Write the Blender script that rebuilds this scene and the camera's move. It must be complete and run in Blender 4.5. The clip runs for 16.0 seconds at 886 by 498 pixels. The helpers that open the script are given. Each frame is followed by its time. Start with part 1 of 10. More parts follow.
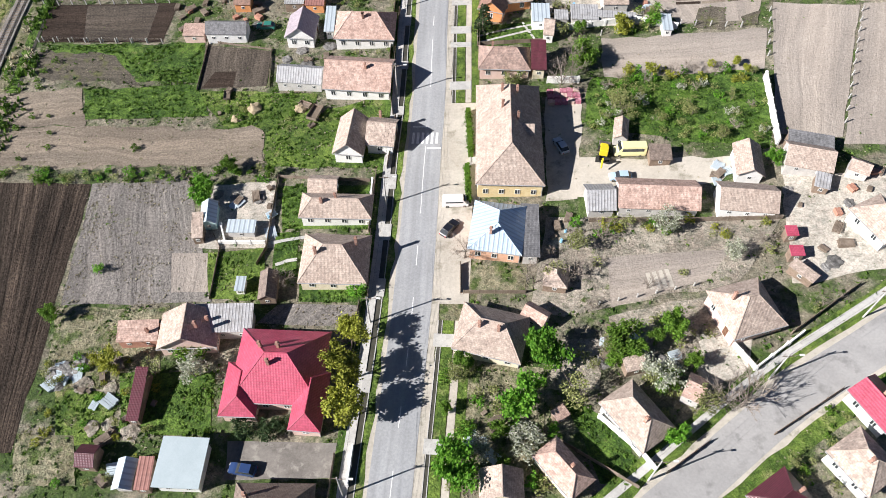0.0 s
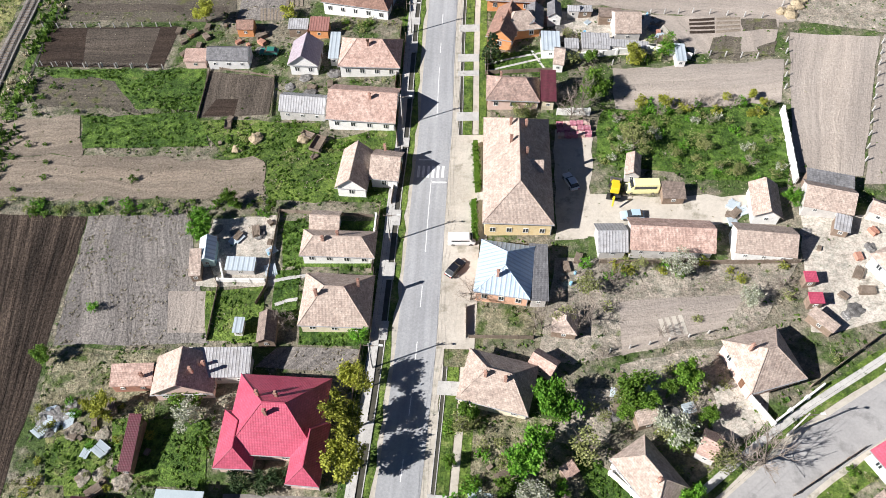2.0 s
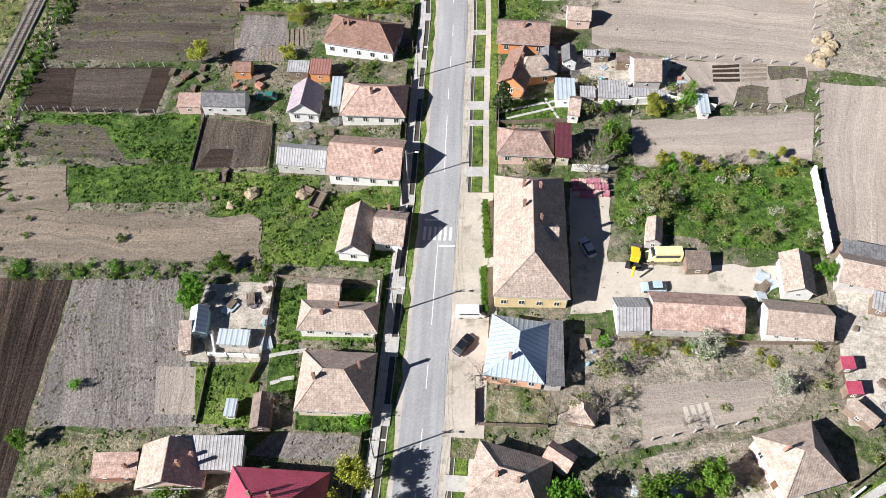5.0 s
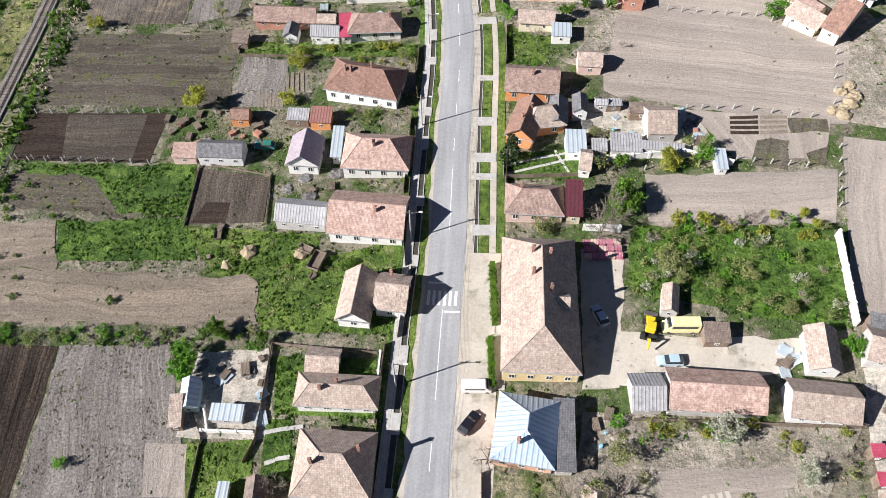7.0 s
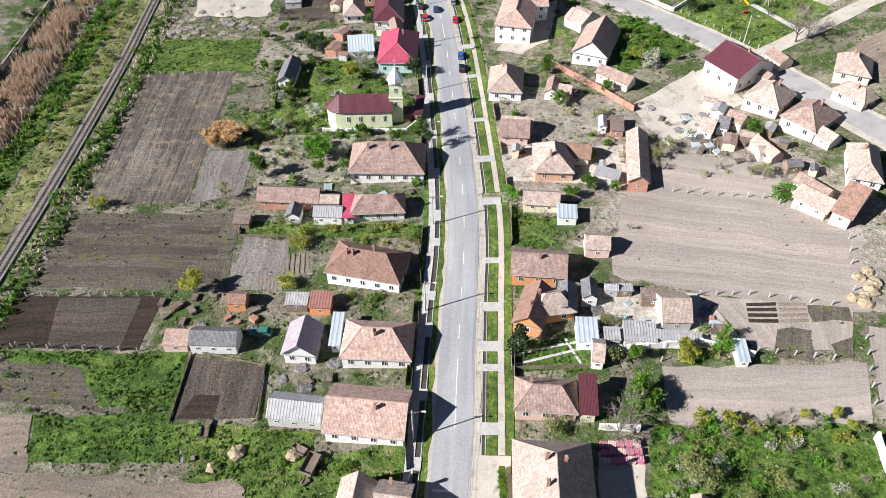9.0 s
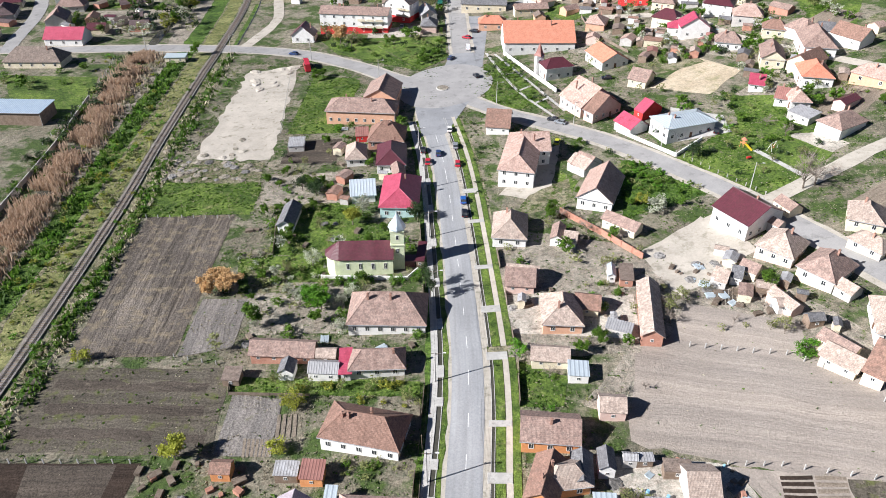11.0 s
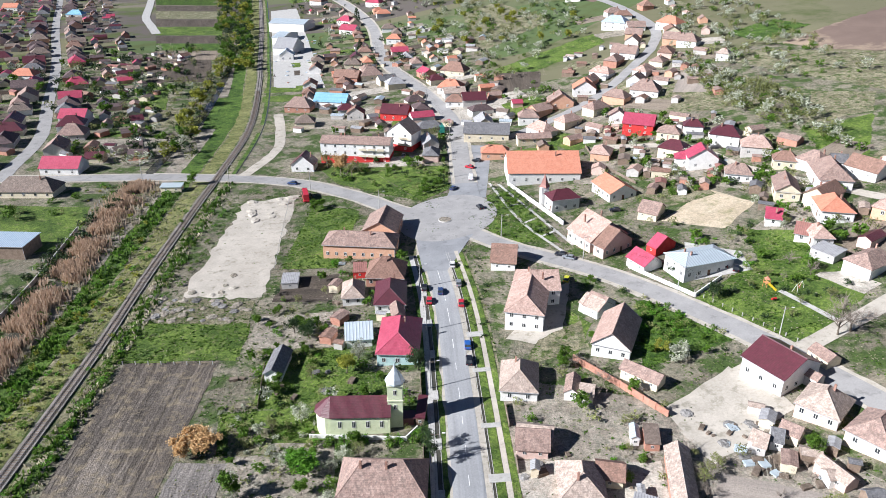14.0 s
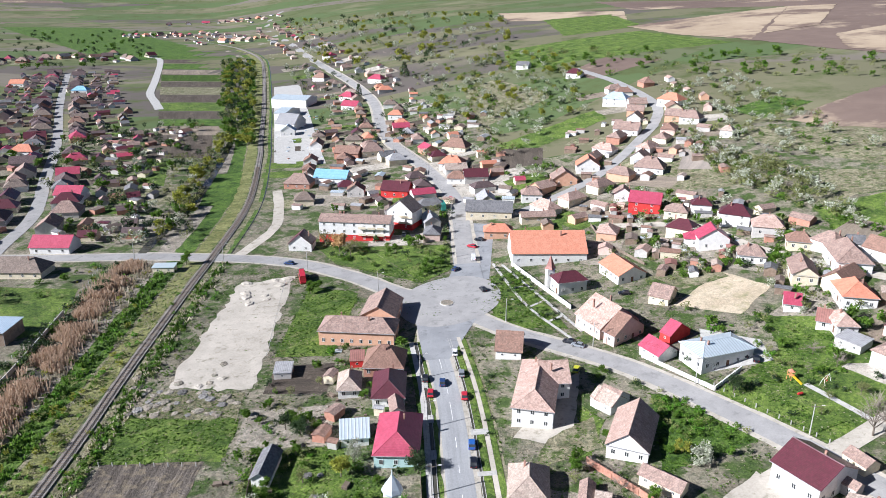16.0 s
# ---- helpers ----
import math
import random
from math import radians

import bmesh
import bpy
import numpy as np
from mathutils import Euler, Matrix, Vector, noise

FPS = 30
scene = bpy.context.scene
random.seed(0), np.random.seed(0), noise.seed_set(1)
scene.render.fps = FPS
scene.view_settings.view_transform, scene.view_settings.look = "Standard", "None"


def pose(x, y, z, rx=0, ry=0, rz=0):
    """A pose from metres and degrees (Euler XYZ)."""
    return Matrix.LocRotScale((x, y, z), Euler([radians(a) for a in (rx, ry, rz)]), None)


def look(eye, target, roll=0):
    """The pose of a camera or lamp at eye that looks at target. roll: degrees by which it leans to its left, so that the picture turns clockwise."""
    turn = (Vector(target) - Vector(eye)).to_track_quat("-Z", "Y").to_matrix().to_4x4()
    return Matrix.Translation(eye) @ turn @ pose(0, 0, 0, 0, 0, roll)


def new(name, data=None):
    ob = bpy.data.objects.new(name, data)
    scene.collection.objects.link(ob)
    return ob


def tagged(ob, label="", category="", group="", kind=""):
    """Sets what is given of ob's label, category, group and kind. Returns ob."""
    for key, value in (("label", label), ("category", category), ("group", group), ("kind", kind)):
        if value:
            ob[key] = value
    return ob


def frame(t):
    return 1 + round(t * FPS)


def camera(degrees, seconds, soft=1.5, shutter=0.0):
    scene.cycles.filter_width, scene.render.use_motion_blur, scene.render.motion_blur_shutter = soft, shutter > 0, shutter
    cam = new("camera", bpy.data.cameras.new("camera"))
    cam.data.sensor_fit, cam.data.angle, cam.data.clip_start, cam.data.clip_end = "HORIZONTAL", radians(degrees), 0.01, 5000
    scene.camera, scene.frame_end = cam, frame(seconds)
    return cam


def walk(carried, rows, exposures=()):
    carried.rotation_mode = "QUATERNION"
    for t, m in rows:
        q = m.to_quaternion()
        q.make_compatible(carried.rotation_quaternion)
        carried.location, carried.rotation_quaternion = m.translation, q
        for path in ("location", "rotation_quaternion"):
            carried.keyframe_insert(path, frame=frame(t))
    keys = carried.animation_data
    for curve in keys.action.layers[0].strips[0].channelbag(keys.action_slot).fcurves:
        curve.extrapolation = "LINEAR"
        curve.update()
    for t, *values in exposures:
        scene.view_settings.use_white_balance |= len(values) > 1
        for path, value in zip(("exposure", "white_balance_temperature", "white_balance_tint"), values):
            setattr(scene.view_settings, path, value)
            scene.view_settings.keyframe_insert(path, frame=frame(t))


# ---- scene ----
# ---- camera ----
cam = camera(61.64, 16.0, soft=0.5)
PATH = [
    (0, (-5.32, -28.31, 109.86), (-4.02, 28.68, 27.70), -0.03),
    (0.5, (-5.28, -26.63, 109.92), (-4.18, 30.38, 27.77), -0.01),
    (1, (-5.38, -24.97, 109.73), (-4.37, 32.28, 27.75), 0.03),
    (1.5, (-5.38, -22.65, 109.95), (-4.52, 34.56, 27.94), 0.03),
    (2, (-5.38, -20.45, 110.00), (-4.64, 36.94, 28.12), 0.03),
    (2.5, (-5.51, -17.98, 109.97), (-4.84, 39.56, 28.18), 0.06),
    (3, (-5.66, -15.55, 109.85), (-5.03, 42.23, 28.23), 0.10),
    (3.5, (-5.69, -12.70, 110.02), (-5.18, 45.09, 28.42), 0.06),
    (4, (-5.83, -10.20, 109.98), (-5.35, 47.84, 28.55), 0.10),
    (6.5, (-6.24, 4.62, 110.64), (-6.21, 59.65, 27.15), 0.04),
    (7, (-6.23, 7.58, 110.78), (-6.37, 65.18, 29.03), -0.03),
    (7.5, (-6.43, 10.29, 110.74), (-6.62, 71.84, 31.93), -0.05),
    (8, (-6.56, 13.09, 110.75), (-6.83, 78.44, 35.06), -0.08),
    (8.5, (-6.80, 16.12, 110.77), (-7.06, 84.97, 38.24), -0.03),
    (9, (-6.85, 18.89, 110.68), (-7.20, 91.17, 41.57), -0.09),
    (11.5, (-7.51, 32.47, 109.90), (-8.01, 118.31, 58.61), -0.02),
    (12, (-7.60, 35.21, 109.44), (-8.15, 123.99, 63.43), -0.03),
    (12.5, (-7.86, 38.16, 109.28), (-8.38, 127.72, 64.80), 0.03),
    (13, (-7.86, 41.20, 109.32), (-8.41, 130.95, 65.24), 0.05),
    (13.5, (-7.78, 44.44, 109.29), (-8.44, 134.29, 65.39), -0.03),
    (14, (-7.81, 47.68, 109.43), (-8.51, 137.97, 66.47), -0.04),
    (14.5, (-7.89, 50.73, 109.48), (-8.64, 142.12, 68.90), -0.04),
    (15, (-8.04, 53.74, 109.66), (-8.79, 145.51, 69.95), -0.04),
    (15.5, (-8.15, 56.77, 109.56), (-8.95, 149.83, 72.98), -0.06),
    (16, (-8.21, 59.95, 109.67), (-9.06, 153.84, 75.28), -0.06),
]
walk(cam, [(t, look(e, g, r)) for t, e, g, r in PATH], exposures=[(0.0, 0.94, 6650, 11), (4.0, 0.92, 6650, 11), (7.5, 0.86, 6600, 12), (9.0, 0.95, 6550, 12), (12.5, 0.85, 6350, 11), (16.0, 0.91, 6150, 12)])

# ---- world and sun ----
SUN_AZ, SUN_EL = 251.0, 31.0    # degrees: compass direction the light comes from (from +y, clockwise) and height
world = bpy.data.worlds.new("world")
scene.world = world
world.use_nodes = True
wn = world.node_tree
sky = wn.nodes.new("ShaderNodeTexSky")
sky.sky_type, sky.sun_disc = "NISHITA", False
sky.sun_elevation, sky.sun_rotation = radians(SUN_EL), radians(SUN_AZ)
sky.air_density, sky.dust_density, sky.ozone_density = 0.4, 0.01, 3.0  # a very clear spring day
wn.nodes["Background"].inputs["Strength"].default_value = 0.05
wn.links.new(sky.outputs["Color"], wn.nodes["Background"].inputs["Color"])
sun = new("sun", bpy.data.lights.new("sun", "SUN"))
sun.data.energy, sun.data.angle, sun.data.color = 5.0, radians(0.5), (1.0, 0.985, 0.972)
sa, se = radians(SUN_AZ), radians(SUN_EL)
sun.matrix_world = look((0, 0, 300), (-math.sin(sa) * math.cos(se), -math.cos(sa) * math.cos(se), 300 - math.sin(se)))


# ---- the lie of the land ----
def ramp(u, k, w):
    return (math.sqrt((u - k) ** 2 + w * w) + (u - k)) / 2


def land(x, y):
    """Height of the ground: a flat valley floor, rising to a hillside on the +x side."""
    u = x + 0.35 * ramp(y, 330, 60)
    z = -2.5 + 0.068 * ramp(u, -50, 25) + 0.12 * ramp(u, 55, 25) - 0.1 * ramp(u, 260, 80) - 0.06 * ramp(u, 700, 200)
    return z


# ---- materials ----
def nodes_of(m):
    m.use_nodes = True
    return m.node_tree, m.node_tree.nodes["Principled BSDF"]


def mix(nt, a, b, fac, kind="MIX"):
    n = nt.nodes.new("ShaderNodeMix")
    n.data_type, n.blend_type = "RGBA", kind
    for sock, v in ((n.inputs[0], fac), (n.inputs[6], a), (n.inputs[7], b)):
        if isinstance(v, bpy.types.NodeSocket):
            nt.links.new(v, sock)
        elif isinstance(v, (int, float)):
            sock.default_value = v
        else:
            sock.default_value = (*v, 1)
    return n.outputs[2]


def noise_of(nt, coord, scale, lo=0.4, hi=0.6, detail=4.0, rough=0.6):
    n = nt.nodes.new("ShaderNodeTexNoise")
    n.inputs["Scale"].default_value, n.inputs["Detail"].default_value, n.inputs["Roughness"].default_value = scale, detail, rough
    nt.links.new(coord, n.inputs["Vector"])
    r = nt.nodes.new("ShaderNodeMapRange")
    r.inputs[1].default_value, r.inputs[2].default_value = lo, hi
    nt.links.new(n.outputs["Fac"], r.inputs[0])
    return r.outputs[0]


def wave_of(nt, coord, scale, axis="X", distort=0.0, dscale=1.0, lo=0.0, hi=1.0):
    n = nt.nodes.new("ShaderNodeTexWave")
    n.bands_direction = axis
    n.inputs["Scale"].default_value, n.inputs["Distortion"].default_value, n.inputs["Detail Scale"].default_value = scale, distort, dscale
    nt.links.new(coord, n.inputs["Vector"])
    r = nt.nodes.new("ShaderNodeMapRange")
    r.inputs[1].default_value, r.inputs[2].default_value = lo, hi
    nt.links.new(n.outputs["Fac"], r.inputs[0])
    return r.outputs[0]


def bump_of(nt, bsdf, height, dist, strength=0.6):
    b = nt.nodes.new("ShaderNodeBump")
    b.inputs["Distance"].default_value, b.inputs["Strength"].default_value = dist, strength
    nt.links.new(height, b.inputs["Height"])
    nt.links.new(b.outputs["Normal"], bsdf.inputs["Normal"])


def coords(nt, kind="Object"):
    if kind == "World":
        return nt.nodes.new("ShaderNodeNewGeometry").outputs["Position"]
    return nt.nodes.new("ShaderNodeTexCoord").outputs[kind]


def vary(nt, col, amount):
    """A little lighter or darker from one object to the next."""
    info = nt.nodes.new("ShaderNodeObjectInfo")
    h = nt.nodes.new("ShaderNodeHueSaturation")
    r = nt.nodes.new("ShaderNodeMapRange")
    r.inputs[3].default_value, r.inputs[4].default_value = 1 - amount, 1 + amount
    nt.links.new(info.outputs["Random"], r.inputs[0])
    nt.links.new(r.outputs[0], h.inputs["Value"])
    nt.links.new(col, h.inputs["Color"])
    return h.outputs[0]


def surface(name, dark, light, accent=None, big=0.15, fine=2.5, rough=0.9, metal=0.0, bump=0.03, kind="World", amount=0.0, accent_lo=0.55, accent_hi=0.68, spec=0.3, clump=0.0):
    """Earth, plaster, asphalt and the like: two tones at a large and a small scale, with stains of a third."""
    m = bpy.data.materials.new(name)
    nt, b = nodes_of(m)
    c = coords(nt, kind)
    f1, f2 = noise_of(nt, c, big), noise_of(nt, c, fine, 0.35, 0.65, 6.0, 0.7)
    col = mix(nt, dark, light, f1)
    col = mix(nt, col, mix(nt, dark, light, f2), 0.5)
    if accent:
        col = mix(nt, col, accent, noise_of(nt, c, big * 2.3, accent_lo, accent_hi, 8.0, 0.65))
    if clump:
        # dark mottling: on grass and crops, the shade among clumps put into the colour
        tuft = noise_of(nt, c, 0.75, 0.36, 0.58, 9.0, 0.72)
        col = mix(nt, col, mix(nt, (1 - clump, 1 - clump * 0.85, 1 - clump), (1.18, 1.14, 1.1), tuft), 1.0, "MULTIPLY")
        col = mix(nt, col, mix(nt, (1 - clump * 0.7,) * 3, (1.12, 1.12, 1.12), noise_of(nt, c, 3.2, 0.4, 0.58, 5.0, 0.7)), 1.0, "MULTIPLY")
    if amount:
        col = vary(nt, col, amount)
    nt.links.new(col, b.inputs["Base Color"])
    b.inputs["Roughness"].default_value, b.inputs["Metallic"].default_value = rough, metal
    b.inputs["Specular IOR Level"].default_value = spec
    if bump:
        bump_of(nt, b, f2, bump)
    return m


def furrowed(name, dark, light, period, accent=None, bump=0.12, contrast=0.4, weeds=(0.6, 0.72), swing=0.2, drift=5.0, clods=0.45):
    """Worked soil: crumbly, with fine uneven drill lines along the patch's own length (its v)."""
    m = bpy.data.materials.new(name)
    nt, b = nodes_of(m)
    uv0, c = coords(nt, "UV"), coords(nt, "World")
    bend = nt.nodes.new("ShaderNodeTexNoise")
    bend.inputs["Scale"].default_value, bend.inputs["Detail"].default_value = 0.06, 2.0
    nt.links.new(c, bend.inputs["Vector"])
    wander = nt.nodes.new("ShaderNodeVectorMath")
    wander.operation = "MULTIPLY_ADD"
    wander.inputs[1].default_value = (drift, drift, 0)
    nt.links.new(bend.outputs["Color"], wander.inputs[0])
    nt.links.new(uv0, wander.inputs[2])
    uv = wander.outputs[0]
    stretch = nt.nodes.new("ShaderNodeMapping")
    stretch.inputs["Scale"].default_value = (1.0 / period, 0.035 / period, 1)
    nt.links.new(uv, stretch.inputs["Vector"])
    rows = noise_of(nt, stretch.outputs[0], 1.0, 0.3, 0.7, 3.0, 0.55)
    broad = nt.nodes.new("ShaderNodeMapping")
    broad.inputs["Scale"].default_value = (0.16 / period, 0.008 / period, 1)
    nt.links.new(uv, broad.inputs["Vector"])
    wide = noise_of(nt, broad.outputs[0], 1.0, 0.35, 0.65, 2.0)
    lump = noise_of(nt, c, 1.9, 0.3, 0.7, 8.0, 0.75)
    col = mix(nt, dark, light, noise_of(nt, c, 0.05, 0.35, 0.65, 6.0))
    col = mix(nt, col, mix(nt, dark, light, lump), 0.5)
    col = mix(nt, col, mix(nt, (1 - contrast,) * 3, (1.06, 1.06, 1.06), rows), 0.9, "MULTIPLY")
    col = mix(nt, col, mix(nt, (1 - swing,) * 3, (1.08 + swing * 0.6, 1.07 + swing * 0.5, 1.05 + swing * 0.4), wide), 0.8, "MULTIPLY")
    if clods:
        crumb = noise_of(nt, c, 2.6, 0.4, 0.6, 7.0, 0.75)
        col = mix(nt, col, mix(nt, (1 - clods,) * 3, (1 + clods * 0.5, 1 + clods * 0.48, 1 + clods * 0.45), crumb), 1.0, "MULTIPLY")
    if accent:
        col = mix(nt, col, accent, noise_of(nt, c, 0.35, weeds[0], weeds[1], 9.0, 0.7))
    nt.links.new(col, b.inputs["Base Color"])
    b.inputs["Roughness"].default_value, b.inputs["Specular IOR Level"].default_value = 0.95, 0.15
    add = nt.nodes.new("ShaderNodeMath")
    nt.links.new(rows, add.inputs[0])
    nt.links.new(lump, add.inputs[1])
    bump_of(nt, b, add.outputs[0], bump)
    return m


def roofing(name, dark, light, stain, rows=0.33, rough=0.85, metal=0.0, ribs=0.0, amount=0.12, stain_lo=0.5, stain_hi=0.62, spec=0.3, mottle=0.2):
    """Roof covering: courses across the slope (rows) or seams down it (ribs), with weather stains."""
    m = bpy.data.materials.new(name)
    nt, b = nodes_of(m)
    uv, c = coords(nt, "UV"), coords(nt, "World")
    big, fine = noise_of(nt, c, 0.5, 0.35, 0.65, 5.0), noise_of(nt, c, 4.5, 0.4, 0.6, 8.0, 0.8)
    col = mix(nt, mix(nt, dark, light, big), mix(nt, dark, light, fine), 0.5)
    info = nt.nodes.new("ShaderNodeObjectInfo")
    age = nt.nodes.new("ShaderNodeMapRange")
    age.inputs[3].default_value, age.inputs[4].default_value = -0.05, 0.05
    nt.links.new(info.outputs["Random"], age.inputs[0])
    patch = nt.nodes.new("ShaderNodeTexNoise")
    patch.inputs["Scale"].default_value, patch.inputs["Detail"].default_value, patch.inputs["Roughness"].default_value = 0.9, 10.0, 0.78
    nt.links.new(c, patch.inputs["Vector"])
    worn = nt.nodes.new("ShaderNodeMath")
    nt.links.new(patch.outputs["Fac"], worn.inputs[0])
    nt.links.new(age.outputs[0], worn.inputs[1])
    edge = nt.nodes.new("ShaderNodeMapRange")
    edge.inputs[1].default_value, edge.inputs[2].default_value, edge.inputs[4].default_value = stain_lo, stain_hi, 0.62
    nt.links.new(worn.outputs[0], edge.inputs[0])
    col = mix(nt, col, stain, edge.outputs[0])
    if rows and mottle:
        # each tile a little different, some pale, some dark
        cell = nt.nodes.new("ShaderNodeVectorMath")
        cell.operation = "MULTIPLY"
        cell.inputs[1].default_value = (1 / 0.27, 1 / rows, 0)
        nt.links.new(uv, cell.inputs[0])
        snap = nt.nodes.new("ShaderNodeVectorMath")
        snap.operation = "FLOOR"
        nt.links.new(cell.outputs[0], snap.inputs[0])
        white = nt.nodes.new("ShaderNodeTexWhiteNoise")
        nt.links.new(snap.outputs[0], white.inputs["Vector"])
        col = mix(nt, col, mix(nt, (1 - mottle,) * 3, (1 + mottle * 0.7, 1 + mottle * 0.66, 1 + mottle * 0.62), white.outputs["Value"]), 1.0, "MULTIPLY")
        col = mix(nt, col, mix(nt, (1 - mottle * 0.8,) * 3, (1.1, 1.1, 1.1), noise_of(nt, c, 1.7, 0.38, 0.56, 8.0, 0.75)), 1.0, "MULTIPLY")
    if rows:
        w = wave_of(nt, uv, 0.314 / rows, "Y", 0.6, 3.0)
        w2 = wave_of(nt, uv, 0.314 / 0.24, "X", 0.4, 3.0)
        col = mix(nt, col, mix(nt, (0.84, 0.83, 0.82), (1.03, 1.03, 1.03), w), 0.55, "MULTIPLY")
        add = nt.nodes.new("ShaderNodeMath")
        nt.links.new(w, add.inputs[0])
        nt.links.new(w2, add.inputs[1])
        bump_of(nt, b, add.outputs[0], 0.02)
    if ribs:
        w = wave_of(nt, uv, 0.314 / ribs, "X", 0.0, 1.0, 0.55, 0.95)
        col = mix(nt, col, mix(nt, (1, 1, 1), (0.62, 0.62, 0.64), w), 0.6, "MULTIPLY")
        bump_of(nt, b, w, 0.05)
    col = vary(nt, col, amount)
    nt.links.new(col, b.inputs["Base Color"])
    b.inputs["Roughness"].default_value, b.inputs["Metallic"].default_value = rough, metal
    b.inputs["Specular IOR Level"].default_value = spec
    return m


def leafy(name, dark, light, rough=0.6, trans=0.25):
    """Leaves: colour varies from leaf to leaf and from tree to tree; some light goes through."""
    m = bpy.data.materials.new(name)
    nt, b = nodes_of(m)
    g = nt.nodes.new("ShaderNodeNewGeometry")
    col = vary(nt, mix(nt, dark, light, g.outputs["Random Per Island"]), 0.25)
    nt.links.new(col, b.inputs["Base Color"])
    b.inputs["Roughness"].default_value, b.inputs["Specular IOR Level"].default_value = rough, 0.2
    tr = nt.nodes.new("ShaderNodeBsdfTranslucent")
    nt.links.new(col, tr.inputs["Color"])
    ms = nt.nodes.new("ShaderNodeMixShader")
    ms.inputs[0].default_value = trans
    nt.links.new(b.outputs[0], ms.inputs[1])
    nt.links.new(tr.outputs[0], ms.inputs[2])
    nt.links.new(ms.outputs[0], nt.nodes["Material Output"].inputs["Surface"])
    return m


M = {}
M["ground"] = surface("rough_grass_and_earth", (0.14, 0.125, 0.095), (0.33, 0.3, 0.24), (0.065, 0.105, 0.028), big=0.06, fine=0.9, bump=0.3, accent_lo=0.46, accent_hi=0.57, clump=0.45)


def farmland(name):
    """Distant land: a patchwork of strips of pasture, young crops and tilled soil."""
    m = bpy.data.materials.new(name)
    nt, b = nodes_of(m)
    c = coords(nt, "World")
    mp = nt.nodes.new("ShaderNodeMapping")
    mp.inputs["Scale"].default_value = (0.0022, 0.0085, 0)
    mp.inputs["Rotation"].default_value = (0, 0, 0.25)
    nt.links.new(c, mp.inputs["Vector"])
    v = nt.nodes.new("ShaderNodeTexVoronoi")
    v.inputs["Scale"].default_value = 1.0
    nt.links.new(mp.outputs[0], v.inputs["Vector"])
    sep = nt.nodes.new("ShaderNodeSeparateColor")
    nt.links.new(v.outputs["Color"], sep.inputs[0])
    ramp_ = nt.nodes.new("ShaderNodeValToRGB")
    ramp_.color_ramp.interpolation = "CONSTANT"
    cols = ((0.0, (0.115, 0.135, 0.065)), (0.25, (0.16, 0.155, 0.095)), (0.45, (0.1, 0.14, 0.06)), (0.6, (0.18, 0.16, 0.13)), (0.72, (0.13, 0.145, 0.08)), (0.88, (0.125, 0.11, 0.098)))
    els = ramp_.color_ramp.elements
    while len(els) < len(cols):
        els.new(0.5)
    for e, (p, k) in zip(els, cols):
        e.position, e.color = p, (*k, 1)
    nt.links.new(sep.outputs[0], ramp_.inputs[0])
    col = mix(nt, ramp_.outputs[0], (0.09, 0.11, 0.045), noise_of(nt, c, 0.02, 0.5, 0.62, 8.0, 0.7))
    col = mix(nt, col, (0.22, 0.21, 0.13), noise_of(nt, c, 0.007, 0.55, 0.75, 6.0, 0.6))
    nt.links.new(col, b.inputs["Base Color"])
    b.inputs["Roughness"].default_value, b.inputs["Specular IOR Level"].default_value = 0.95, 0.1
    return m


M["far_fields"] = farmland("distant_farmland")
M["asphalt"] = surface("worn_asphalt", (0.215, 0.222, 0.235), (0.31, 0.318, 0.332), (0.17, 0.175, 0.185), big=0.12, fine=3.0, bump=0.006, rough=0.85)
M["road"] = furrowed("wheel_worn_asphalt", (0.28, 0.29, 0.306), (0.41, 0.422, 0.44), 1.1, bump=0.004, contrast=0.2, swing=0.14, drift=0.6, clods=0.1)
M["dusty_asphalt"] = surface("dust_covered_asphalt", (0.27, 0.265, 0.262), (0.36, 0.352, 0.345), (0.22, 0.216, 0.212), big=0.15, fine=2.5, bump=0.008)
M["shoulder"] = surface("dusty_gravel_verge", (0.36, 0.33, 0.28), (0.5, 0.46, 0.4), (0.26, 0.25, 0.2), big=0.3, fine=2.0, bump=0.03)
M["dust"] = surface("pale_trodden_earth", (0.38, 0.345, 0.295), (0.54, 0.495, 0.43), (0.26, 0.24, 0.19), big=0.12, fine=1.5, bump=0.05)
M["sand"] = surface("trodden_tan_sand", (0.36, 0.3, 0.22), (0.5, 0.43, 0.33), (0.28, 0.26, 0.16), big=0.1, fine=1.5, bump=0.04, clump=0.15)
M["concrete"] = surface("weathered_concrete", (0.36, 0.352, 0.338), (0.52, 0.51, 0.485), (0.3, 0.29, 0.27), big=0.6, fine=4.0, bump=0.01)
M["paint"] = surface("worn_road_paint", (0.6, 0.6, 0.6), (0.82, 0.82, 0.82), (0.4, 0.4, 0.4), big=1.0, fine=6.0, bump=0.0)
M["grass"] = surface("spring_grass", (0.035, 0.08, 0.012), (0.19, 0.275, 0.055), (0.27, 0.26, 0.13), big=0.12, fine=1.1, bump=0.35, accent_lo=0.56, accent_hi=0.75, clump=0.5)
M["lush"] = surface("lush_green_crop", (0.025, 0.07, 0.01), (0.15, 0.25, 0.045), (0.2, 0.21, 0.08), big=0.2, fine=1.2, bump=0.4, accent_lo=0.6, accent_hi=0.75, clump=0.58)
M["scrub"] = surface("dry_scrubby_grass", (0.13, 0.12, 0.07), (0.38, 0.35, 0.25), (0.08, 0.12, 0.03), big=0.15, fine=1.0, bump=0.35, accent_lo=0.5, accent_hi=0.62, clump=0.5)
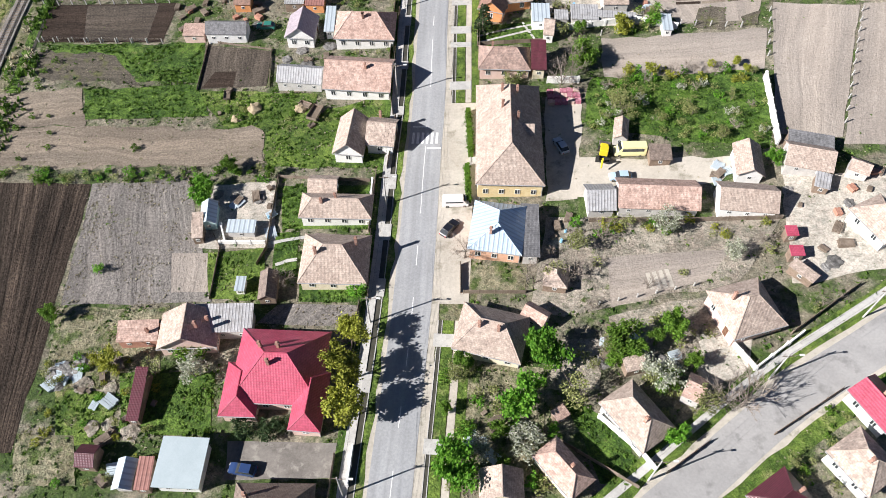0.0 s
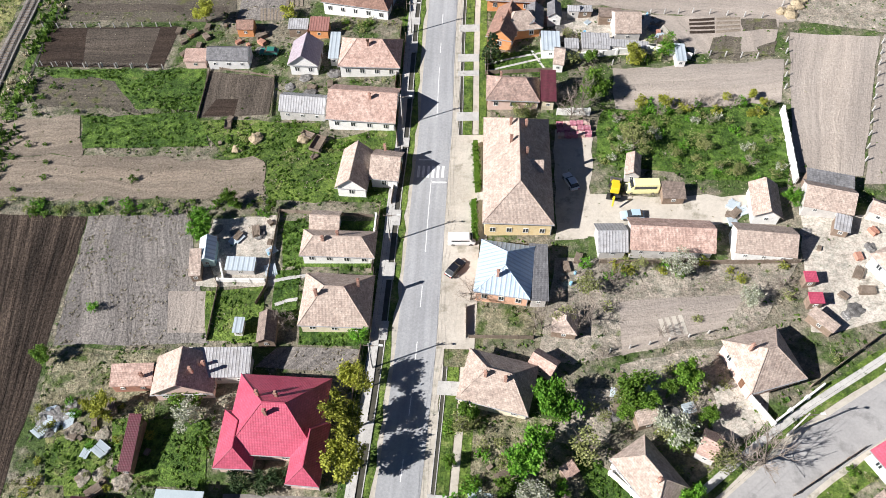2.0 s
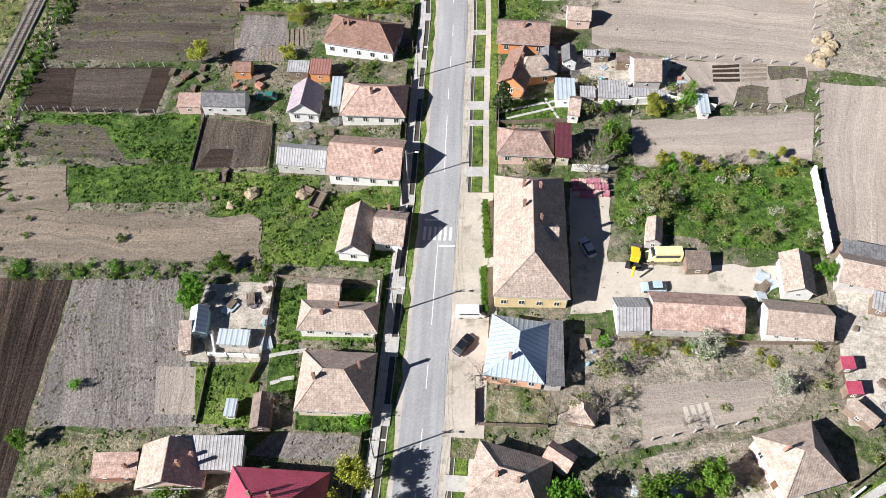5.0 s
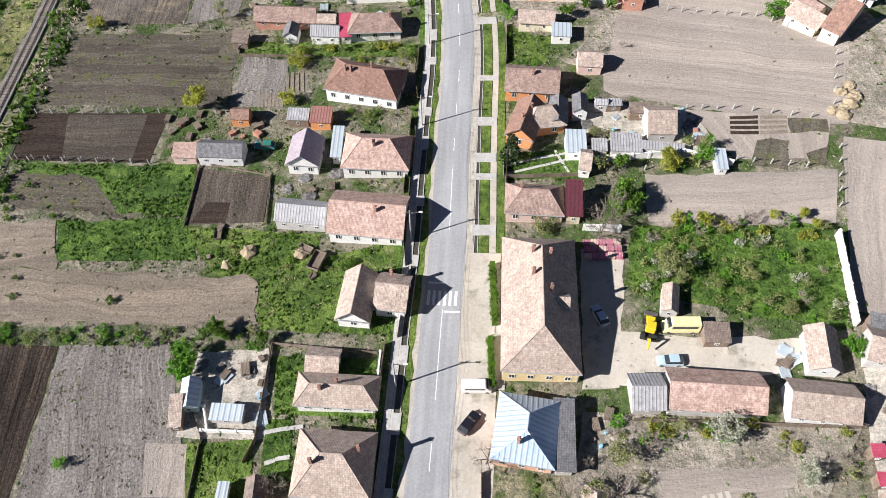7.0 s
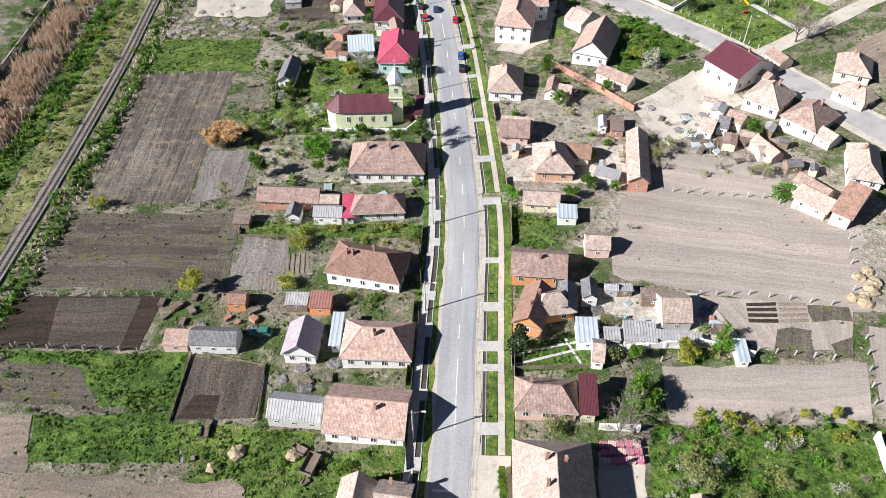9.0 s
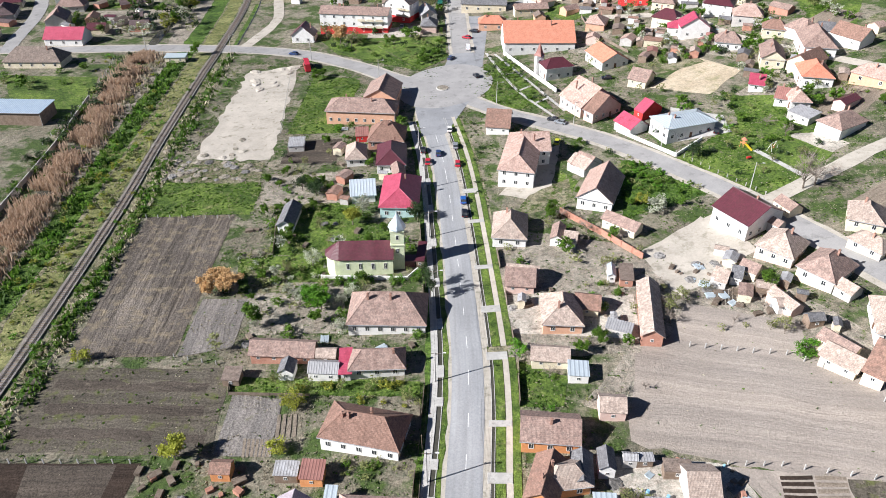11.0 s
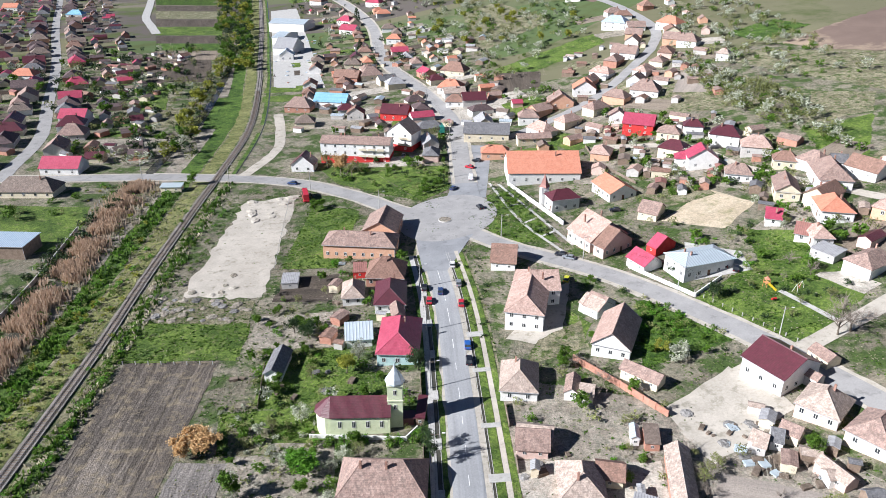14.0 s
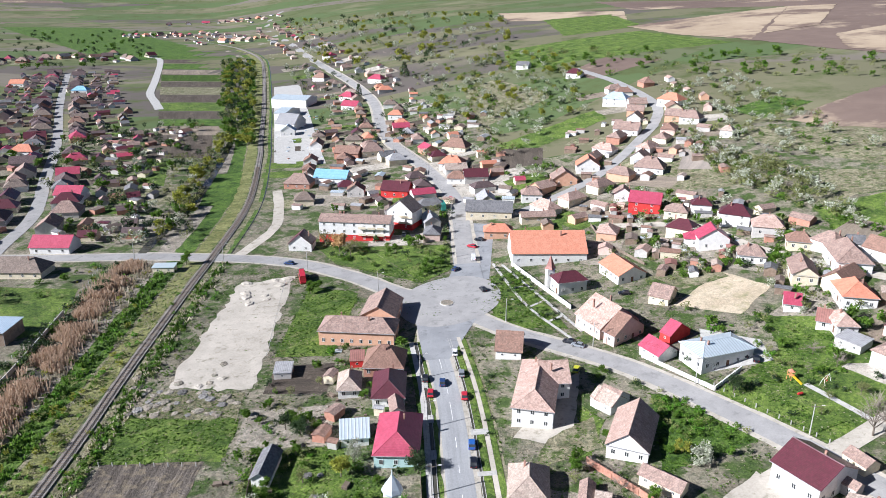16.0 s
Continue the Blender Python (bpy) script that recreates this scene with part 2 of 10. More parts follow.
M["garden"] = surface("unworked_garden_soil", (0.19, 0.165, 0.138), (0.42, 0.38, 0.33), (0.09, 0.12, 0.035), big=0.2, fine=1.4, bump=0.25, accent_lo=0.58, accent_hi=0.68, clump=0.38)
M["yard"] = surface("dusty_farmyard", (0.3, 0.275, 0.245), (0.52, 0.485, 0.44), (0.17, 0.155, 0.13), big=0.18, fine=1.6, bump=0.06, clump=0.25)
M["soil_dark"] = furrowed("fresh_dark_soil", (0.045, 0.032, 0.026), (0.085, 0.063, 0.05), 0.7, bump=0.15)
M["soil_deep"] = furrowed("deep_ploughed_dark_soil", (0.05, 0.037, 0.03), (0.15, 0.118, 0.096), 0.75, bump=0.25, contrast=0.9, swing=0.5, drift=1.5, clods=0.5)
M["soil_weedy"] = furrowed("weedy_grey_brown_soil", (0.105, 0.092, 0.074), (0.2, 0.18, 0.148), 0.8, accent=(0.12, 0.13, 0.05), weeds=(0.52, 0.66), bump=0.15, contrast=0.4)
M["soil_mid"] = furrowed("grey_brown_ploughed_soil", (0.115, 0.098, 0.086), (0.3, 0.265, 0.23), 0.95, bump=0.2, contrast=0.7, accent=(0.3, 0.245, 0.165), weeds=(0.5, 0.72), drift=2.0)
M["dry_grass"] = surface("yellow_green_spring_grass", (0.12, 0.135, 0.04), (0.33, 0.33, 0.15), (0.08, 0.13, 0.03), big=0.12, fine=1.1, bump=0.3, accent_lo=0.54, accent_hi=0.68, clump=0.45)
M["far_tan"] = surface("tan_hillside_soil", (0.34, 0.26, 0.18), (0.47, 0.375, 0.27), (0.17, 0.12, 0.095), big=0.006, fine=0.05, bump=0.1, accent_lo=0.5, accent_hi=0.62)
M["far_brown"] = surface("brown_hillside_soil", (0.13, 0.092, 0.076), (0.2, 0.145, 0.118), (0.42, 0.33, 0.235), big=0.005, fine=0.05, bump=0.1, accent_lo=0.56, accent_hi=0.66)
M["soil_brown"] = furrowed("ploughed_brown_soil", (0.085, 0.07, 0.058), (0.17, 0.145, 0.122), 0.9, accent=(0.2, 0.17, 0.13), bump=0.15)
M["soil_grey"] = furrowed("dry_grey_soil", (0.2, 0.183, 0.172), (0.33, 0.31, 0.295), 0.6, accent=(0.13, 0.135, 0.06), contrast=0.35)
M["soil_pale"] = furrowed("pale_harrowed_soil", (0.29, 0.252, 0.222), (0.415, 0.37, 0.332), 1.2, accent=(0.25, 0.225, 0.17), contrast=0.12, clods=0.16, weeds=(0.64, 0.76))
M["soil_tan"] = furrowed("tan_stubble_soil", (0.21, 0.172, 0.137), (0.38, 0.325, 0.265), 1.0, accent=(0.14, 0.13, 0.07), contrast=0.35, drift=9.0, clods=0.3)
M["crop"] = furrowed("green_crop_rows", (0.04, 0.085, 0.015), (0.09, 0.15, 0.03), 1.4, accent=(0.14, 0.13, 0.08), contrast=0.35)
M["ballast"] = surface("rail_ballast", (0.17, 0.155, 0.143), (0.31, 0.285, 0.265), (0.14, 0.13, 0.07), big=0.3, fine=3.0, bump=0.08)
M["steel"] = surface("worn_rail_steel", (0.25, 0.22, 0.2), (0.4, 0.37, 0.35), big=0.5, fine=3, rough=0.45, metal=0.8, bump=0)
M["timber"] = surface("weathered_timber", (0.13, 0.1, 0.075), (0.25, 0.2, 0.16), big=0.7, fine=3.0, amount=0.2, bump=0.02)
M["water"] = surface("muddy_ditch_water", (0.05, 0.05, 0.04), (0.09, 0.085, 0.07), big=0.2, fine=1, rough=0.15, bump=0.0)
M["old_tile"] = roofing("old_clay_tiles", (0.36, 0.278, 0.235), (0.55, 0.455, 0.39), (0.22, 0.178, 0.155), stain_lo=0.49, stain_hi=0.62)
M["mid_tile"] = roofing("weathered_brown_pink_tiles", (0.25, 0.165, 0.14), (0.43, 0.315, 0.27), (0.16, 0.125, 0.11), stain_lo=0.48, stain_hi=0.62)
M["pink_tile"] = roofing("faded_pink_tiles", (0.4, 0.265, 0.22), (0.58, 0.43, 0.37), (0.27, 0.18, 0.15), stain_lo=0.49, stain_hi=0.6)
M["brown_tile"] = roofing("brown_clay_tiles", (0.22, 0.13, 0.1), (0.34, 0.21, 0.165), (0.16, 0.11, 0.09))
M["purple_tile"] = roofing("dark_purplish_brown_tiles", (0.085, 0.06, 0.062), (0.16, 0.115, 0.116), (0.07, 0.055, 0.055))
M["dark_tile"] = roofing("dark_lichened_tiles", (0.17, 0.13, 0.11), (0.27, 0.215, 0.18), (0.12, 0.1, 0.09))
M["orange_tile"] = roofing("new_orange_tiles", (0.5, 0.19, 0.12), (0.62, 0.28, 0.19), (0.42, 0.18, 0.12), amount=0.06, stain_lo=0.62, stain_hi=0.75, mottle=0.1)
M["red_metal"] = roofing("magenta_red_metal_tiles", (0.35, 0.048, 0.085), (0.48, 0.092, 0.15), (0.32, 0.055, 0.09), rows=0.42, rough=0.42, spec=0.5, amount=0.08, stain_lo=0.65, stain_hi=0.8, mottle=0.1)
M["maroon_metal"] = roofing("maroon_sheet_metal", (0.085, 0.024, 0.034), (0.13, 0.036, 0.05), (0.09, 0.034, 0.038), rows=0.38, rough=0.4, spec=0.5, amount=0.1, mottle=0.1)
M["rust_metal"] = roofing("rusty_red_sheet", (0.26, 0.12, 0.1), (0.38, 0.19, 0.165), (0.2, 0.1, 0.085), rows=0, ribs=0.6, rough=0.6)
M["lilac_metal"] = roofing("lilac_grey_metal_tiles", (0.3, 0.255, 0.29), (0.42, 0.365, 0.4), (0.26, 0.22, 0.24), rows=0.38, rough=0.45, spec=0.5, mottle=0.1)
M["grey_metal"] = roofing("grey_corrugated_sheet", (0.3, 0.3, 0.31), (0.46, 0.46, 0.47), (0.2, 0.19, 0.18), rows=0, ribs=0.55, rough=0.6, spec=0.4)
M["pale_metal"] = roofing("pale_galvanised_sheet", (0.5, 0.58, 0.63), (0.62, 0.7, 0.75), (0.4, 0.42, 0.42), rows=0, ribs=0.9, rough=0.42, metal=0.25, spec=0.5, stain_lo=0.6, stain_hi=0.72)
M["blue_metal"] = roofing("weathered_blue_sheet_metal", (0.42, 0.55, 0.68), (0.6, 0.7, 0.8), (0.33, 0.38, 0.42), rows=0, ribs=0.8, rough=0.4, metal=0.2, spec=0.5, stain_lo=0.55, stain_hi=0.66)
M["flat_sheet"] = roofing("plain_grey_blue_sheet", (0.42, 0.5, 0.53), (0.52, 0.6, 0.63), (0.36, 0.4, 0.42), rows=0, rough=0.5, metal=0.1, spec=0.4, stain_lo=0.6, stain_hi=0.75)
M["tar_yard"] = surface("stained_tarred_yard", (0.13, 0.118, 0.108), (0.24, 0.22, 0.2), (0.3, 0.28, 0.25), big=0.3, fine=2.0, bump=0.02)
M["bright_blue"] = roofing("bright_blue_sheet", (0.2, 0.44, 0.62), (0.3, 0.55, 0.72), (0.2, 0.35, 0.5), rows=0, ribs=0.6, rough=0.45, spec=0.5)
M["slate"] = roofing("grey_slate_sheet", (0.13, 0.13, 0.14), (0.22, 0.22, 0.23), (0.1, 0.1, 0.1), rows=0.4)
for key, a, b2 in (("white", (0.68, 0.67, 0.64), (0.8, 0.79, 0.77)), ("cream", (0.6, 0.52, 0.38), (0.74, 0.67, 0.52)), ("yellow", (0.68, 0.52, 0.27), (0.78, 0.65, 0.4)),
                   ("pink", (0.6, 0.42, 0.36), (0.7, 0.53, 0.47)), ("orange", (0.6, 0.25, 0.1), (0.7, 0.33, 0.15)), ("green", (0.6, 0.66, 0.42), (0.72, 0.77, 0.55)),
                   ("turquoise", (0.4, 0.58, 0.58), (0.52, 0.7, 0.68)), ("brick", (0.36, 0.17, 0.12), (0.5, 0.27, 0.2)), ("grey", (0.42, 0.4, 0.38), (0.55, 0.53, 0.5)),
                   ("red", (0.5, 0.03, 0.035), (0.6, 0.06, 0.05)), ("terracotta", (0.6, 0.33, 0.22), (0.7, 0.43, 0.3)), ("board", (0.16, 0.115, 0.085), (0.28, 0.21, 0.16))):
    M["wall_" + key] = surface(key + "_render", a, b2, tuple(v * 0.62 for v in a), big=0.8, fine=3.0, bump=0.008, kind="World", amount=0.06, accent_lo=0.6, accent_hi=0.75)
M["glass"] = surface("window_glass", (0.03, 0.035, 0.04), (0.06, 0.065, 0.07), big=0.5, fine=1.0, rough=0.08, spec=0.6, bump=0)
M["frame_white"] = surface("white_painted_frame", (0.66, 0.66, 0.64), (0.78, 0.78, 0.76), big=1, fine=4, bump=0, rough=0.5)
M["door_brown"] = surface("brown_painted_door", (0.12, 0.06, 0.035), (0.2, 0.11, 0.07), big=1, fine=4, bump=0, rough=0.6)
M["chimney_brick"] = surface("sooty_brick", (0.3, 0.16, 0.12), (0.45, 0.28, 0.22), (0.1, 0.08, 0.07), big=0.9, fine=3, bump=0.02, amount=0.15)
M["bark"] = surface("grey_brown_bark", (0.11, 0.09, 0.07), (0.2, 0.17, 0.14), big=1.5, fine=5, bump=0.03)
M["twig"] = surface("bare_twigs", (0.2, 0.165, 0.135), (0.34, 0.29, 0.25), big=1.0, fine=5, bump=0.0, amount=0.2)
M["leaf"] = leafy("fresh_green_leaves", (0.05, 0.12, 0.012), (0.15, 0.26, 0.035), trans=0.25)
M["leaf_bright"] = leafy("bright_green_leaves", (0.05, 0.17, 0.012), (0.17, 0.36, 0.04), trans=0.25)
M["leaf_yellow"] = leafy("yellow_green_leaves", (0.2, 0.23, 0.03), (0.44, 0.45, 0.08), trans=0.3)
M["leaf_olive"] = leafy("olive_spring_buds", (0.14, 0.16, 0.05), (0.3, 0.32, 0.13))
M["leaf_grass"] = leafy("fresh_grass_blades", (0.06, 0.15, 0.015), (0.17, 0.29, 0.045), trans=0.4)
M["leaf_weed"] = leafy("dark_green_weeds", (0.025, 0.065, 0.01), (0.085, 0.16, 0.025), trans=0.2)
M["leaf_dark"] = leafy("dark_evergreen_needles", (0.018, 0.04, 0.014), (0.05, 0.085, 0.03), trans=0.1)
M["blossom"] = leafy("white_blossom", (0.22, 0.25, 0.14), (0.58, 0.59, 0.5))
M["rust_leaf"] = leafy("rusty_brown_leaves", (0.45, 0.28, 0.12), (0.68, 0.47, 0.25), trans=0.3)
M["reed"] = leafy("dry_reeds", (0.5, 0.36, 0.25), (0.74, 0.56, 0.42), rough=0.8, trans=0.35)
M["straw"] = leafy("dry_straw", (0.34, 0.3, 0.21), (0.56, 0.51, 0.39), rough=0.8, trans=0.4)
M["tyre"] = surface("black_rubber", (0.015, 0.015, 0.015), (0.03, 0.03, 0.03), bump=0)
M["red_pack"] = surface("pinkish_red_wrapped_blocks", (0.42, 0.14, 0.2), (0.56, 0.24, 0.3), (0.6, 0.5, 0.5), big=1.2, fine=4, bump=0.02, amount=0.15)
M["hay"] = surface("old_hay", (0.3, 0.235, 0.15), (0.46, 0.38, 0.26), (0.2, 0.16, 0.1), big=1, fine=5, bump=0.1)
M["rubbish"] = surface("mixed_grey_rubble", (0.1, 0.095, 0.09), (0.32, 0.31, 0.3), (0.12, 0.11, 0.1), big=1.5, fine=4, bump=0.1, amount=0.4)


# ---- building blocks ----
def part(name, bm, material, parent, label="", kind=""):
    me = bpy.data.meshes.new(name)
    bm.normal_update()
    bm.to_mesh(me)
    bm.free()
    for mm in (material if isinstance(material, (list, tuple)) else [material]):
        me.materials.append(mm)
    ob = new(name, me)
    ob.parent = parent
    return tagged(ob, label, kind=kind)


def share(name, me, parent, m):
    ob = new(name, me)
    ob.parent, ob.matrix_basis = parent, m
    return ob


def thing(name, x, y, yaw=0.0, label="", category="", group="", kind="", z=None):
    ob = new(name)
    ob.empty_display_size = 0.5
    ob.matrix_basis = pose(x, y, land(x, y) if z is None else z, 0, 0, yaw)
    return tagged(ob, label, category, group, kind)


def box(bm, x0, y0, z0, x1, y1, z1, mi=0, m=None):
    vs = [bm.verts.new(Vector((x, y, z)) if m is None else m @ Vector((x, y, z))) for x in (x0, x1) for y in (y0, y1) for z in (z0, z1)]
    for q in ((0, 1, 3, 2), (4, 6, 7, 5), (0, 4, 5, 1), (2, 3, 7, 6), (0, 2, 6, 4), (1, 5, 7, 3)):
        bm.faces.new([vs[i] for i in q]).material_index = mi


def rod(bm, a, b, r0, r1, n=6, mi=0):
    a, b = Vector(a), Vector(b)
    q = (b - a).to_track_quat("Z", "Y").to_matrix()
    rings = []
    for p, r in ((a, r0), (b, r1)):
        rings.append([bm.verts.new(p + q @ Vector((r * math.cos(k * math.tau / n), r * math.sin(k * math.tau / n), 0))) for k in range(n)])
    for k in range(n):
        bm.faces.new((rings[0][k], rings[0][(k + 1) % n], rings[1][(k + 1) % n], rings[1][k])).material_index = mi
    bm.faces.new(rings[1]).material_index = mi


# ---- ground ----
def spread(lo, hi, near_lo, near_hi, step):
    vals, v, s = [], near_lo, step
    while v < near_hi:
        vals.append(v)
        v += step
    s, w = step, v
    while w < hi:
        vals.append(w)
        s *= 1.12
        w += s
    vals.append(hi)
    s, w = step, near_lo
    while w > lo:
        s *= 1.12
        w -= s
        vals.append(max(w, lo))
    return sorted(set(vals))


def far_rise(x, y):
    """Low ridges that close the valley far away."""
    return max(0.0, ramp(y, 2300, 250) - 40) * 0.075 + max(0.0, ramp(-x, 900, 200) - 60) * 0.01 * min(1.0, max(0.0, y / 1500))


gx, gy = spread(-2600, 2600, -220, 220, 4.0), spread(-600, 4600, -60, 520, 4.0)
gv = [(x, y, land(x, y) + far_rise(x, y)) for y in gy for x in gx]
nx = len(gx)
gf = [(j * nx + i, j * nx + i + 1, (j + 1) * nx + i + 1, (j + 1) * nx + i) for j in range(len(gy) - 1) for i in range(nx - 1)]
gme = bpy.data.meshes.new("ground")
gme.from_pydata(gv, [], gf)
gme.materials.append(M["ground"])
gme.materials.append(M["far_fields"])
for p in gme.polygons:
    p.use_smooth = True
    if p.center.y > 640 or p.center.x < -330 or p.center.x > 190 or (p.center.y > 480 and p.center.x > 20):
        p.material_index = 1
ground = tagged(new("ground", gme), "uneven village ground of rough grass and bare earth", "ground", kind="structure")


PATCHES = []


def drape(name, corners, material, lift=0.06, step=3.0, label="", category="field", rag=0.0):
    """A patch of ground cover inside four corners, lying on the land; rag roughens its edge. Rows follow corner 0 to corner 3."""
    PATCHES.append((corners, material))
    a, b, c, d = [Vector((*p, 0)) for p in corners]
    n = max(2, min(60, int(max((b - a).length, (c - d).length) / step)))
    k = max(2, min(60, int(max((d - a).length, (c - b).length) / step)))
    wide, tall = (b - a).length, (d - a).length
    verts, uvs, faces = [], [], []
    for j in range(k + 1):
        for i in range(n + 1):
            s, t = i / n, j / k
            p = (a * (1 - s) + b * s) * (1 - t) + (d * (1 - s) + c * s) * t
            if rag and (i in (0, n) or j in (0, k)):
                w = noise.noise_vector(p * 0.22) * rag + noise.noise_vector(p * 0.9) * rag * 0.4
                p = p + Vector((w.x, w.y, 0))
            verts.append((p.x, p.y, land(p.x, p.y) + far_rise(p.x, p.y) + lift))
            uvs.append((s * wide, t * tall))
    for j in range(k):
        for i in range(n):
            faces.append((j * (n + 1) + i, j * (n + 1) + i + 1, (j + 1) * (n + 1) + i + 1, (j + 1) * (n + 1) + i))
    me = bpy.data.meshes.new(name)
    me.from_pydata(verts, [], faces)
    uvl = me.uv_layers.new(name="UVMap")
    for lp in me.loops:
        uvl.data[lp.index].uv = uvs[lp.vertex_index]
    me.materials.append(M[material])
    ob = new(name, me)
    if (b - a).xy.cross((d - a).xy) < 0:
        me.flip_normals()
    return tagged(ob, label, category, kind="structure")


def smooth_line(pts, step=3.0):
    pts = [Vector((*p, 0)) for p in pts]
    ext = [pts[0] * 2 - pts[1]] + pts + [pts[-1] * 2 - pts[-2]]
    out = []
    for i in range(1, len(ext) - 2):
        p0, p1, p2, p3 = ext[i - 1:i + 3]
        n = max(1, int((p2 - p1).length / step))
        for k in range(n):
            t = k / n
            out.append(0.5 * (2 * p1 + (p2 - p0) * t + (2 * p0 - 5 * p1 + 4 * p2 - p3) * t * t + (3 * p1 - p0 - 3 * p2 + p3) * t ** 3))
    out.append(pts[-1])
    return out


def beside(line, off):
    res = []
    for i, p in enumerate(line):
        t = (line[min(i + 1, len(line) - 1)] - line[max(i - 1, 0)]).normalized()
        res.append(p + Vector((t.y, -t.x, 0)) * off)
    return res


def ribbon(name, line, left, right, material, lift=0.08, label="", category="road", thick=0.0, kind="structure", rag=0.0):
    """A band along a line, from left to right of it (metres, right positive); thick gives it an upstanding body."""
    a, b = beside(line, left), beside(line, right)
    bm = bmesh.new()
    uvl = bm.loops.layers.uv.new("UVMap")
    prev, run = None, 0.0
    for i, (p, q) in enumerate(zip(a, b)):
        if rag:
            p = p + Vector((noise.noise(p * 0.25) * rag, noise.noise(p * 0.31 + Vector((9, 0, 0))) * rag, 0))
            q = q + Vector((noise.noise(q * 0.27) * rag, noise.noise(q * 0.23 + Vector((5, 0, 0))) * rag, 0))
        n = max(1, int(abs(right - left) / 4))
        row = []
        for k in range(n + 1):
            v = p.lerp(q, k / n)
            row.append(bm.verts.new((v.x, v.y, land(v.x, v.y) + far_rise(v.x, v.y) + lift)))
        low = [bm.verts.new(row[0].co - Vector((0, 0, thick))), bm.verts.new(row[-1].co - Vector((0, 0, thick)))] if thick else None
        if i:
            run2 = run + (p - a[i - 1]).length
            for k in range(n):
                f = bm.faces.new((prev[0][k], prev[0][k + 1], row[k + 1], row[k]))
                for lp, uv in zip(f.loops, ((k, run), (k + 1, run), (k + 1, run2), (k, run2))):
                    lp[uvl].uv = (uv[0] * abs(right - left) / n, uv[1])
            if thick:
                bm.faces.new((prev[1][0], prev[0][0], row[0], low[0]))
                bm.faces.new((prev[0][-1], prev[1][1], low[1], row[-1]))
            run = run2
        prev = (row, low)
    ob = part(name, bm, M[material], None)
    return tagged(ob, label, category, kind=kind)

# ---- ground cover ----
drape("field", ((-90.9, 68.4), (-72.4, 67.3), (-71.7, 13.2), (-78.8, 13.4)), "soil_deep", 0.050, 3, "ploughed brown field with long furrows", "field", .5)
drape("field", ((-72.2, 67.3), (-53.3, 67.7), (-44.4, 39.2), (-70.9, 39.7)), "soil_grey", 0.062, 3, "dry grey vegetable plot with old stalks", "field", .5)
drape("field", ((-53.3, 49.9), (-44.6, 49.7), (-45.2, 41.3), (-52.0, 41.6)), "soil_pale", 0.074, 3, "raked pale garden bed", "field", .2)
drape("field", ((-100.3, 83.6), (-96.5, 72.1), (-38.3, 71.0), (-40.2, 81.2)), "soil_tan", 0.086, 2, "stubble field turning to bare earth", "field", 1.5)
drape("field", ((-98.8, 93.7), (-95.6, 83.6), (-77.8, 83.1), (-80.8, 94.1)), "soil_tan", 0.098, 2, "bare brown field corner", "field", 1.8)
drape("lawn", ((-80.6, 94.1), (-78.3, 85.1), (-52.3, 85.2), (-56.1, 94.9)), "lush", 0.110, 3, "lush green strip of young crop", "lawn", .8)
drape("lawn", ((-93.4, 109.2), (-56.5, 108.7), (-55.4, 95.2), (-82.7, 97.7)), "lush", 0.050, 3, "lush green strip of young crop", "lawn", .8)
drape("field", ((-95.1, 107.0), (-91.5, 97.9), (-67.9, 95.4), (-76.4, 105.6)), "soil_weedy", 0.062, 2, "grey tilled tongue in the green strip", "field", 1.8)
drape("field", ((-96.2, 123.6), (-95.0, 110.1), (-66.5, 109.3), (-65.4, 123.5)), "soil_dark", 0.074, 3, "freshly dug dark plot", "field", .2)
drape("field", ((-87.1, 123.1), (-84.8, 110.3), (-70.3, 109.9), (-70.0, 123.0)), "soil_brown", 0.086, 3, "raked plot in the dug ground", "field", .2)
drape("field", ((-56.2, 107.8), (-40.8, 104.7), (-40.9, 93.5), (-55.5, 93.2)), "soil_brown", 0.098, 3, "fenced garden with dark beds", "field", .3)
drape("field", ((-52.8, 98.6), (-54.9, 93.6), (-48.2, 93.5), (-47.9, 98.5)), "soil_dark", 0.110, 3, "narrow dark garden beds", "field", .2)
drape("field", ((-46.0, 98.5), (-46.0, 93.9), (-41.4, 93.8), (-41.6, 98.4)), "soil_dark", 0.050, 3, "narrow dark garden beds", "field", .2)
drape("lawn", ((-39.6, 81.2), (-13.9, 89.0), (-14.0, 68.0), (-37.9, 70.1)), "grass", 0.062, 3, "rough green meadow beside the road", "lawn", 1.2)
drape("lawn", ((-56.3, 92.2), (-29.7, 90.4), (-29.0, 80.4), (-48.0, 81.7)), "grass", 0.074, 3, "rough grassy farm plot with junk", "lawn", 1.2)
drape("lawn", ((-46.5, 49.6), (-36.1, 50.3), (-35.4, 39.4), (-45.0, 39.8)), "grass", 0.086, 3, "green kitchen garden", "lawn", .6)
drape("lawn", ((-34.4, 53.7), (-30.1, 53.5), (-29.9, 43.7), (-34.4, 44.2)), "lush", 0.098, 3, "bright lawn beside the house", "lawn", .5)
drape("lawn", ((-29.4, 42.5), (-17.1, 42.0), (-16.9, 37.6), (-28.8, 38.3)), "lush", 0.110, 3, "lawn in front of the house", "lawn", .5)
drape("lawn", ((-34.5, 64.9), (-17.3, 63.7), (-17.0, 53.5), (-33.4, 54.6)), "lush", 0.050, 3, "lawn round the house", "lawn", .5)
drape("lawn", ((-16.9, 68.0), (-13.5, 67.7), (-13.5, 63.4), (-16.8, 63.6)), "scrub", 0.062, 3, "weedy verge", "lawn", .5)
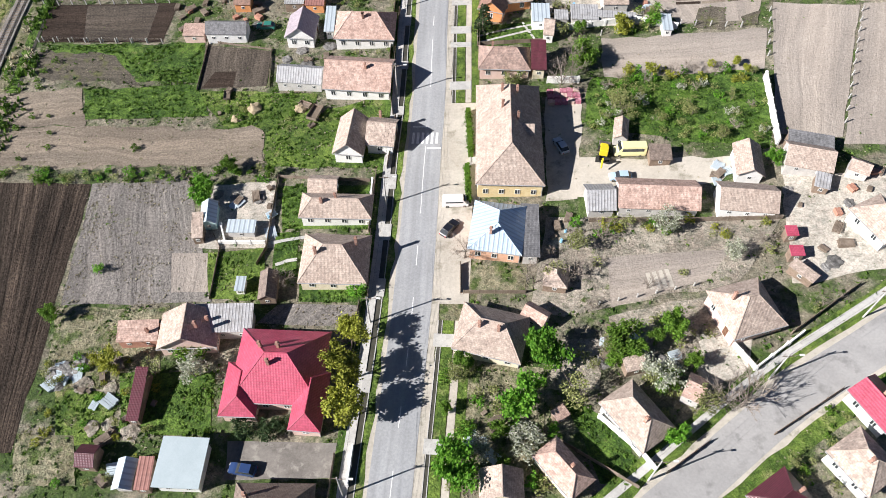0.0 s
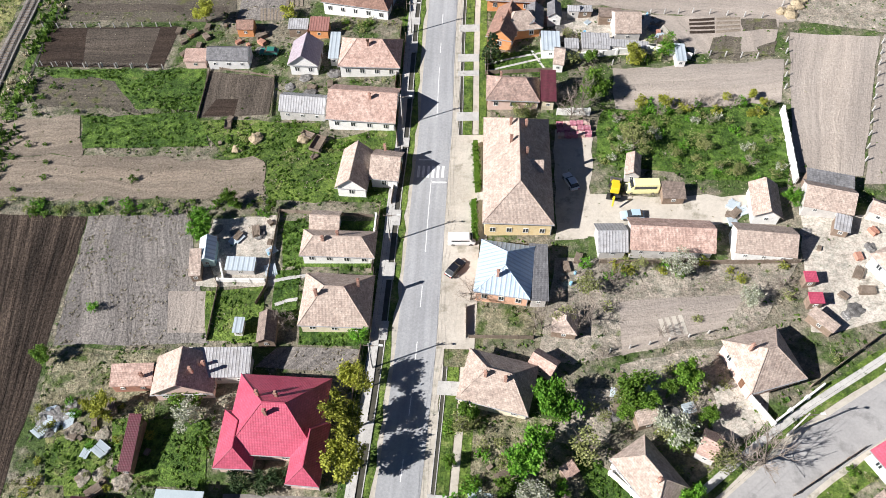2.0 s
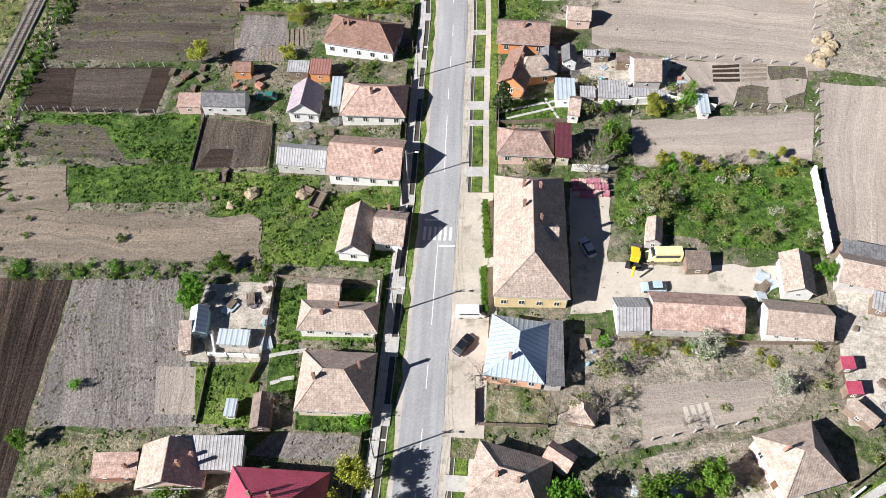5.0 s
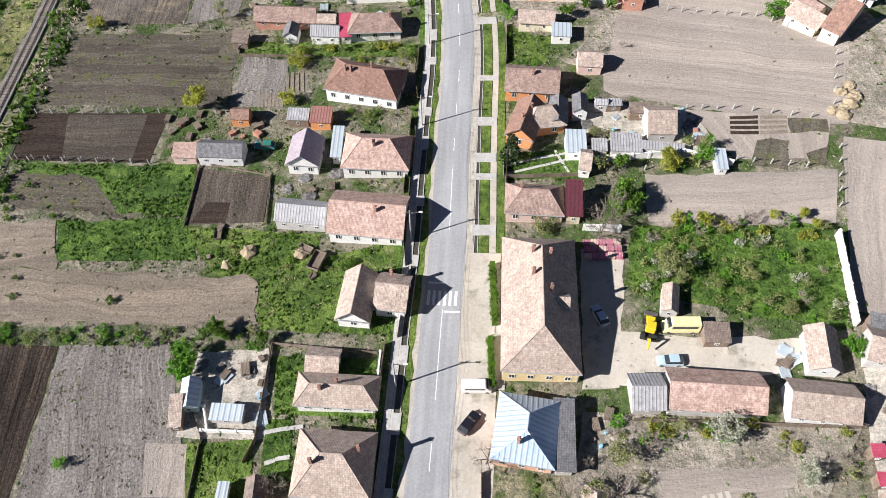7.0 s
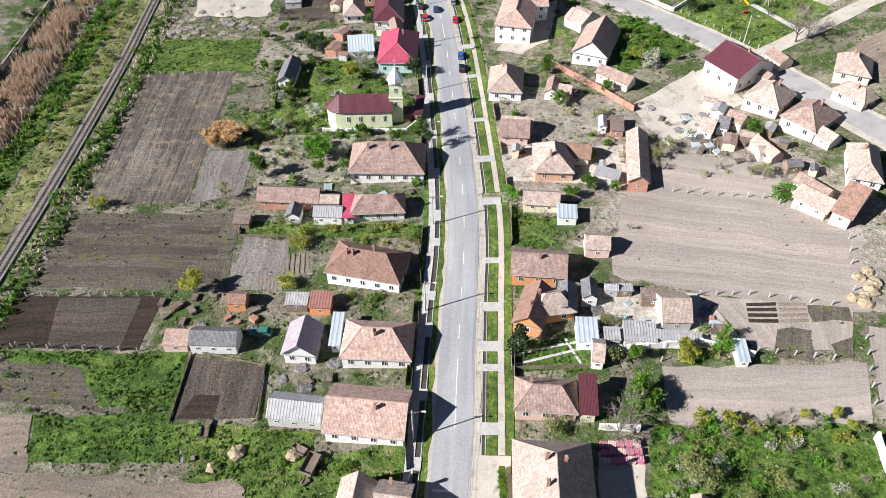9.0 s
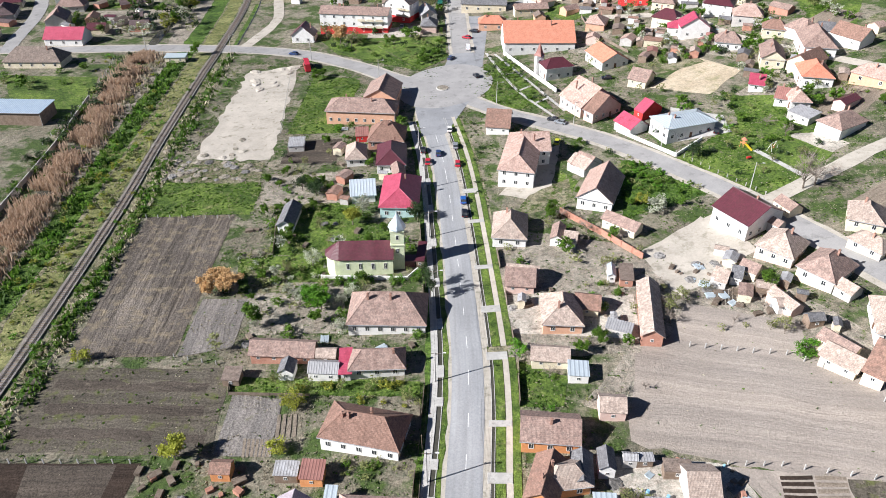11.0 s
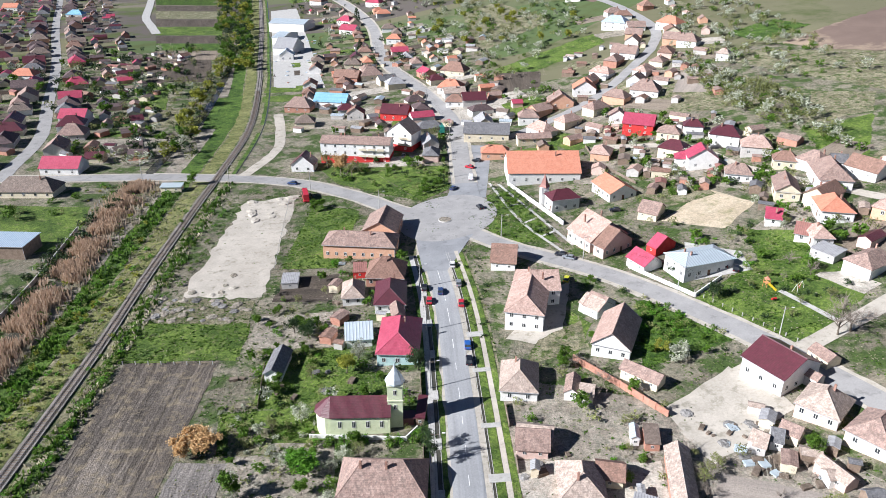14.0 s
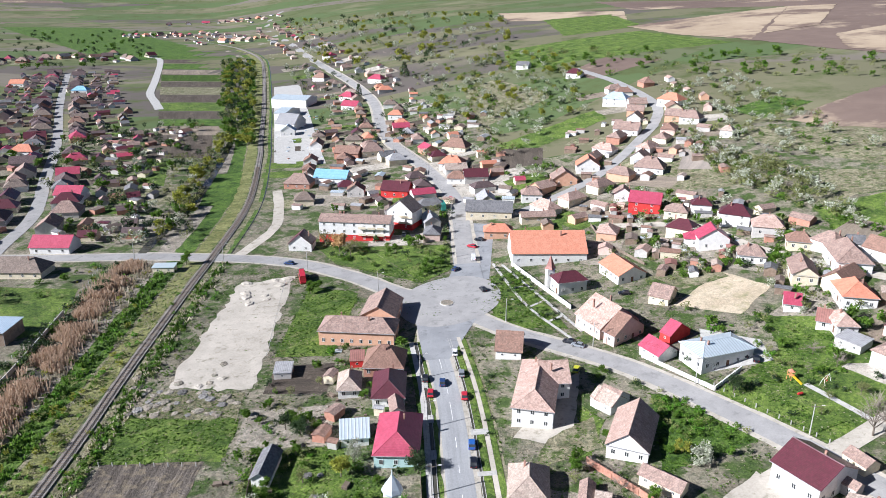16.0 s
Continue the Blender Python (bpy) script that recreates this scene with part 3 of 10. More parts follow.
drape("yard", ((-47.9, 65.7), (-35.7, 66.4), (-34.0, 50.1), (-48.8, 50.9)), "yard", 0.074, 3, "cluttered farmyard", "yard", .8)
drape("lawn", ((-57.4, 26.2), (-41.8, 25.6), (-40.8, 14.7), (-55.5, 15.9)), "lush", 0.086, 3, "shaded villa lawn", "lawn", .8)
drape("lawn", ((-67.5, 23.5), (-57.4, 22.2), (-56.9, 14.1), (-65.3, 13.9)), "grass", 0.098, 3, "garden lawn", "lawn", .8)
drape("lawn", ((-71.6, 16.0), (-62.6, 15.7), (-60.5, 7.6), (-70.0, 7.9)), "scrub", 0.110, 3, "weedy yellow-green garden", "lawn", .8)
drape("yard", ((-37.8, 13.9), (-18.7, 12.5), (-18.3, 7.3), (-37.7, 7.7)), "tar_yard", 0.050, 3, "stained villa driveway", "yard", .3)
drape("field", ((-32.8, 38.1), (-17.4, 37.2), (-23.1, 33.3), (-35.8, 34.6)), "soil_grey", 0.062, 3, "raked garden bed", "field", .3)
drape("lawn", ((-71.7, 39.1), (-51.7, 38.4), (-50.6, 23.0), (-69.3, 23.6)), "scrub", 0.074, 3, "weedy scrub behind the cottage", "lawn", 1.0)
drape("lawn", ((28.3, 89.4), (63.1, 87.3), (59.3, 66.0), (25.3, 75.0)), "lush", 0.086, 3, "overgrown green orchard", "lawn", 1.2)
drape("field", ((32.2, 101.4), (31.3, 89.2), (63.4, 87.2), (66.7, 99.4)), "soil_pale", 0.098, 3, "pale trampled field", "field", .6)
drape("field", ((70.1, 107.1), (86.4, 102.3), (71.9, 66.9), (60.5, 69.1)), "soil_pale", 0.110, 3, "pale harrowed field behind a wall", "field", .4)
drape("field", ((87.3, 103.0), (105.0, 99.4), (90.2, 61.1), (71.8, 65.1)), "soil_pale", 0.050, 3, "grey tilled field", "field", .4)
drape("yard", ((18.6, 84.8), (26.1, 84.5), (21.5, 57.3), (15.8, 57.4)), "dust", 0.062, 3, "pale trodden yard of the large house", "yard", .6)
drape("yard", ((22.9, 67.4), (53.4, 64.8), (48.4, 59.1), (18.4, 57.4)), "dust", 0.074, 3, "dusty farm track", "yard", .9)
drape("lawn", ((18.9, 53.5), (56.7, 49.9), (46.3, 37.3), (15.6, 32.9)), "garden", 0.086, 3, "weedy garden plot", "lawn", 1.0)
drape("field", ((25.2, 44.2), (24.2, 34.0), (40.9, 38.2), (46.6, 44.2)), "soil_pale", 0.098, 3, "raked grey vegetable plot", "field", .5)
drape("yard", ((59.2, 59.4), (79.5, 57.6), (72.6, 37.8), (54.4, 36.5)), "yard", 0.110, 3, "dusty farmyard", "yard", .8)
drape("yard", ((36.5, 28.4), (46.0, 28.7), (44.0, 20.8), (35.7, 18.5)), "yard", 0.050, 3, "paved yard of the pink house", "yard", .6)
drape("yard", ((13.3, 28.8), (23.3, 28.2), (20.2, 19.4), (12.4, 19.9)), "garden", 0.062, 3, "bare garden soil", "yard", .8)
drape("lawn", ((14.9, 18.8), (23.6, 12.8), (23.8, 4.2), (18.3, 5.3)), "lush", 0.074, 3, "grassy garden", "lawn", .8)
drape("lawn", ((-3.1, 24.6), (12.3, 23.8), (9.9, 4.0), (-4.5, 4.7)), "scrub", 0.086, 3, "overgrown garden", "lawn", .8)
drape("lawn", ((-1.1, 44.3), (11.3, 43.5), (10.3, 37.7), (-0.8, 38.4)), "scrub", 0.098, 3, "small front garden", "lawn", .8)
drape("yard", ((15.3, 53.7), (19.9, 53.4), (16.5, 32.9), (10.9, 33.2)), "garden", 0.110, 3, "bare garden soil", "yard", .8)
drape("yard", ((23.9, 32.4), (41.3, 35.5), (36.6, 22.3), (23.6, 24.1)), "garden", 0.050, 3, "garden soil with saplings", "yard", .8)
drape("field", ((-96.6, 150.0), (-96.1, 126.4), (-52.7, 124.8), (-54.7, 149.5)), "soil_weedy", 0.062, 3, "dry weedy field with dark strips", "field", .8)
for q in (((-91, 146.2), (-91, 143.6), (-58, 142.2), (-58, 144.8)), ((-90, 139.5), (-90, 136.6), (-57, 135.4), (-57, 138.2)), ((-93, 132.6), (-93, 129.8), (-66, 129.0), (-66, 131.8)), ((-63, 130.9), (-63, 128.4), (-55, 128.2), (-55, 130.4))):
    drape("field", q, "soil_brown", 0.085, 2, "dark dug strip in the weedy field", "field", .9)
drape("field", ((-94.4, 213.1), (-69.0, 214.4), (-68.3, 153.5), (-92.3, 152.6)), "soil_mid", 0.074, 3, "ploughed grey-brown field", "field", .5)
drape("field", ((-67.5, 174.2), (-56.0, 173.9), (-55.7, 156.4), (-67.7, 153.5)), "soil_grey", 0.086, 3, "small grey plot", "field", .4)
drape("field", ((-52.2, 141.3), (-41.5, 140.9), (-40.8, 124.4), (-52.2, 125.3)), "soil_grey", 0.098, 3, "raked grey beds", "field", .3)
drape("lawn", ((-53.5, 146.7), (-13.0, 143.3), (-12.9, 139.2), (-52.4, 141.3)), "grass", 0.110, 3, "yellow-green grass strip", "lawn", .6)
drape("lawn", ((-97.7, 233.6), (-65.4, 233.2), (-63.9, 215.9), (-95.7, 214.7)), "grass", 0.050, 3, "green grass behind the rubble", "lawn", 1.0)
drape("yard", ((4.6, 203), (40, 189), (44, 150), (6.4, 148)), "garden", 0.036, 3, "bare trodden ground between the yards", "yard", 1.0)
drape("yard", ((40, 187), (66, 176), (88, 136), (43, 148)), "garden", 0.038, 3, "bare trodden ground between the yards", "yard", 1.0)
drape("yard", ((20, 135), (31, 150), (46, 152), (34, 126)), "garden", 0.034, 3, "bare soil beside the field", "yard", 1.0)
drape("yard", ((66, 113), (90, 103), (99, 137), (76, 141)), "garden", 0.04, 3, "bare trodden ground beside the field", "yard", 1.2)
drape("field", ((36, 154.5), (26.6, 124.6), (72, 109.5), (79.5, 138.5)), "soil_pale", 0.045, 3, "pale margins of the broad field", "field", 1.2)
drape("field", ((33.1, 149.0), (27.5, 126.0), (69.8, 112.5), (76.3, 133.5)), "soil_pale", 0.062, 3, "broad pale harrowed field", "field", .5)
drape("field", ((47.7, 164.3), (39.6, 150.3), (66.2, 140.3), (69.2, 154.0)), "soil_pale", 0.074, 3, "grey tilled field", "field", .4)
drape("yard", ((43.2, 118.2), (69.3, 111.9), (65.3, 102.3), (49.8, 103.9)), "soil_pale", 0.086, 3, "walled vegetable garden", "yard", .5)
drape("yard", ((22.9, 121.6), (43.3, 118.5), (48.8, 104.0), (20.8, 106.5)), "yard", 0.098, 3, "cluttered paved farmyard", "yard", .5)
drape("lawn", ((5.7, 108.7), (20.8, 108.6), (19.8, 101.4), (5.2, 101.7)), "lush", 0.110, 3, "bright lawn with white paths", "lawn", .4)
drape("lawn", ((8.1, 148.2), (17.8, 143.0), (16.3, 134.3), (7.3, 135.0)), "grass", 0.050, 3, "fenced green garden", "lawn", .4)
drape("yard", ((4.9, 177.5), (37.1, 172.8), (35.0, 152.9), (8.1, 157.5)), "yard", 0.062, 3, "farmyard", "yard", .6)
drape("yard", ((4.2, 196.4), (40.6, 185.0), (40.0, 173.6), (5.0, 178.7)), "garden", 0.074, 3, "bare garden plot", "yard", .5)
drape("lawn", ((16.7, 218.2), (29.2, 226.7), (29.3, 213.1), (11.0, 206.0)), "scrub", 0.086, 3, "rough ground", "lawn", .8)
drape("yard", ((40.6, 185.0), (64.3, 200.1), (69.6, 182.0), (46.9, 166.7)), "dust", 0.098, 3, "pale building plot", "yard", .8)
drape("lawn", ((-57.1, 215.6), (-32.2, 220.4), (-31.5, 192.7), (-55.2, 194.3)), "grass", 0.110, 3, "churchyard grass", "lawn", .8)
drape("lawn", ((-62.5, 191.8), (-36.2, 193.1), (-34.9, 180.9), (-59.4, 175.9)), "grass", 0.050, 3, "weedy churchyard", "lawn", .8)
drape("yard", ((-57.4, 180.9), (-33.3, 179.6), (-31.4, 160.5), (-53.5, 160.6)), "garden", 0.062, 3, "garden", "yard", .7)
drape("yard", ((-90.5, 327.3), (-70.4, 336.0), (-65.3, 248.1), (-90.9, 249.2)), "dust", 0.074, 3, "pale gravel lot", "yard", 2.4)
drape("lawn", ((-95.2, 248.4), (-66.5, 246.2), (-65.9, 231.9), (-93.9, 233.8)), "scrub", 0.086, 3, "rubble-strewn ground", "lawn", 1.0)
drape("lawn", ((-99.7, 231.1), (-66.3, 233.6), (-64.6, 214.5), (-94.6, 213.0)), "grass", 0.098, 3, "green grass", "lawn", .8)
drape("lawn", ((-61.8, 324.4), (-42.2, 316.4), (-44.9, 267.6), (-63.5, 267.9)), "grass", 0.110, 3, "lawn of the long house", "lawn", .5)
drape("field", ((-61.4, 262.1), (-61.9, 245.7), (-43.4, 245.1), (-43.4, 263.1)), "soil_brown", 0.050, 3, "dug vegetable plot", "field", .3)
drape("yard", ((-64.4, 237.0), (-39.4, 239.2), (-38.6, 219.2), (-63.0, 219.9)), "garden", 0.062, 3, "garden soil", "yard", .5)
drape("lawn", ((-56.3, 211.4), (-23.1, 206.4), (-23.5, 191.1), (-53.8, 192.9)), "grass", 0.074, 3, "green churchyard", "lawn", .6)
drape("lawn", ((7.7, 325.4), (18.8, 328.4), (30.7, 277.0), (6.6, 282.3)), "grass", 0.086, 3, "park with paths and shrubs", "lawn", .3)
drape("lawn", ((-44.8, 366.5), (-8.2, 363.2), (-7.7, 334.6), (-18.6, 323.4)), "grass", 0.098, 3, "small park", "lawn", .3)
drape("lawn", ((-67.6, 369.5), (-44.8, 366.5), (-19.7, 323.6), (-55.4, 347.2)), "grass", 0.110, 3, "small park", "lawn", .3)
drape("pavement", ((-8.8, 392.9), (12.5, 385.4), (7.1, 323.0), (-5.8, 323.3)), "asphalt", 0.050, 3, "asphalt square in front of the hall", "pavement", .1)
drape("lawn", ((46.3, 235.1), (57.9, 234.6), (66.1, 211.1), (40.7, 201.9)), "lush", 0.062, 3, "overgrown green plot", "lawn", .6)
drape("lawn", ((88.4, 251.5), (104.2, 222.8), (81.2, 203.2), (62.6, 232.7)), "grass", 0.074, 3, "playground lawn", "lawn", .4)
drape("pavement", ((69.3, 268.3), (83.2, 256.7), (82.6, 244.6), (63.4, 242.8)), "concrete", 0.086, 3, "paved forecourt", "pavement", .2)
drape("yard", ((60.8, 199.5), (66.5, 184.3), (61.4, 175.4), (41.0, 185.1)), "dust", 0.098, 3, "pale building yard", "yard", .5)
drape("yard", ((22.4, 191.9), (41.3, 186.2), (43.8, 177.7), (19.9, 178.5)), "garden", 0.110, 3, "bare garden plot", "yard", .5)
drape("lawn", ((27.3, 231.8), (32.0, 224.5), (25.6, 208.6), (21.1, 209.1)), "grass", 0.050, 3, "lawn", "lawn", .5)
drape("yard", ((22.0, 243.4), (29.9, 250.0), (21.7, 213.4), (8.1, 219.4)), "dust", 0.062, 3, "dusty yard", "yard", .5)
drape("yard", ((5.5, 179.7), (40.2, 176.4), (38.3, 168.6), (5.6, 171.5)), "garden", 0.074, 3, "bare soil", "yard", .5)
drape("yard", ((66.5, 286.5), (88.6, 306.5), (99.5, 290.0), (83.6, 273.8)), "sand", 0.086, 3, "pale sandy lot", "yard", .8)
drape("lawn", ((64.9, 311.2), (87.0, 317.5), (89.8, 301.7), (73.0, 297.3)), "scrub", 0.098, 3, "dry grass", "lawn", .8)
drape("field", ((-237.9, 619.0), (-189.0, 618.8), (-166.4, 543.8), (-209.9, 543.8)), "soil_brown", 0.110, 3, "brown field", "field", .5)
drape("lawn", ((-152.8, 498.7), (-133.1, 509.4), (-117.5, 436.4), (-139.7, 432.5)), "lush", 0.050, 3, "green field beside the railway", "lawn", .8)
drape("pavement", ((-195.4, 861.0), (-169.5, 868.7), (-86.7, 519.4), (-120.9, 525.8)), "concrete", 0.062, 12, "white concrete works yard", "pavement", .4)
drape("lawn", ((-191.8, 324.7), (-151.2, 322.8), (-141.1, 285.0), (-163.0, 276.6)), "grass", 0.074, 3, "green meadow", "lawn", .8)
drape("yard", ((199.4, 966.7), (421.3, 1054.4), (271.6, 775.6), (226.6, 854.7)), "far_tan", 0.4, 3, "pale hillside field", "yard", 3)
drape("yard", ((263.6, 782.1), (421.3, 1054.4), (553.8, 1032.8), (326.2, 625.0)), "far_brown", 0.25, 12, "brown ploughed hillside field", "yard", 3)
drape("yard", ((180.4, 478.1), (280.4, 542.4), (220.3, 433.3), (190.2, 458.6)), "far_brown", 0.110, 3, "brown ploughed hillside field", "yard", 2)
drape("lawn", ((161.5, 473.1), (220.3, 433.3), (189.9, 377.5), (145.8, 458.5)), "scrub", 0.050, 3, "dry yellow pasture", "lawn", 2)
drape("lawn", ((162.0, 515.4), (196.2, 534.1), (209.1, 508.2), (171.3, 486.8)), "lush", 0.062, 3, "green hillside field", "lawn", 1.5)
drape("yard", ((90.2, 706.7), (132.8, 755.5), (174.3, 711.1), (106.8, 666.1)), "far_brown", 0.074, 3, "brown hillside plot", "yard", 1.5)
drape("lawn", ((48.3, 873.5), (201.3, 918.7), (253.2, 767.3), (50.4, 748.9)), "grass", 0.086, 12, "green hillside pasture", "lawn", 3)
drape("lawn", ((21.9, 521.6), (89.4, 566.6), (93.9, 540.8), (28.2, 488.2)), "grass", 0.098, 3, "green sloping meadow", "lawn", 2)
drape("lawn", ((-1077.3, 1889.1), (-873.6, 1977.4), (-325.9, 1199.7), (-494.0, 1155.3)), "lush", 0.110, 12, "green valley field", "lawn", 4)
drape("lawn", ((-1228.3, 2426.6), (-1007.9, 2830.7), (-811.5, 2424.2), (-926.5, 2000.3)), "lush", 0.050, 12, "green valley field", "lawn", 5)
drape("yard", ((68.9, 1324.7), (240.1, 1169.8), (215.9, 1041.9), (76.1, 1172.4)), "far_tan", 0.062, 12, "pale far field", "yard", 4)
drape("yard", ((235.8, 1391.8), (570.4, 1062.3), (529.4, 989.3), (253.6, 1176.7)), "far_brown", 0.074, 12, "dark far field", "yard", 5)
drape("yard", ((-1671.7, 2928.8), (-1581.0, 3144.9), (-923.1, 2024.0), (-1127.3, 1976.5)), "far_brown", 0.086, 12, "dark far field", "yard", 5)
drape("lawn", ((120.9, 1142.1), (213.5, 1136.4), (218.1, 962.7), (122.9, 936.9)), "grass", 0.098, 3, "green hill meadow", "lawn", 4)
drape("lawn", ((3.6, 708.1), (34.1, 731.1), (70.8, 629.4), (12.9, 567.2)), "scrub", 0.110, 3, "scrubby slope", "lawn", 2)
drape("field", ((-427.8, 1171.2), (-315.3, 1154.2), (-305.5, 1111.9), (-411.9, 1125.6)), "soil_brown", 0.050, 3, "narrow field strip in the valley", "field", .8)
drape("lawn", ((-409.3, 1118.3), (-303.6, 1105.0), (-287.7, 1041.2), (-385.4, 1050.7)), "lush", 0.062, 3, "narrow field strip in the valley", "lawn", .8)
drape("field", ((-382.3, 1044.4), (-286.1, 1035.1), (-275.0, 989.6), (-365.6, 996.6)), "soil_tan", 0.074, 3, "narrow field strip in the valley", "field", .8)
drape("lawn", ((-363.5, 991.0), (-273.5, 984.1), (-259.4, 928.0), (-342.9, 932.8)), "crop", 0.086, 3, "narrow field strip in the valley", "lawn", .8)
drape("field", ((-341.1, 927.8), (-258.7, 923.3), (-248.6, 882.2), (-326.2, 885.6)), "soil_brown", 0.098, 3, "narrow field strip in the valley", "field", .8)
drape("lawn", ((-324.6, 881.1), (-248.0, 877.9), (-234.4, 824.9), (-305.4, 827.1)), "scrub", 0.110, 3, "narrow field strip in the valley", "lawn", .8)
drape("field", ((-303.9, 823.2), (-233.9, 821.2), (-222.9, 778.0), (-288.4, 779.5)), "soil_brown", 0.050, 3, "narrow field strip in the valley", "field", .8)
drape("lawn", ((-287.1, 776.1), (-222.5, 774.6), (-210.0, 727.1), (-269.9, 728.1)), "grass", 0.062, 3, "narrow field strip in the valley", "lawn", .8)
drape("field", ((-268.8, 725.1), (-210.2, 724.2), (-200.7, 687.8), (-255.8, 688.4)), "soil_brown", 0.074, 3, "narrow field strip in the valley", "field", .8)
drape("lawn", ((-254.8, 685.8), (-200.4, 685.1), (-193.3, 657.3), (-244.9, 657.8)), "lush", 0.086, 3, "narrow field strip in the valley", "lawn", .8)
drape("field", ((-244.0, 655.4), (-193.1, 654.9), (-183.4, 618.6), (-231.0, 619.0)), "soil_tan", 0.098, 3, "narrow field strip in the valley", "field", .8)
drape("lawn", ((-214.2, 535.7), (-191.9, 535.8), (-172.8, 472.8), (-190.7, 472.7)), "grass", 0.110, 3, "green garden strip", "lawn", .8)
drape("lawn", ((-183.4, 466.7), (-158.5, 479.1), (-151.3, 438.7), (-173.4, 433.5)), "scrub", 0.050, 3, "weedy garden strip", "lawn", .8)
drape("yard", ((-188.3, 413.8), (-144.5, 418.7), (-136.5, 380.0), (-173.6, 375.9)), "garden", 0.062, 3, "gardens behind the houses", "yard", .8)
drape("yard", ((-93.8, 453.1), (-37.0, 442.8), (-38.6, 423.6), (-89.6, 432.0)), "garden", 0.074, 3, "dark garden soil", "yard", .5)
drape("yard", ((65.6, 414.7), (79.6, 416.1), (73.9, 402.0), (61.6, 400.0)), "garden", 0.086, 3, "garden plot", "yard", .5)
drape("lawn", ((20.7, 449.1), (39.6, 456.7), (50.7, 426.8), (27.2, 419.9)), "grass", 0.098, 3, "green garden", "lawn", .5)
drape("field", ((21.4, 512.9), (47.7, 500.5), (44.2, 470.0), (22.1, 471.3)), "soil_brown", 0.110, 3, "ploughed garden plot", "field", .6)
drape("lawn", ((68.3, 445.9), (111.1, 463.1), (122.0, 389.2), (93.4, 396.0)), "scrub", 0.050, 3, "dry garden slope", "lawn", 1)
drape("lawn", ((103.8, 435.4), (144.8, 431.5), (149.2, 382.8), (106.7, 397.3)), "scrub", 0.062, 3, "dry slope", "lawn", 1.5)
drape("field", ((117.5, 453.5), (140.1, 450.6), (120.4, 416.2), (106.4, 424.2)), "soil_pale", 0.074, 3, "pale bare slope", "field", .8)
drape("yard", ((78.5, 339.7), (110.3, 319.9), (107.8, 294.4), (78.1, 322.3)), "garden", 0.086, 3, "trodden garden ground", "yard", .6)
drape("lawn", ((89.3, 270.4), (104.0, 265.2), (103.5, 247.2), (86.0, 249.4)), "grass", 0.098, 3, "green garden", "lawn", .6)
drape("lawn", ((88.7, 248.6), (112.3, 244.3), (108.0, 236.1), (87.8, 239.2)), "grass", 0.110, 3, "green garden", "lawn", .6)
drape("lawn", ((139.7, 350.0), (170.9, 355.6), (149.0, 313.8), (137.1, 325.3)), "grass", 0.050, 3, "green slope", "lawn", 1)
drape("lawn", ((161.2, 393.3), (184.0, 380.7), (172.5, 358.6), (142.3, 355.8)), "scrub", 0.062, 3, "dry slope", "lawn", 1)
drape("yard", ((-27.3, 504.0), (-6.6, 502.8), (-6.8, 435.8), (-18.6, 433.7)), "yard", 0.074, 3, "dusty yard", "yard", .6)
drape("yard", ((-6.7, 461.7), (25.2, 469.7), (23.5, 425.9), (-3.9, 430.1)), "yard", 0.086, 3, "timber yard", "yard", .5)
drape("yard", ((421.3, 1054.4), (476.5, 1044.1), (360.2, 834.9), (294.0, 807.1)), "far_tan", 0.55, 12, "tan hillside field", "yard", 3)
drape("yard", ((343.5, 764.9), (426.5, 805.5), (334.1, 639.3), (311.0, 677.4)), "far_tan", 0.5, 3, "tan hillside field", "yard", 3)

# ---- roads ----
MAIN = smooth_line([(-15.5, -45), (-13.8, -15), (-12.4, 4), (-9.6, 30.4), (-7.9, 52), (-6.7, 70), (-5.5, 85), (-4.6, 104), (-3.7, 121), (-2.9, 135), (-2.8, 153), (-4.1, 180), (-5.5, 204), (-6.9, 225), (-8.8, 245), (-11.2, 262), (-13.5, 278), (-13, 292)])
FAR_MAIN = smooth_line([(-3, 312), (-1, 340), (-2, 365), (-3, 397), (-7, 436), (-21.8, 490), (-37.9, 535), (-49.8, 570), (-63, 640), (-71, 698), (-84, 756), (-112.5, 850), (-154.5, 968), (-204.6, 1114), (-278, 1340), (-362, 1573), (-419, 1804), (-445, 2004), (-443, 2136)], 8.0)
SIDE_STREET = smooth_line([(-272, 735), (-293.5, 781), (-319, 837), (-355.5, 950), (-429.7, 1166), (-460, 1199)], 8.0)
CROSS = smooth_line([(-9, 303), (-28, 315.5), (-48, 334), (-79, 352), (-129, 358), (-176, 356), (-300, 350), (-500, 330)], 5.0)
STREET = smooth_line([(-9, 303), (11, 279), (42, 252), (64, 222), (79, 196), (96, 160), (120, 110)], 4.0)
LANE = smooth_line([(12.2, -9.6), (30.4, 3.1), (48.6, 15.8), (65.4, 25.1), (82.3, 34.3)], 3.0)
RAIL = smooth_line([(-98, -60), (-99.5, 0), (-101, 60), (-103, 108), (-103, 131), (-102.9, 162), (-104, 217), (-106.5, 261), (-109, 324), (-110.2, 361), (-115, 438), (-134, 542), (-147, 600), (-185, 772), (-248, 1037), (-277, 1138), (-320, 1244), (-387, 1370), (-520, 1560)], 4.0)
HILL_LANE = smooth_line([(20, 395), (37, 407), (69, 435), (100, 482), (118, 516), (128, 560), (120, 640), (100, 720)], 5.0)
WEST_STREET = smooth_line([(-205, 355), (-208, 368), (-219, 418), (-250, 490), (-297, 598), (-380, 770), (-488, 1008)], 6.0)
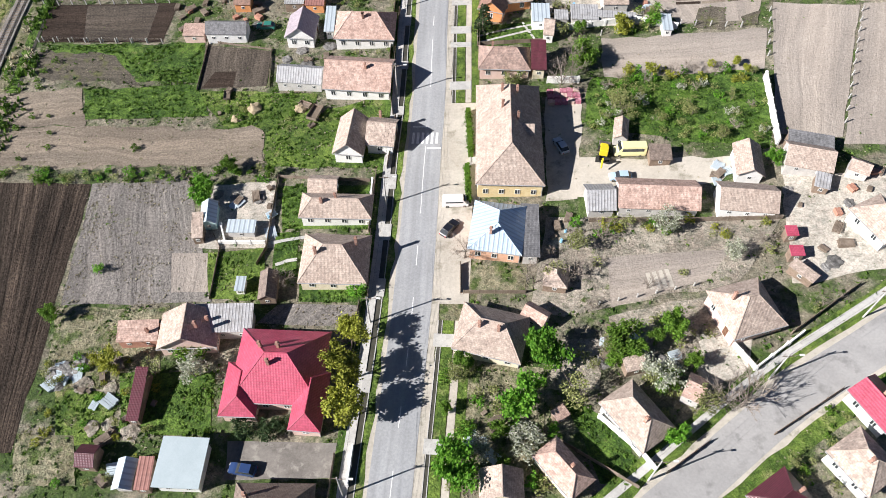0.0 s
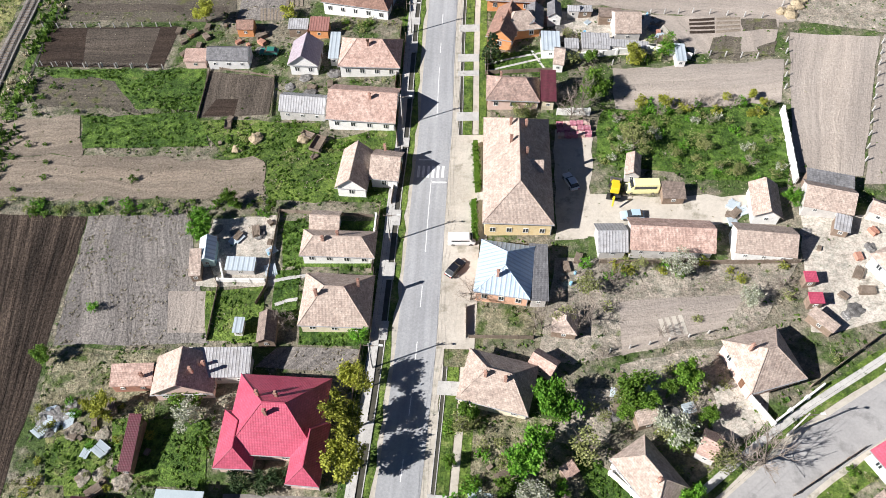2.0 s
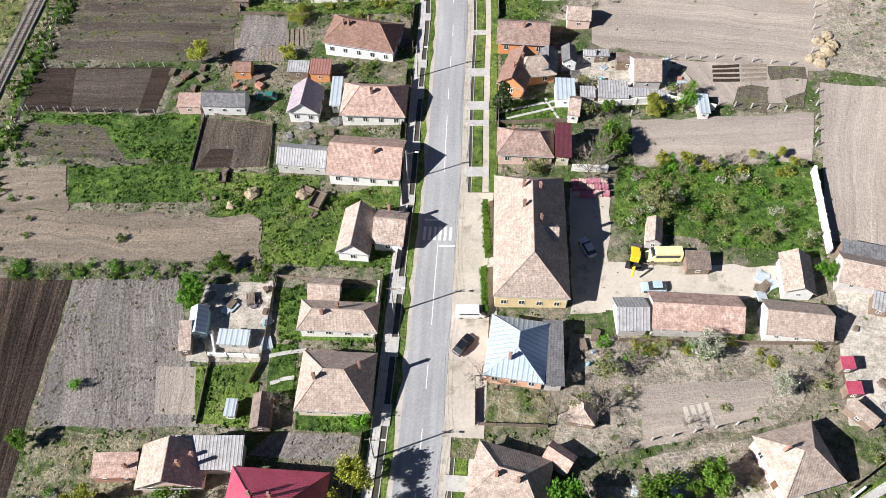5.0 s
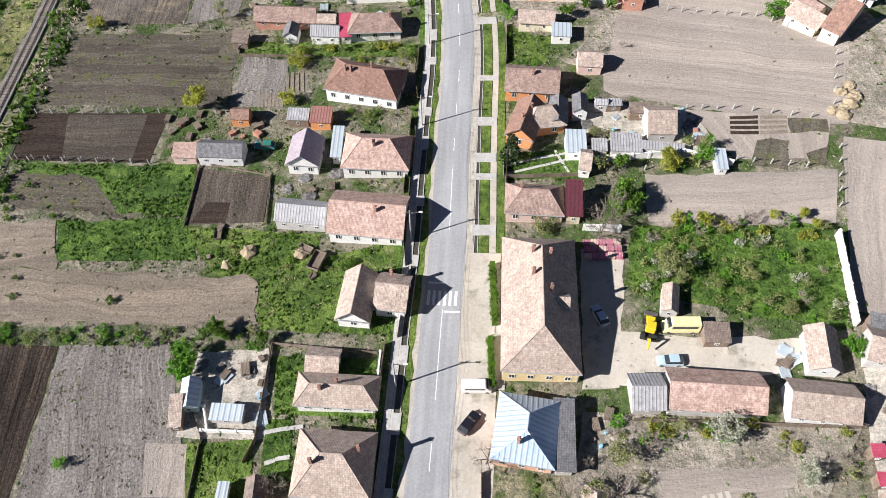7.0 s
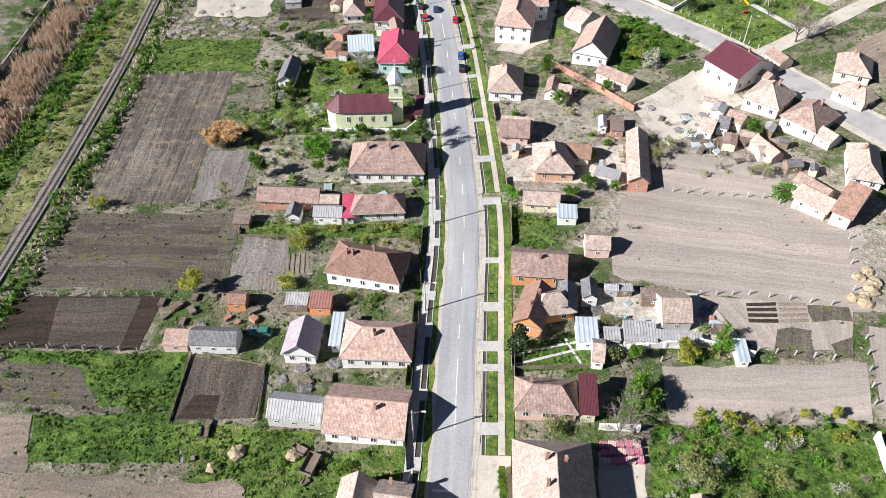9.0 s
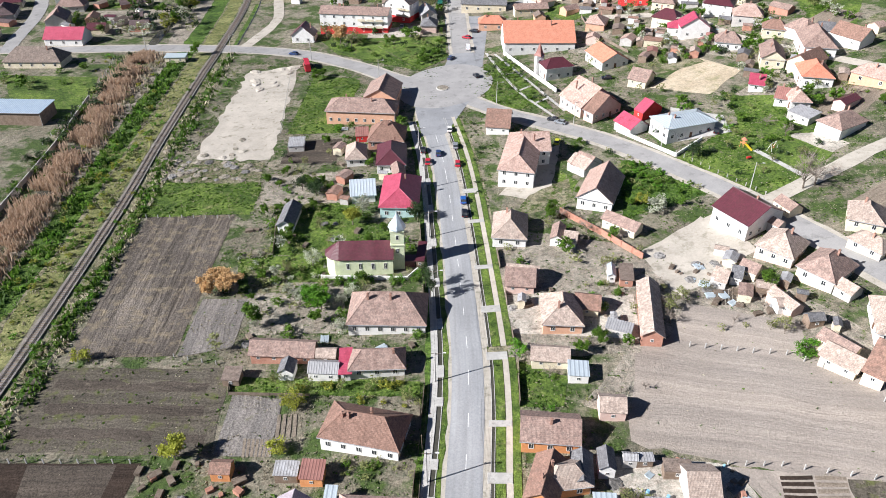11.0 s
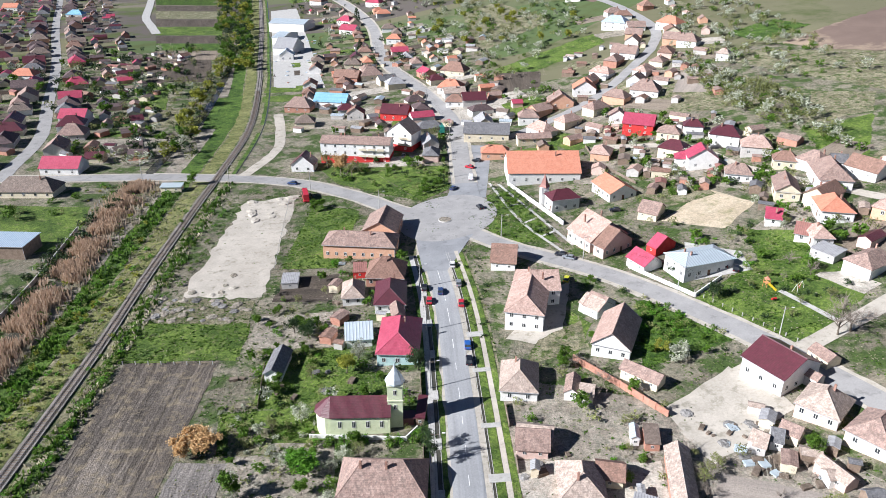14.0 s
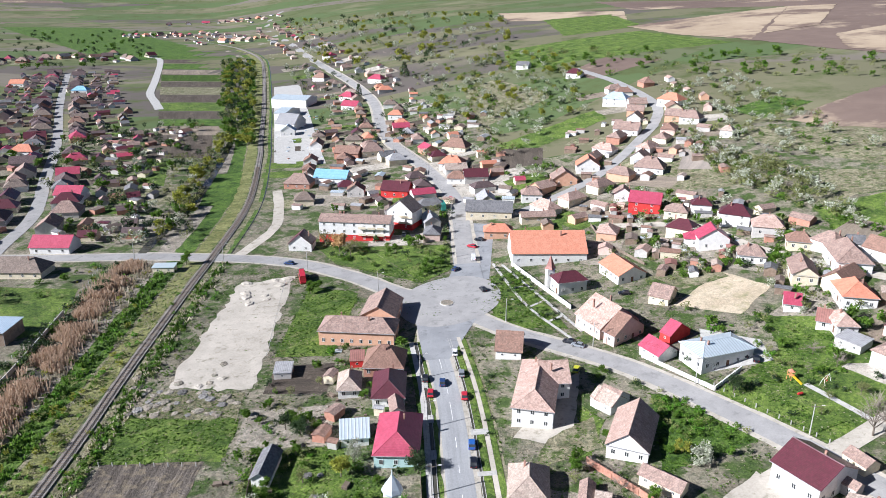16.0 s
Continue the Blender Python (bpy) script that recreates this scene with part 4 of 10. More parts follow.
EAST_LANE = smooth_line([(57, 368), (93, 352), (107, 321), (133, 284), (160, 250)], 5.0)
PLAY_LANE = smooth_line([(79, 203), (100, 214), (119, 224), (160, 240)], 5.0)
RAIL_TRACK = smooth_line([(-100, 355), (-92, 395), (-97, 430), (-105, 462)], 5.0)
WAYS = [(MAIN, 5.0), (FAR_MAIN, 4.5), (CROSS, 4.5), (STREET, 4.2), (LANE, 4.2), (RAIL, 2.5), (HILL_LANE, 3.0), (WEST_STREET, 4.5), (EAST_LANE, 3), (PLAY_LANE, 3), (SIDE_STREET, 4)]
ribbon("verge", MAIN, -9.3, 11, "scrub", 0.02, "dusty grass verges along the road", "verge")
ribbon("shoulder", MAIN, -5.2, 4.6, "shoulder", 0.1, "pale dusty gravel shoulder", "shoulder", rag=0.7)
ribbon("road", MAIN, -3.5, 3.2, "road", 0.125, "straight grey asphalt village road", "road")
ribbon("road", FAR_MAIN, -4, 4, "dusty_asphalt", 0.13, "asphalt road leading up the valley", "road")
ribbon("shoulder", FAR_MAIN, -5.5, 5.5, "shoulder", 0.09, "dusty shoulder", "shoulder", rag=0.7)
ribbon("road", CROSS, -3.8, 3.8, "dusty_asphalt", 0.135, "asphalt side road to the level crossing", "road")
ribbon("shoulder", CROSS, -5.0, 5.0, "shoulder", 0.1, "dusty shoulder", "shoulder", rag=0.7)
ribbon("road", STREET, -3.3, 3.3, "dusty_asphalt", 0.14, "worn asphalt village street", "road")
ribbon("shoulder", STREET, -4.6, 5.0, "shoulder", 0.1, "dusty shoulder with grass", "shoulder", rag=0.8)
ribbon("pavement", LANE, -6.5, -5.3, "concrete", 0.17, "narrow pale pavement beside the side street", "pavement")
ribbon("verge", LANE, -7.4, 6.8, "grass", 0.09, "grassy verge of the side street", "verge", rag=0.8)
ribbon("road", LANE, -3.3, 3.3, "dusty_asphalt", 0.14, "worn asphalt side street", "road")
ribbon("shoulder", LANE, -4.2, 4.0, "shoulder", 0.115, "pale dusty shoulder", "shoulder", rag=0.6)
ribbon("road", HILL_LANE, -3.2, 3.2, "dusty_asphalt", 0.2, "pale asphalt lane up the hillside", "road", rag=0.5)
ribbon("road", WEST_STREET, -3.4, 3.4, "dusty_asphalt", 0.13, "pale grey street of the far village", "road", rag=0.5)
ribbon("road", SIDE_STREET, -4.0, 4.0, "concrete", 0.3, "pale concrete street at the edge of the far village", "road", rag=0.6)
ribbon("road", EAST_LANE, -2.4, 2.4, "dust", 0.13, "narrow dirt lane", "road", rag=0.5)
ribbon("road", PLAY_LANE, -2.6, 2.6, "shoulder", 0.14, "pale gravel lane", "road", rag=0.5)
ribbon("road", RAIL_TRACK, -2.6, 2.6, "dust", 0.13, "dirt track beside the railway", "road", rag=0.6)

# ---- houses ----
def lattice(bm, xs, zs, holes, y0, y1, fill=None):
    """A plate of cells with some left open (or filled, recessed, with another material): one connected piece."""
    grid = {}

    def v(i, j, y):
        if (i, j, y) not in grid:
            grid[i, j, y] = bm.verts.new((xs[i], y, zs[j]))
        return grid[i, j, y]

    solid = {(i, j) for i in range(len(xs) - 1) for j in range(len(zs) - 1) if (i, j) not in holes}
    for i, j in solid:
        bm.faces.new((v(i, j, y0), v(i + 1, j, y0), v(i + 1, j + 1, y0), v(i, j + 1, y0)))
        bm.faces.new((v(i, j, y1), v(i, j + 1, y1), v(i + 1, j + 1, y1), v(i + 1, j, y1)))
        for (di, dj), (p, q) in {(-1, 0): ((i, j + 1), (i, j)), (1, 0): ((i + 1, j), (i + 1, j + 1)), (0, -1): ((i, j), (i + 1, j)), (0, 1): ((i + 1, j + 1), (i, j + 1))}.items():
            if (i + di, j + dj) not in solid:
                bm.faces.new((v(*p, y0), v(*p, y1), v(*q, y1), v(*q, y0)))
    if fill is not None:
        for i, j in holes:
            bm.faces.new((v(i, j, y1), v(i + 1, j, y1), v(i + 1, j + 1, y1), v(i, j + 1, y1))).material_index = fill


XS, ZS, HOLES = (-0.5, -0.42, -0.04, 0.04, 0.42, 0.5), (-0.5, -0.42, 0.42, 0.5), {(1, 1), (3, 1)}


def frame_mesh():
    bm = bmesh.new()
    lattice(bm, XS, ZS, HOLES, -0.07, 0.05)
    me = bpy.data.meshes.new("window_frame")
    bm.to_mesh(me)
    bm.free()
    me.materials.append(M["frame_white"])
    return me


def pane_mesh():
    bm = bmesh.new()
    box(bm, -0.45, -0.03, -0.45, 0.45, 0.02, 0.45)
    me = bpy.data.meshes.new("pane")
    bm.to_mesh(me)
    bm.free()
    me.materials.append(M["glass"])
    return me


def door_mesh():
    bm = bmesh.new()
    box(bm, -0.5, -0.05, 0.0, 0.5, 0.05, 1.0)
    for x0, z0, x1, z1 in ((-0.38, 0.1, 0.38, 0.45), (-0.38, 0.53, 0.38, 0.92)):
        box(bm, x0, -0.08, z0, x1, -0.05, z1)
    me = bpy.data.meshes.new("door")
    bm.to_mesh(me)
    bm.free()
    me.materials.append(M["door_brown"])
    return me


def chimney_mesh():
    bm = bmesh.new()
    box(bm, -0.3, -0.3, 0, 0.3, 0.3, 1.5)
    box(bm, -0.38, -0.38, 1.5, 0.38, 0.38, 1.62)
    box(bm, -0.2, -0.2, 1.62, 0.2, 0.2, 1.8)
    me = bpy.data.meshes.new("chimney")
    bm.to_mesh(me)
    bm.free()
    me.materials.append(M["chimney_brick"])
    return me


def far_window_mesh():
    bm = bmesh.new()
    lattice(bm, XS, ZS, HOLES, -0.07, 0.0, 1)
    me = bpy.data.meshes.new("window")
    bm.to_mesh(me)
    bm.free()
    me.materials.append(M["frame_white"])
    me.materials.append(M["glass"])
    return me


FAR_WINDOW = far_window_mesh()
FRAME, PANE, DOOR, CHIMNEY = frame_mesh(), pane_mesh(), door_mesh(), chimney_mesh()


def slab(bm, uvl, pts, thick):
    """A flat roof slope with a thickness below it; u along the first edge, v up the slope."""
    pts = [Vector(p) for p in pts]
    n = (pts[1] - pts[0]).cross(pts[2] - pts[0]).normalized()
    if n.z < 0:
        pts.reverse()
        n = -n
    low = min(pts, key=lambda p: p.z)
    along = Vector((n.y, -n.x, 0))
    along = along.normalized() if along.length > 1e-4 else Vector((1, 0, 0))
    up = n.cross(along)
    top = [bm.verts.new(p) for p in pts]
    bot = [bm.verts.new(p - Vector((0, 0, thick))) for p in pts]
    faces = [bm.faces.new(top), bm.faces.new(bot[::-1])]
    for i in range(len(pts)):
        j = (i + 1) % len(pts)
        faces.append(bm.faces.new((top[i], bot[i], bot[j], top[j])))
    for f in faces:
        for lp in f.loops:
            lp[uvl].uv = ((lp.vert.co - low).dot(along), (lp.vert.co - low).dot(up))


def roof_shape(w, d, h, form, pitch, over):
    """Slopes of a roof (lists of corners), the ridge ends, the rise, and the gable tops of the walls."""
    W, D = w / 2 + over, d / 2 + over
    k = math.tan(radians(pitch))
    drop = over * k
    z0 = h - drop
    if form == "mono":
        zt = h + d * k * 0.5
        return [[(-W, -D, z0), (W, -D, z0), (W, D, h + d * k + drop), (-W, D, h + d * k + drop)]], [], d * k, [((-w / 2, d / 2), d * k), ((w / 2, d / 2), d * k)]
    if form == "flat":
        return [[(-W, -D, h), (W, -D, h), (W, D, h + 0.25), (-W, D, h + 0.25)]], [], 0.1, []
    if form in ("gx", "gy"):
        if form == "gx":
            rise = D * k
            r = [(-W, 0, z0 + rise), (W, 0, z0 + rise)]
            return [[(-W, -D, z0), (W, -D, z0), r[1], r[0]], [(W, D, z0), (-W, D, z0), r[0], r[1]]], r, rise - drop, [((-w / 2, 0), rise - drop), ((w / 2, 0), rise - drop)]
        rise = W * k
        r = [(0, -D, z0 + rise), (0, D, z0 + rise)]
        return [[(W, -D, z0), (W, D, z0), r[1], r[0]], [(-W, D, z0), (-W, -D, z0), r[0], r[1]]], r, rise - drop, [((0, -d / 2), rise - drop), ((0, d / 2), rise - drop)]
    if w >= d:
        rise = D * k
        e = max(0.15, W - D * 0.85)
        r = [(-e, 0, z0 + rise), (e, 0, z0 + rise)]
        return [[(-W, -D, z0), (W, -D, z0), r[1], r[0]], [(W, D, z0), (-W, D, z0), r[0], r[1]], [(W, -D, z0), (W, D, z0), r[1]], [(-W, D, z0), (-W, -D, z0), r[0]]], r, rise - drop, []
    rise = W * k
    e = max(0.15, D - W * 0.85)
    r = [(0, -e, z0 + rise), (0, e, z0 + rise)]
    return [[(W, -D, z0), (W, D, z0), r[1], r[0]], [(-W, D, z0), (-W, -D, z0), r[0], r[1]], [(-W, -D, z0), (W, -D, z0), r[0]], [(W, D, z0), (-W, D, z0), r[1]]], r, rise - drop, []


ROOF_WORDS = {"purple_tile": "dark purplish-brown tile roof", "old_tile": "weathered clay-tile roof", "pink_tile": "faded pink tile roof", "brown_tile": "brown tile roof", "dark_tile": "dark lichened tile roof", "orange_tile": "bright orange tile roof",
              "red_metal": "glossy magenta-red metal roof", "maroon_metal": "maroon metal roof", "rust_metal": "rusty red sheet roof", "grey_metal": "grey corrugated roof", "pale_metal": "pale galvanised metal roof",
              "blue_metal": "weathered light-blue metal roof", "bright_blue": "bright blue sheet roof", "mid_tile": "weathered brownish-pink tile roof", "slate": "dark grey sheet roof", "flat_sheet": "plain grey-blue sheet roof", "lilac_metal": "lilac-grey metal roof"}
FORM_WORDS = {"hip": "hipped", "gx": "gabled", "gy": "gabled", "mono": "lean-to", "flat": "flat-topped"}
rng = random.Random(5)
HOUSES = []
FAR_SHEDS = ([], [], [], [])


def small_shed(x, y, w, d, yaw, h, roof, wall, pitch=24, label="", group=""):
    """A far shed a few steps across: walls and a low gable roof in one body."""
    HOUSES.append((x, y, w, d, yaw))
    distant = not label and (y > 400 or x < -190)
    bm = bmesh.new()
    uvl = bm.loops.layers.uv.new("UVMap")
    slopes, _, rise, gables = roof_shape(w, d, h, "gx", pitch, 0.25)
    tops = [(-w / 2, -d / 2, h), (w / 2, -d / 2, h), (w / 2, 0, h + rise), (w / 2, d / 2, h), (-w / 2, d / 2, h), (-w / 2, 0, h + rise)]
    hi = [bm.verts.new((p[0], p[1], p[2] - 0.05)) for p in tops]
    lo = [bm.verts.new((p[0], p[1], -1.0)) for p in tops]
    for i in range(6):
        bm.faces.new((lo[i], lo[(i + 1) % 6], hi[(i + 1) % 6], hi[i])).material_index = 1
    for sl in slopes:
        slab(bm, uvl, sl, 0.12)
    if distant:
        bm.transform(pose(x, y, land(x, y), 0, 0, yaw))
        bm.verts.index_update()
        base, (verts, faces, uvs, mats) = len(FAR_SHEDS[0]), FAR_SHEDS
        verts += [tuple(v.co) for v in bm.verts]
        for f in bm.faces:
            faces.append([base + v.index for v in f.verts])
            uvs += [tuple(lp[uvl].uv) for lp in f.loops]
            mats.append((roof, "wall_" + wall)[f.material_index])
        bm.free()
        return None
    ob = part("shed", bm, [M[roof], M["wall_" + wall]], None)
    ob.matrix_basis = pose(x, y, land(x, y), 0, 0, yaw)
    return tagged(ob, label or f"small {wall if wall != 'board' else 'brown boarded'} shed with {ROOF_WORDS[roof]}", "shed", group)




def openings(owner, w, d, h, storeys, sides, plain, far=False):
    """Windows and a door set proud into the walls: front (-y), right, left and back."""
    base = 0.0
    sh = h / storeys
    for s in sides:
        run, turn, off = ((w, 0, d / 2), (d, 90, w / 2), (w, 180, d / 2), (d, 270, w / 2))[s]
        n = max(1, int(run / (2.9 if not far else 4.5)))
        for fl in range(storeys):
            for i in range(n):
                x = (i + 0.5) * run / n - run / 2
                m = pose(0, 0, 0, 0, 0, turn) @ Matrix.Translation((x, -off, 0))
                if fl == 0 and i == n // 2 and s in (1, 3) and not plain:
                    share("door", DOOR, owner, m @ Matrix.Translation((0, 0.0, base)) @ Matrix.Diagonal((0.95, 1, 2.05, 1)))
                    continue
                size = (1.0, 1, 1.3) if not plain else (0.7, 1, 0.7)
                wm = m @ Matrix.Translation((0, 0, base + fl * sh + min(1.55, sh * 0.55))) @ Matrix.Diagonal((*size, 1))
                if far:
                    share("window", FAR_WINDOW, owner, wm)
                    continue
                win = share("window", FRAME, owner, wm)
                share("pane", PANE, win, Matrix.Identity(4))


def house(x, y, w, d, yaw, h, form="hip", roof="old_tile", wall="white", pitch=34, over=0.45, storeys=1, chimneys=1, sides=(0, 1), plain=False, name="house", group="", note="", seed=0, z=None, far=False, band=""):
    owner = thing(name, x, y, yaw, z=z)
    HOUSES.append((x, y, w, d, yaw))
    word = note or f"{wall if wall != 'board' else 'brown boarded'} {FORM_WORDS[form]} {name.replace('_', ' ')} with {ROOF_WORDS[roof]}"
    tagged(owner, word, name.replace("_", " "), group)
    slopes, ridge, rise, gables = roof_shape(w, d, h, form, pitch, over)
    # walls: a plinth goes down into the slope of the ground
    bm = bmesh.new()
    a, b = w / 2, d / 2
    ring = [(-a, -b), (a, -b), (a, b), (-a, b)]
    tops = []
    for i in range(4):
        p, q = ring[i], ring[(i + 1) % 4]
        tops.append((p, h))
        for (g, up) in gables:
            if form in ("gx", "gy") and abs(g[0] - (p[0] + q[0]) / 2) < 0.01 and abs(g[1] - (p[1] + q[1]) / 2) < 0.01:
                tops.append((g, h + up))
    if form == "mono":
        tops = [((-a, -b), h), ((a, -b), h), ((a, b), h + gables[0][1]), ((-a, b), h + gables[0][1])]
    lo = [bm.verts.new((*p, -1.2)) for p, _ in tops]
    hi = [bm.verts.new((*p, t - 0.05)) for p, t in tops]
    for i in range(len(tops)):
        j = (i + 1) % len(tops)
        bm.faces.new((lo[i], lo[j], hi[j], hi[i]))
    bm.faces.new(hi)
    part("wall", bm, M["wall_" + wall], owner)
    # roof
    bm = bmesh.new()
    uvl = bm.loops.layers.uv.new("UVMap")
    for s in slopes:
        slab(bm, uvl, s, 0.14)
    rf = part("roof", bm, M[roof], owner)
    if ridge and not plain and not far:
        bm = bmesh.new()
        rod(bm, Vector(ridge[0]) - Vector((0, 0, 0.03)), Vector(ridge[1]) - Vector((0, 0, 0.03)), 0.13, 0.13, 6)
        if form == "hip":
            W, D = w / 2 + over, d / 2 + over
            z0 = slopes[0][0][2]
            for r in ridge:
                for cxy in ((-W, -D), (W, -D), (W, D), (-W, D)):
                    if (w >= d and cxy[0] * r[0] > 0) or (w < d and cxy[1] * r[1] > 0):
                        rod(bm, Vector((*cxy, z0 - 0.02)), Vector(r) - Vector((0, 0, 0.03)), 0.1, 0.1, 5)
        part("ridge_cap", bm, M[roof], rf)
    rr = random.Random(int(abs(x) * 31 + abs(y) * 17) + seed)
    for i in range(chimneys):
        px, py = (rr.uniform(-0.35, 0.35) * w, rr.choice((-0.12, 0.12)) * d) if w >= d else (rr.choice((-0.12, 0.12)) * w, rr.uniform(-0.35, 0.35) * d)
        share("chimney", CHIMNEY, rf, Matrix.Translation((px, py, h + rise * 0.6)) @ Matrix.Diagonal((0.75, 0.75, 0.5 + 0.2 * rise, 1)))
    if band:
        bm = bmesh.new()
        box(bm, -w / 2 - 0.04, -d / 2 - 0.04, -1.0, w / 2 + 0.04, d / 2 + 0.04, 2.9)
        part("ground_floor", bm, M["wall_" + band], owner, "red painted shop floor")
        for i in range(3):
            x0 = w * (0.12 + 0.13 * i)
            for fl in (1, 2):
                bm = bmesh.new()
                box(bm, x0 - 1.7, -d / 2 - 1.1, fl * h / storeys, x0 + 1.7, -d / 2 - 0.05, fl * h / storeys + 0.12)
                box(bm, x0 - 1.7, -d / 2 - 1.1, fl * h / storeys + 0.12, x0 + 1.7, -d / 2 - 1.02, fl * h / storeys + 1.0)
                part("balcony", bm, M["wall_cream"], owner)
    if sides:
        openings(owner, w, d, h, storeys, sides, plain, far)
    if not plain and not far:
        bm = bmesh.new()
        W, D = w / 2 + over, d / 2 + over
        zz = slopes[0][0][2] - 0.06
        box(bm, -W, -D - 0.12, zz - 0.1, W, -D - 0.003, zz + 0.02)
        box(bm, w / 2 + 0.02, -d / 2 - 0.1, -0.3, w / 2 + 0.12, -d / 2 - 0.003, zz)
        part("gutter", bm, M["grey_metal"], owner)
    return owner



house(-30.1, 24.7, 13.7, 12.1, -4, 3.6, 'hip', 'red_metal', 'pink', pitch=36, chimneys=3, name='villa', sides=(0, 1, 3))
house(-25.0, 18.7, 4.2, 9.2, -6, 3.4, 'hip', 'red_metal', 'pink', pitch=36, chimneys=0, name='villa_wing', sides=(0, 1, 3))
house(-36.0, 21.1, 5.0, 8.3, -3, 3.4, 'hip', 'red_metal', 'pink', pitch=36, chimneys=0, name='villa_wing', sides=(0, 1, 3))
house(-46.3, 32.2, 9.1, 5.9, 1, 3.2, 'gy', 'old_tile', 'pink', sides=(0, 1, 3))
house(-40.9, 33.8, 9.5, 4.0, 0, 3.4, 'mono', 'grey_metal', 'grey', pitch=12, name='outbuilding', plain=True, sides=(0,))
house(-55.0, 32.4, 6.4, 3.2, 1, 2.6, 'mono', 'pink_tile', 'brick', pitch=15, name='shed', plain=True, over=0.2, sides=(0,))
house(-22.6, 45.3, 11.2, 9.5, -3, 3.2, 'hip', 'old_tile', 'cream', pitch=40, chimneys=2, sides=(0, 1, 3))
house(-24.4, 49.1, 4.2, 2.7, -6, 3, 'gx', 'old_tile', 'cream', chimneys=0, name='house_wing', sides=(0, 1, 3))
house(-23.1, 57.1, 12.6, 4.9, -3, 3.2, 'hip', 'old_tile', 'white', pitch=37, chimneys=2, sides=(0, 1, 3))
house(-25.9, 62.5, 4.7, 3.8, -4, 3, 'gx', 'old_tile', 'white', name='house_wing', chimneys=0, sides=(0, 1, 3))
house(-21.1, 74.5, 5.3, 9.0, -7, 3.3, 'gy', 'old_tile', 'white', pitch=42, chimneys=0, sides=(0, 1, 3))
house(-15.0, 75.2, 4.9, 6.7, -8, 3.2, 'gx', 'old_tile', 'white', name='house_wing', sides=(0, 1, 3))
house(-20.2, 92.3, 13.4, 9.4, -6, 3.3, 'gx', 'pink_tile', 'white', pitch=33, sides=(0, 1, 3))
house(-32.9, 93.9, 9.4, 5.3, -7, 2.6, 'gx', 'grey_metal', 'grey', name='shed', chimneys=0, plain=True, over=0.2, sides=(0,))
house(-19.5, 107.9, 12.6, 8.5, -3, 3.4, 'hip', 'pink_tile', 'white', pitch=38, chimneys=2, sides=(0, 1, 3))
house(-33.9, 108.8, 5.9, 6.9, -5, 3.4, 'gy', 'lilac_metal', 'white', pitch=38, chimneys=0, sides=(0, 1, 3))
house(-51.2, 110.4, 8.9, 4.4, -2, 2.8, 'gx', 'slate', 'white', name='shed', chimneys=0, sides=(0,), plain=True, over=0.2)
house(-22.9, 128.7, 15.4, 8.9, -13, 3.6, 'hip', 'brown_tile', 'white', pitch=34, chimneys=3, sides=(0, 1, 3))
house(-31.8, 119.2, 4.1, 3.7, -3, 2.4, 'mono', 'rust_metal', 'orange', name='shed', chimneys=0, pitch=10, plain=True, over=0.2, sides=(0,))
house(-36.7, 119.7, 4.2, 2.7, -2, 2.4, 'mono', 'grey_metal', 'board', name='shed', chimneys=0, pitch=10, plain=True, over=0.2, sides=(0,))
house(-49.0, 120.7, 3.6, 3.2, -2, 2.4, 'gx', 'brown_tile', 'orange', name='shed', chimneys=0, plain=True, over=0.2, sides=(0,))
house(9.7, 71.6, 11.9, 25.1, -3, 4.4, 'hip', 'old_tile', 'yellow', pitch=41, chimneys=4, name='large_house', sides=(0, 1, 3))
house(6.2, 49.8, 8.7, 10.0, -10, 3.6, 'hip', 'blue_metal', 'terracotta', pitch=33, chimneys=1, sides=(0, 1, 3))
house(3.9, 29.1, 10.5, 8.0, -16, 3.2, 'hip', 'old_tile', 'cream', pitch=40, chimneys=2, sides=(0, 1, 3))
house(11.4, 32.3, 3.9, 2.7, -36, 2.6, 'gx', 'pink_tile', 'grey', name='shed', chimneys=0, plain=True, over=0.2, sides=(0,))
house(44.8, 30.8, 8.6, 8.5, 15, 3.3, 'hip', 'old_tile', 'pink', pitch=39, sides=(0, 1, 3))
house(24.7, 13.8, 8.8, 5.9, -57, 3.2, 'hip', 'old_tile', 'white', pitch=41, chimneys=1, sides=(0, 1, 3))
house(12.9, 6.5, 7.4, 4.0, -53, 3.2, 'hip', 'pink_tile', 'cream', pitch=39, sides=(0, 1, 3))
house(3.8, 4.5, 5.6, 3.7, -2, 3, 'gy', 'old_tile', 'cream', pitch=32, chimneys=0, sides=(0, 1, 3))
house(59.4, 13.4, 6.7, 4.7, -64, 3.2, 'gx', 'red_metal', 'white', pitch=30, sides=(0, 1, 3))
house(54.5, 5.2, 6.8, 6.2, -60, 3.2, 'hip', 'old_tile', 'white', pitch=37, sides=(0, 1, 3))
house(42.0, 0.6, 5.2, 6.7, -59, 3.2, 'hip', 'maroon_metal', 'white', pitch=32, sides=(0, 1, 3))
house(-43.6, 9.6, 6.2, 6.8, -4, 3.2, 'flat', 'flat_sheet', 'white', name='workshop', chimneys=0, plain=True, sides=(0,))
house(-29.1, 3.0, 10.8, 5.2, -2, 3.2, 'hip', 'dark_tile', 'cream', pitch=39, sides=(0, 1, 3))
house(-58.5, 11.4, 2.6, 3.2, -5, 2.4, 'gx', 'maroon_metal', 'board', name='shed', chimneys=0, plain=True, over=0.2, sides=(0,))
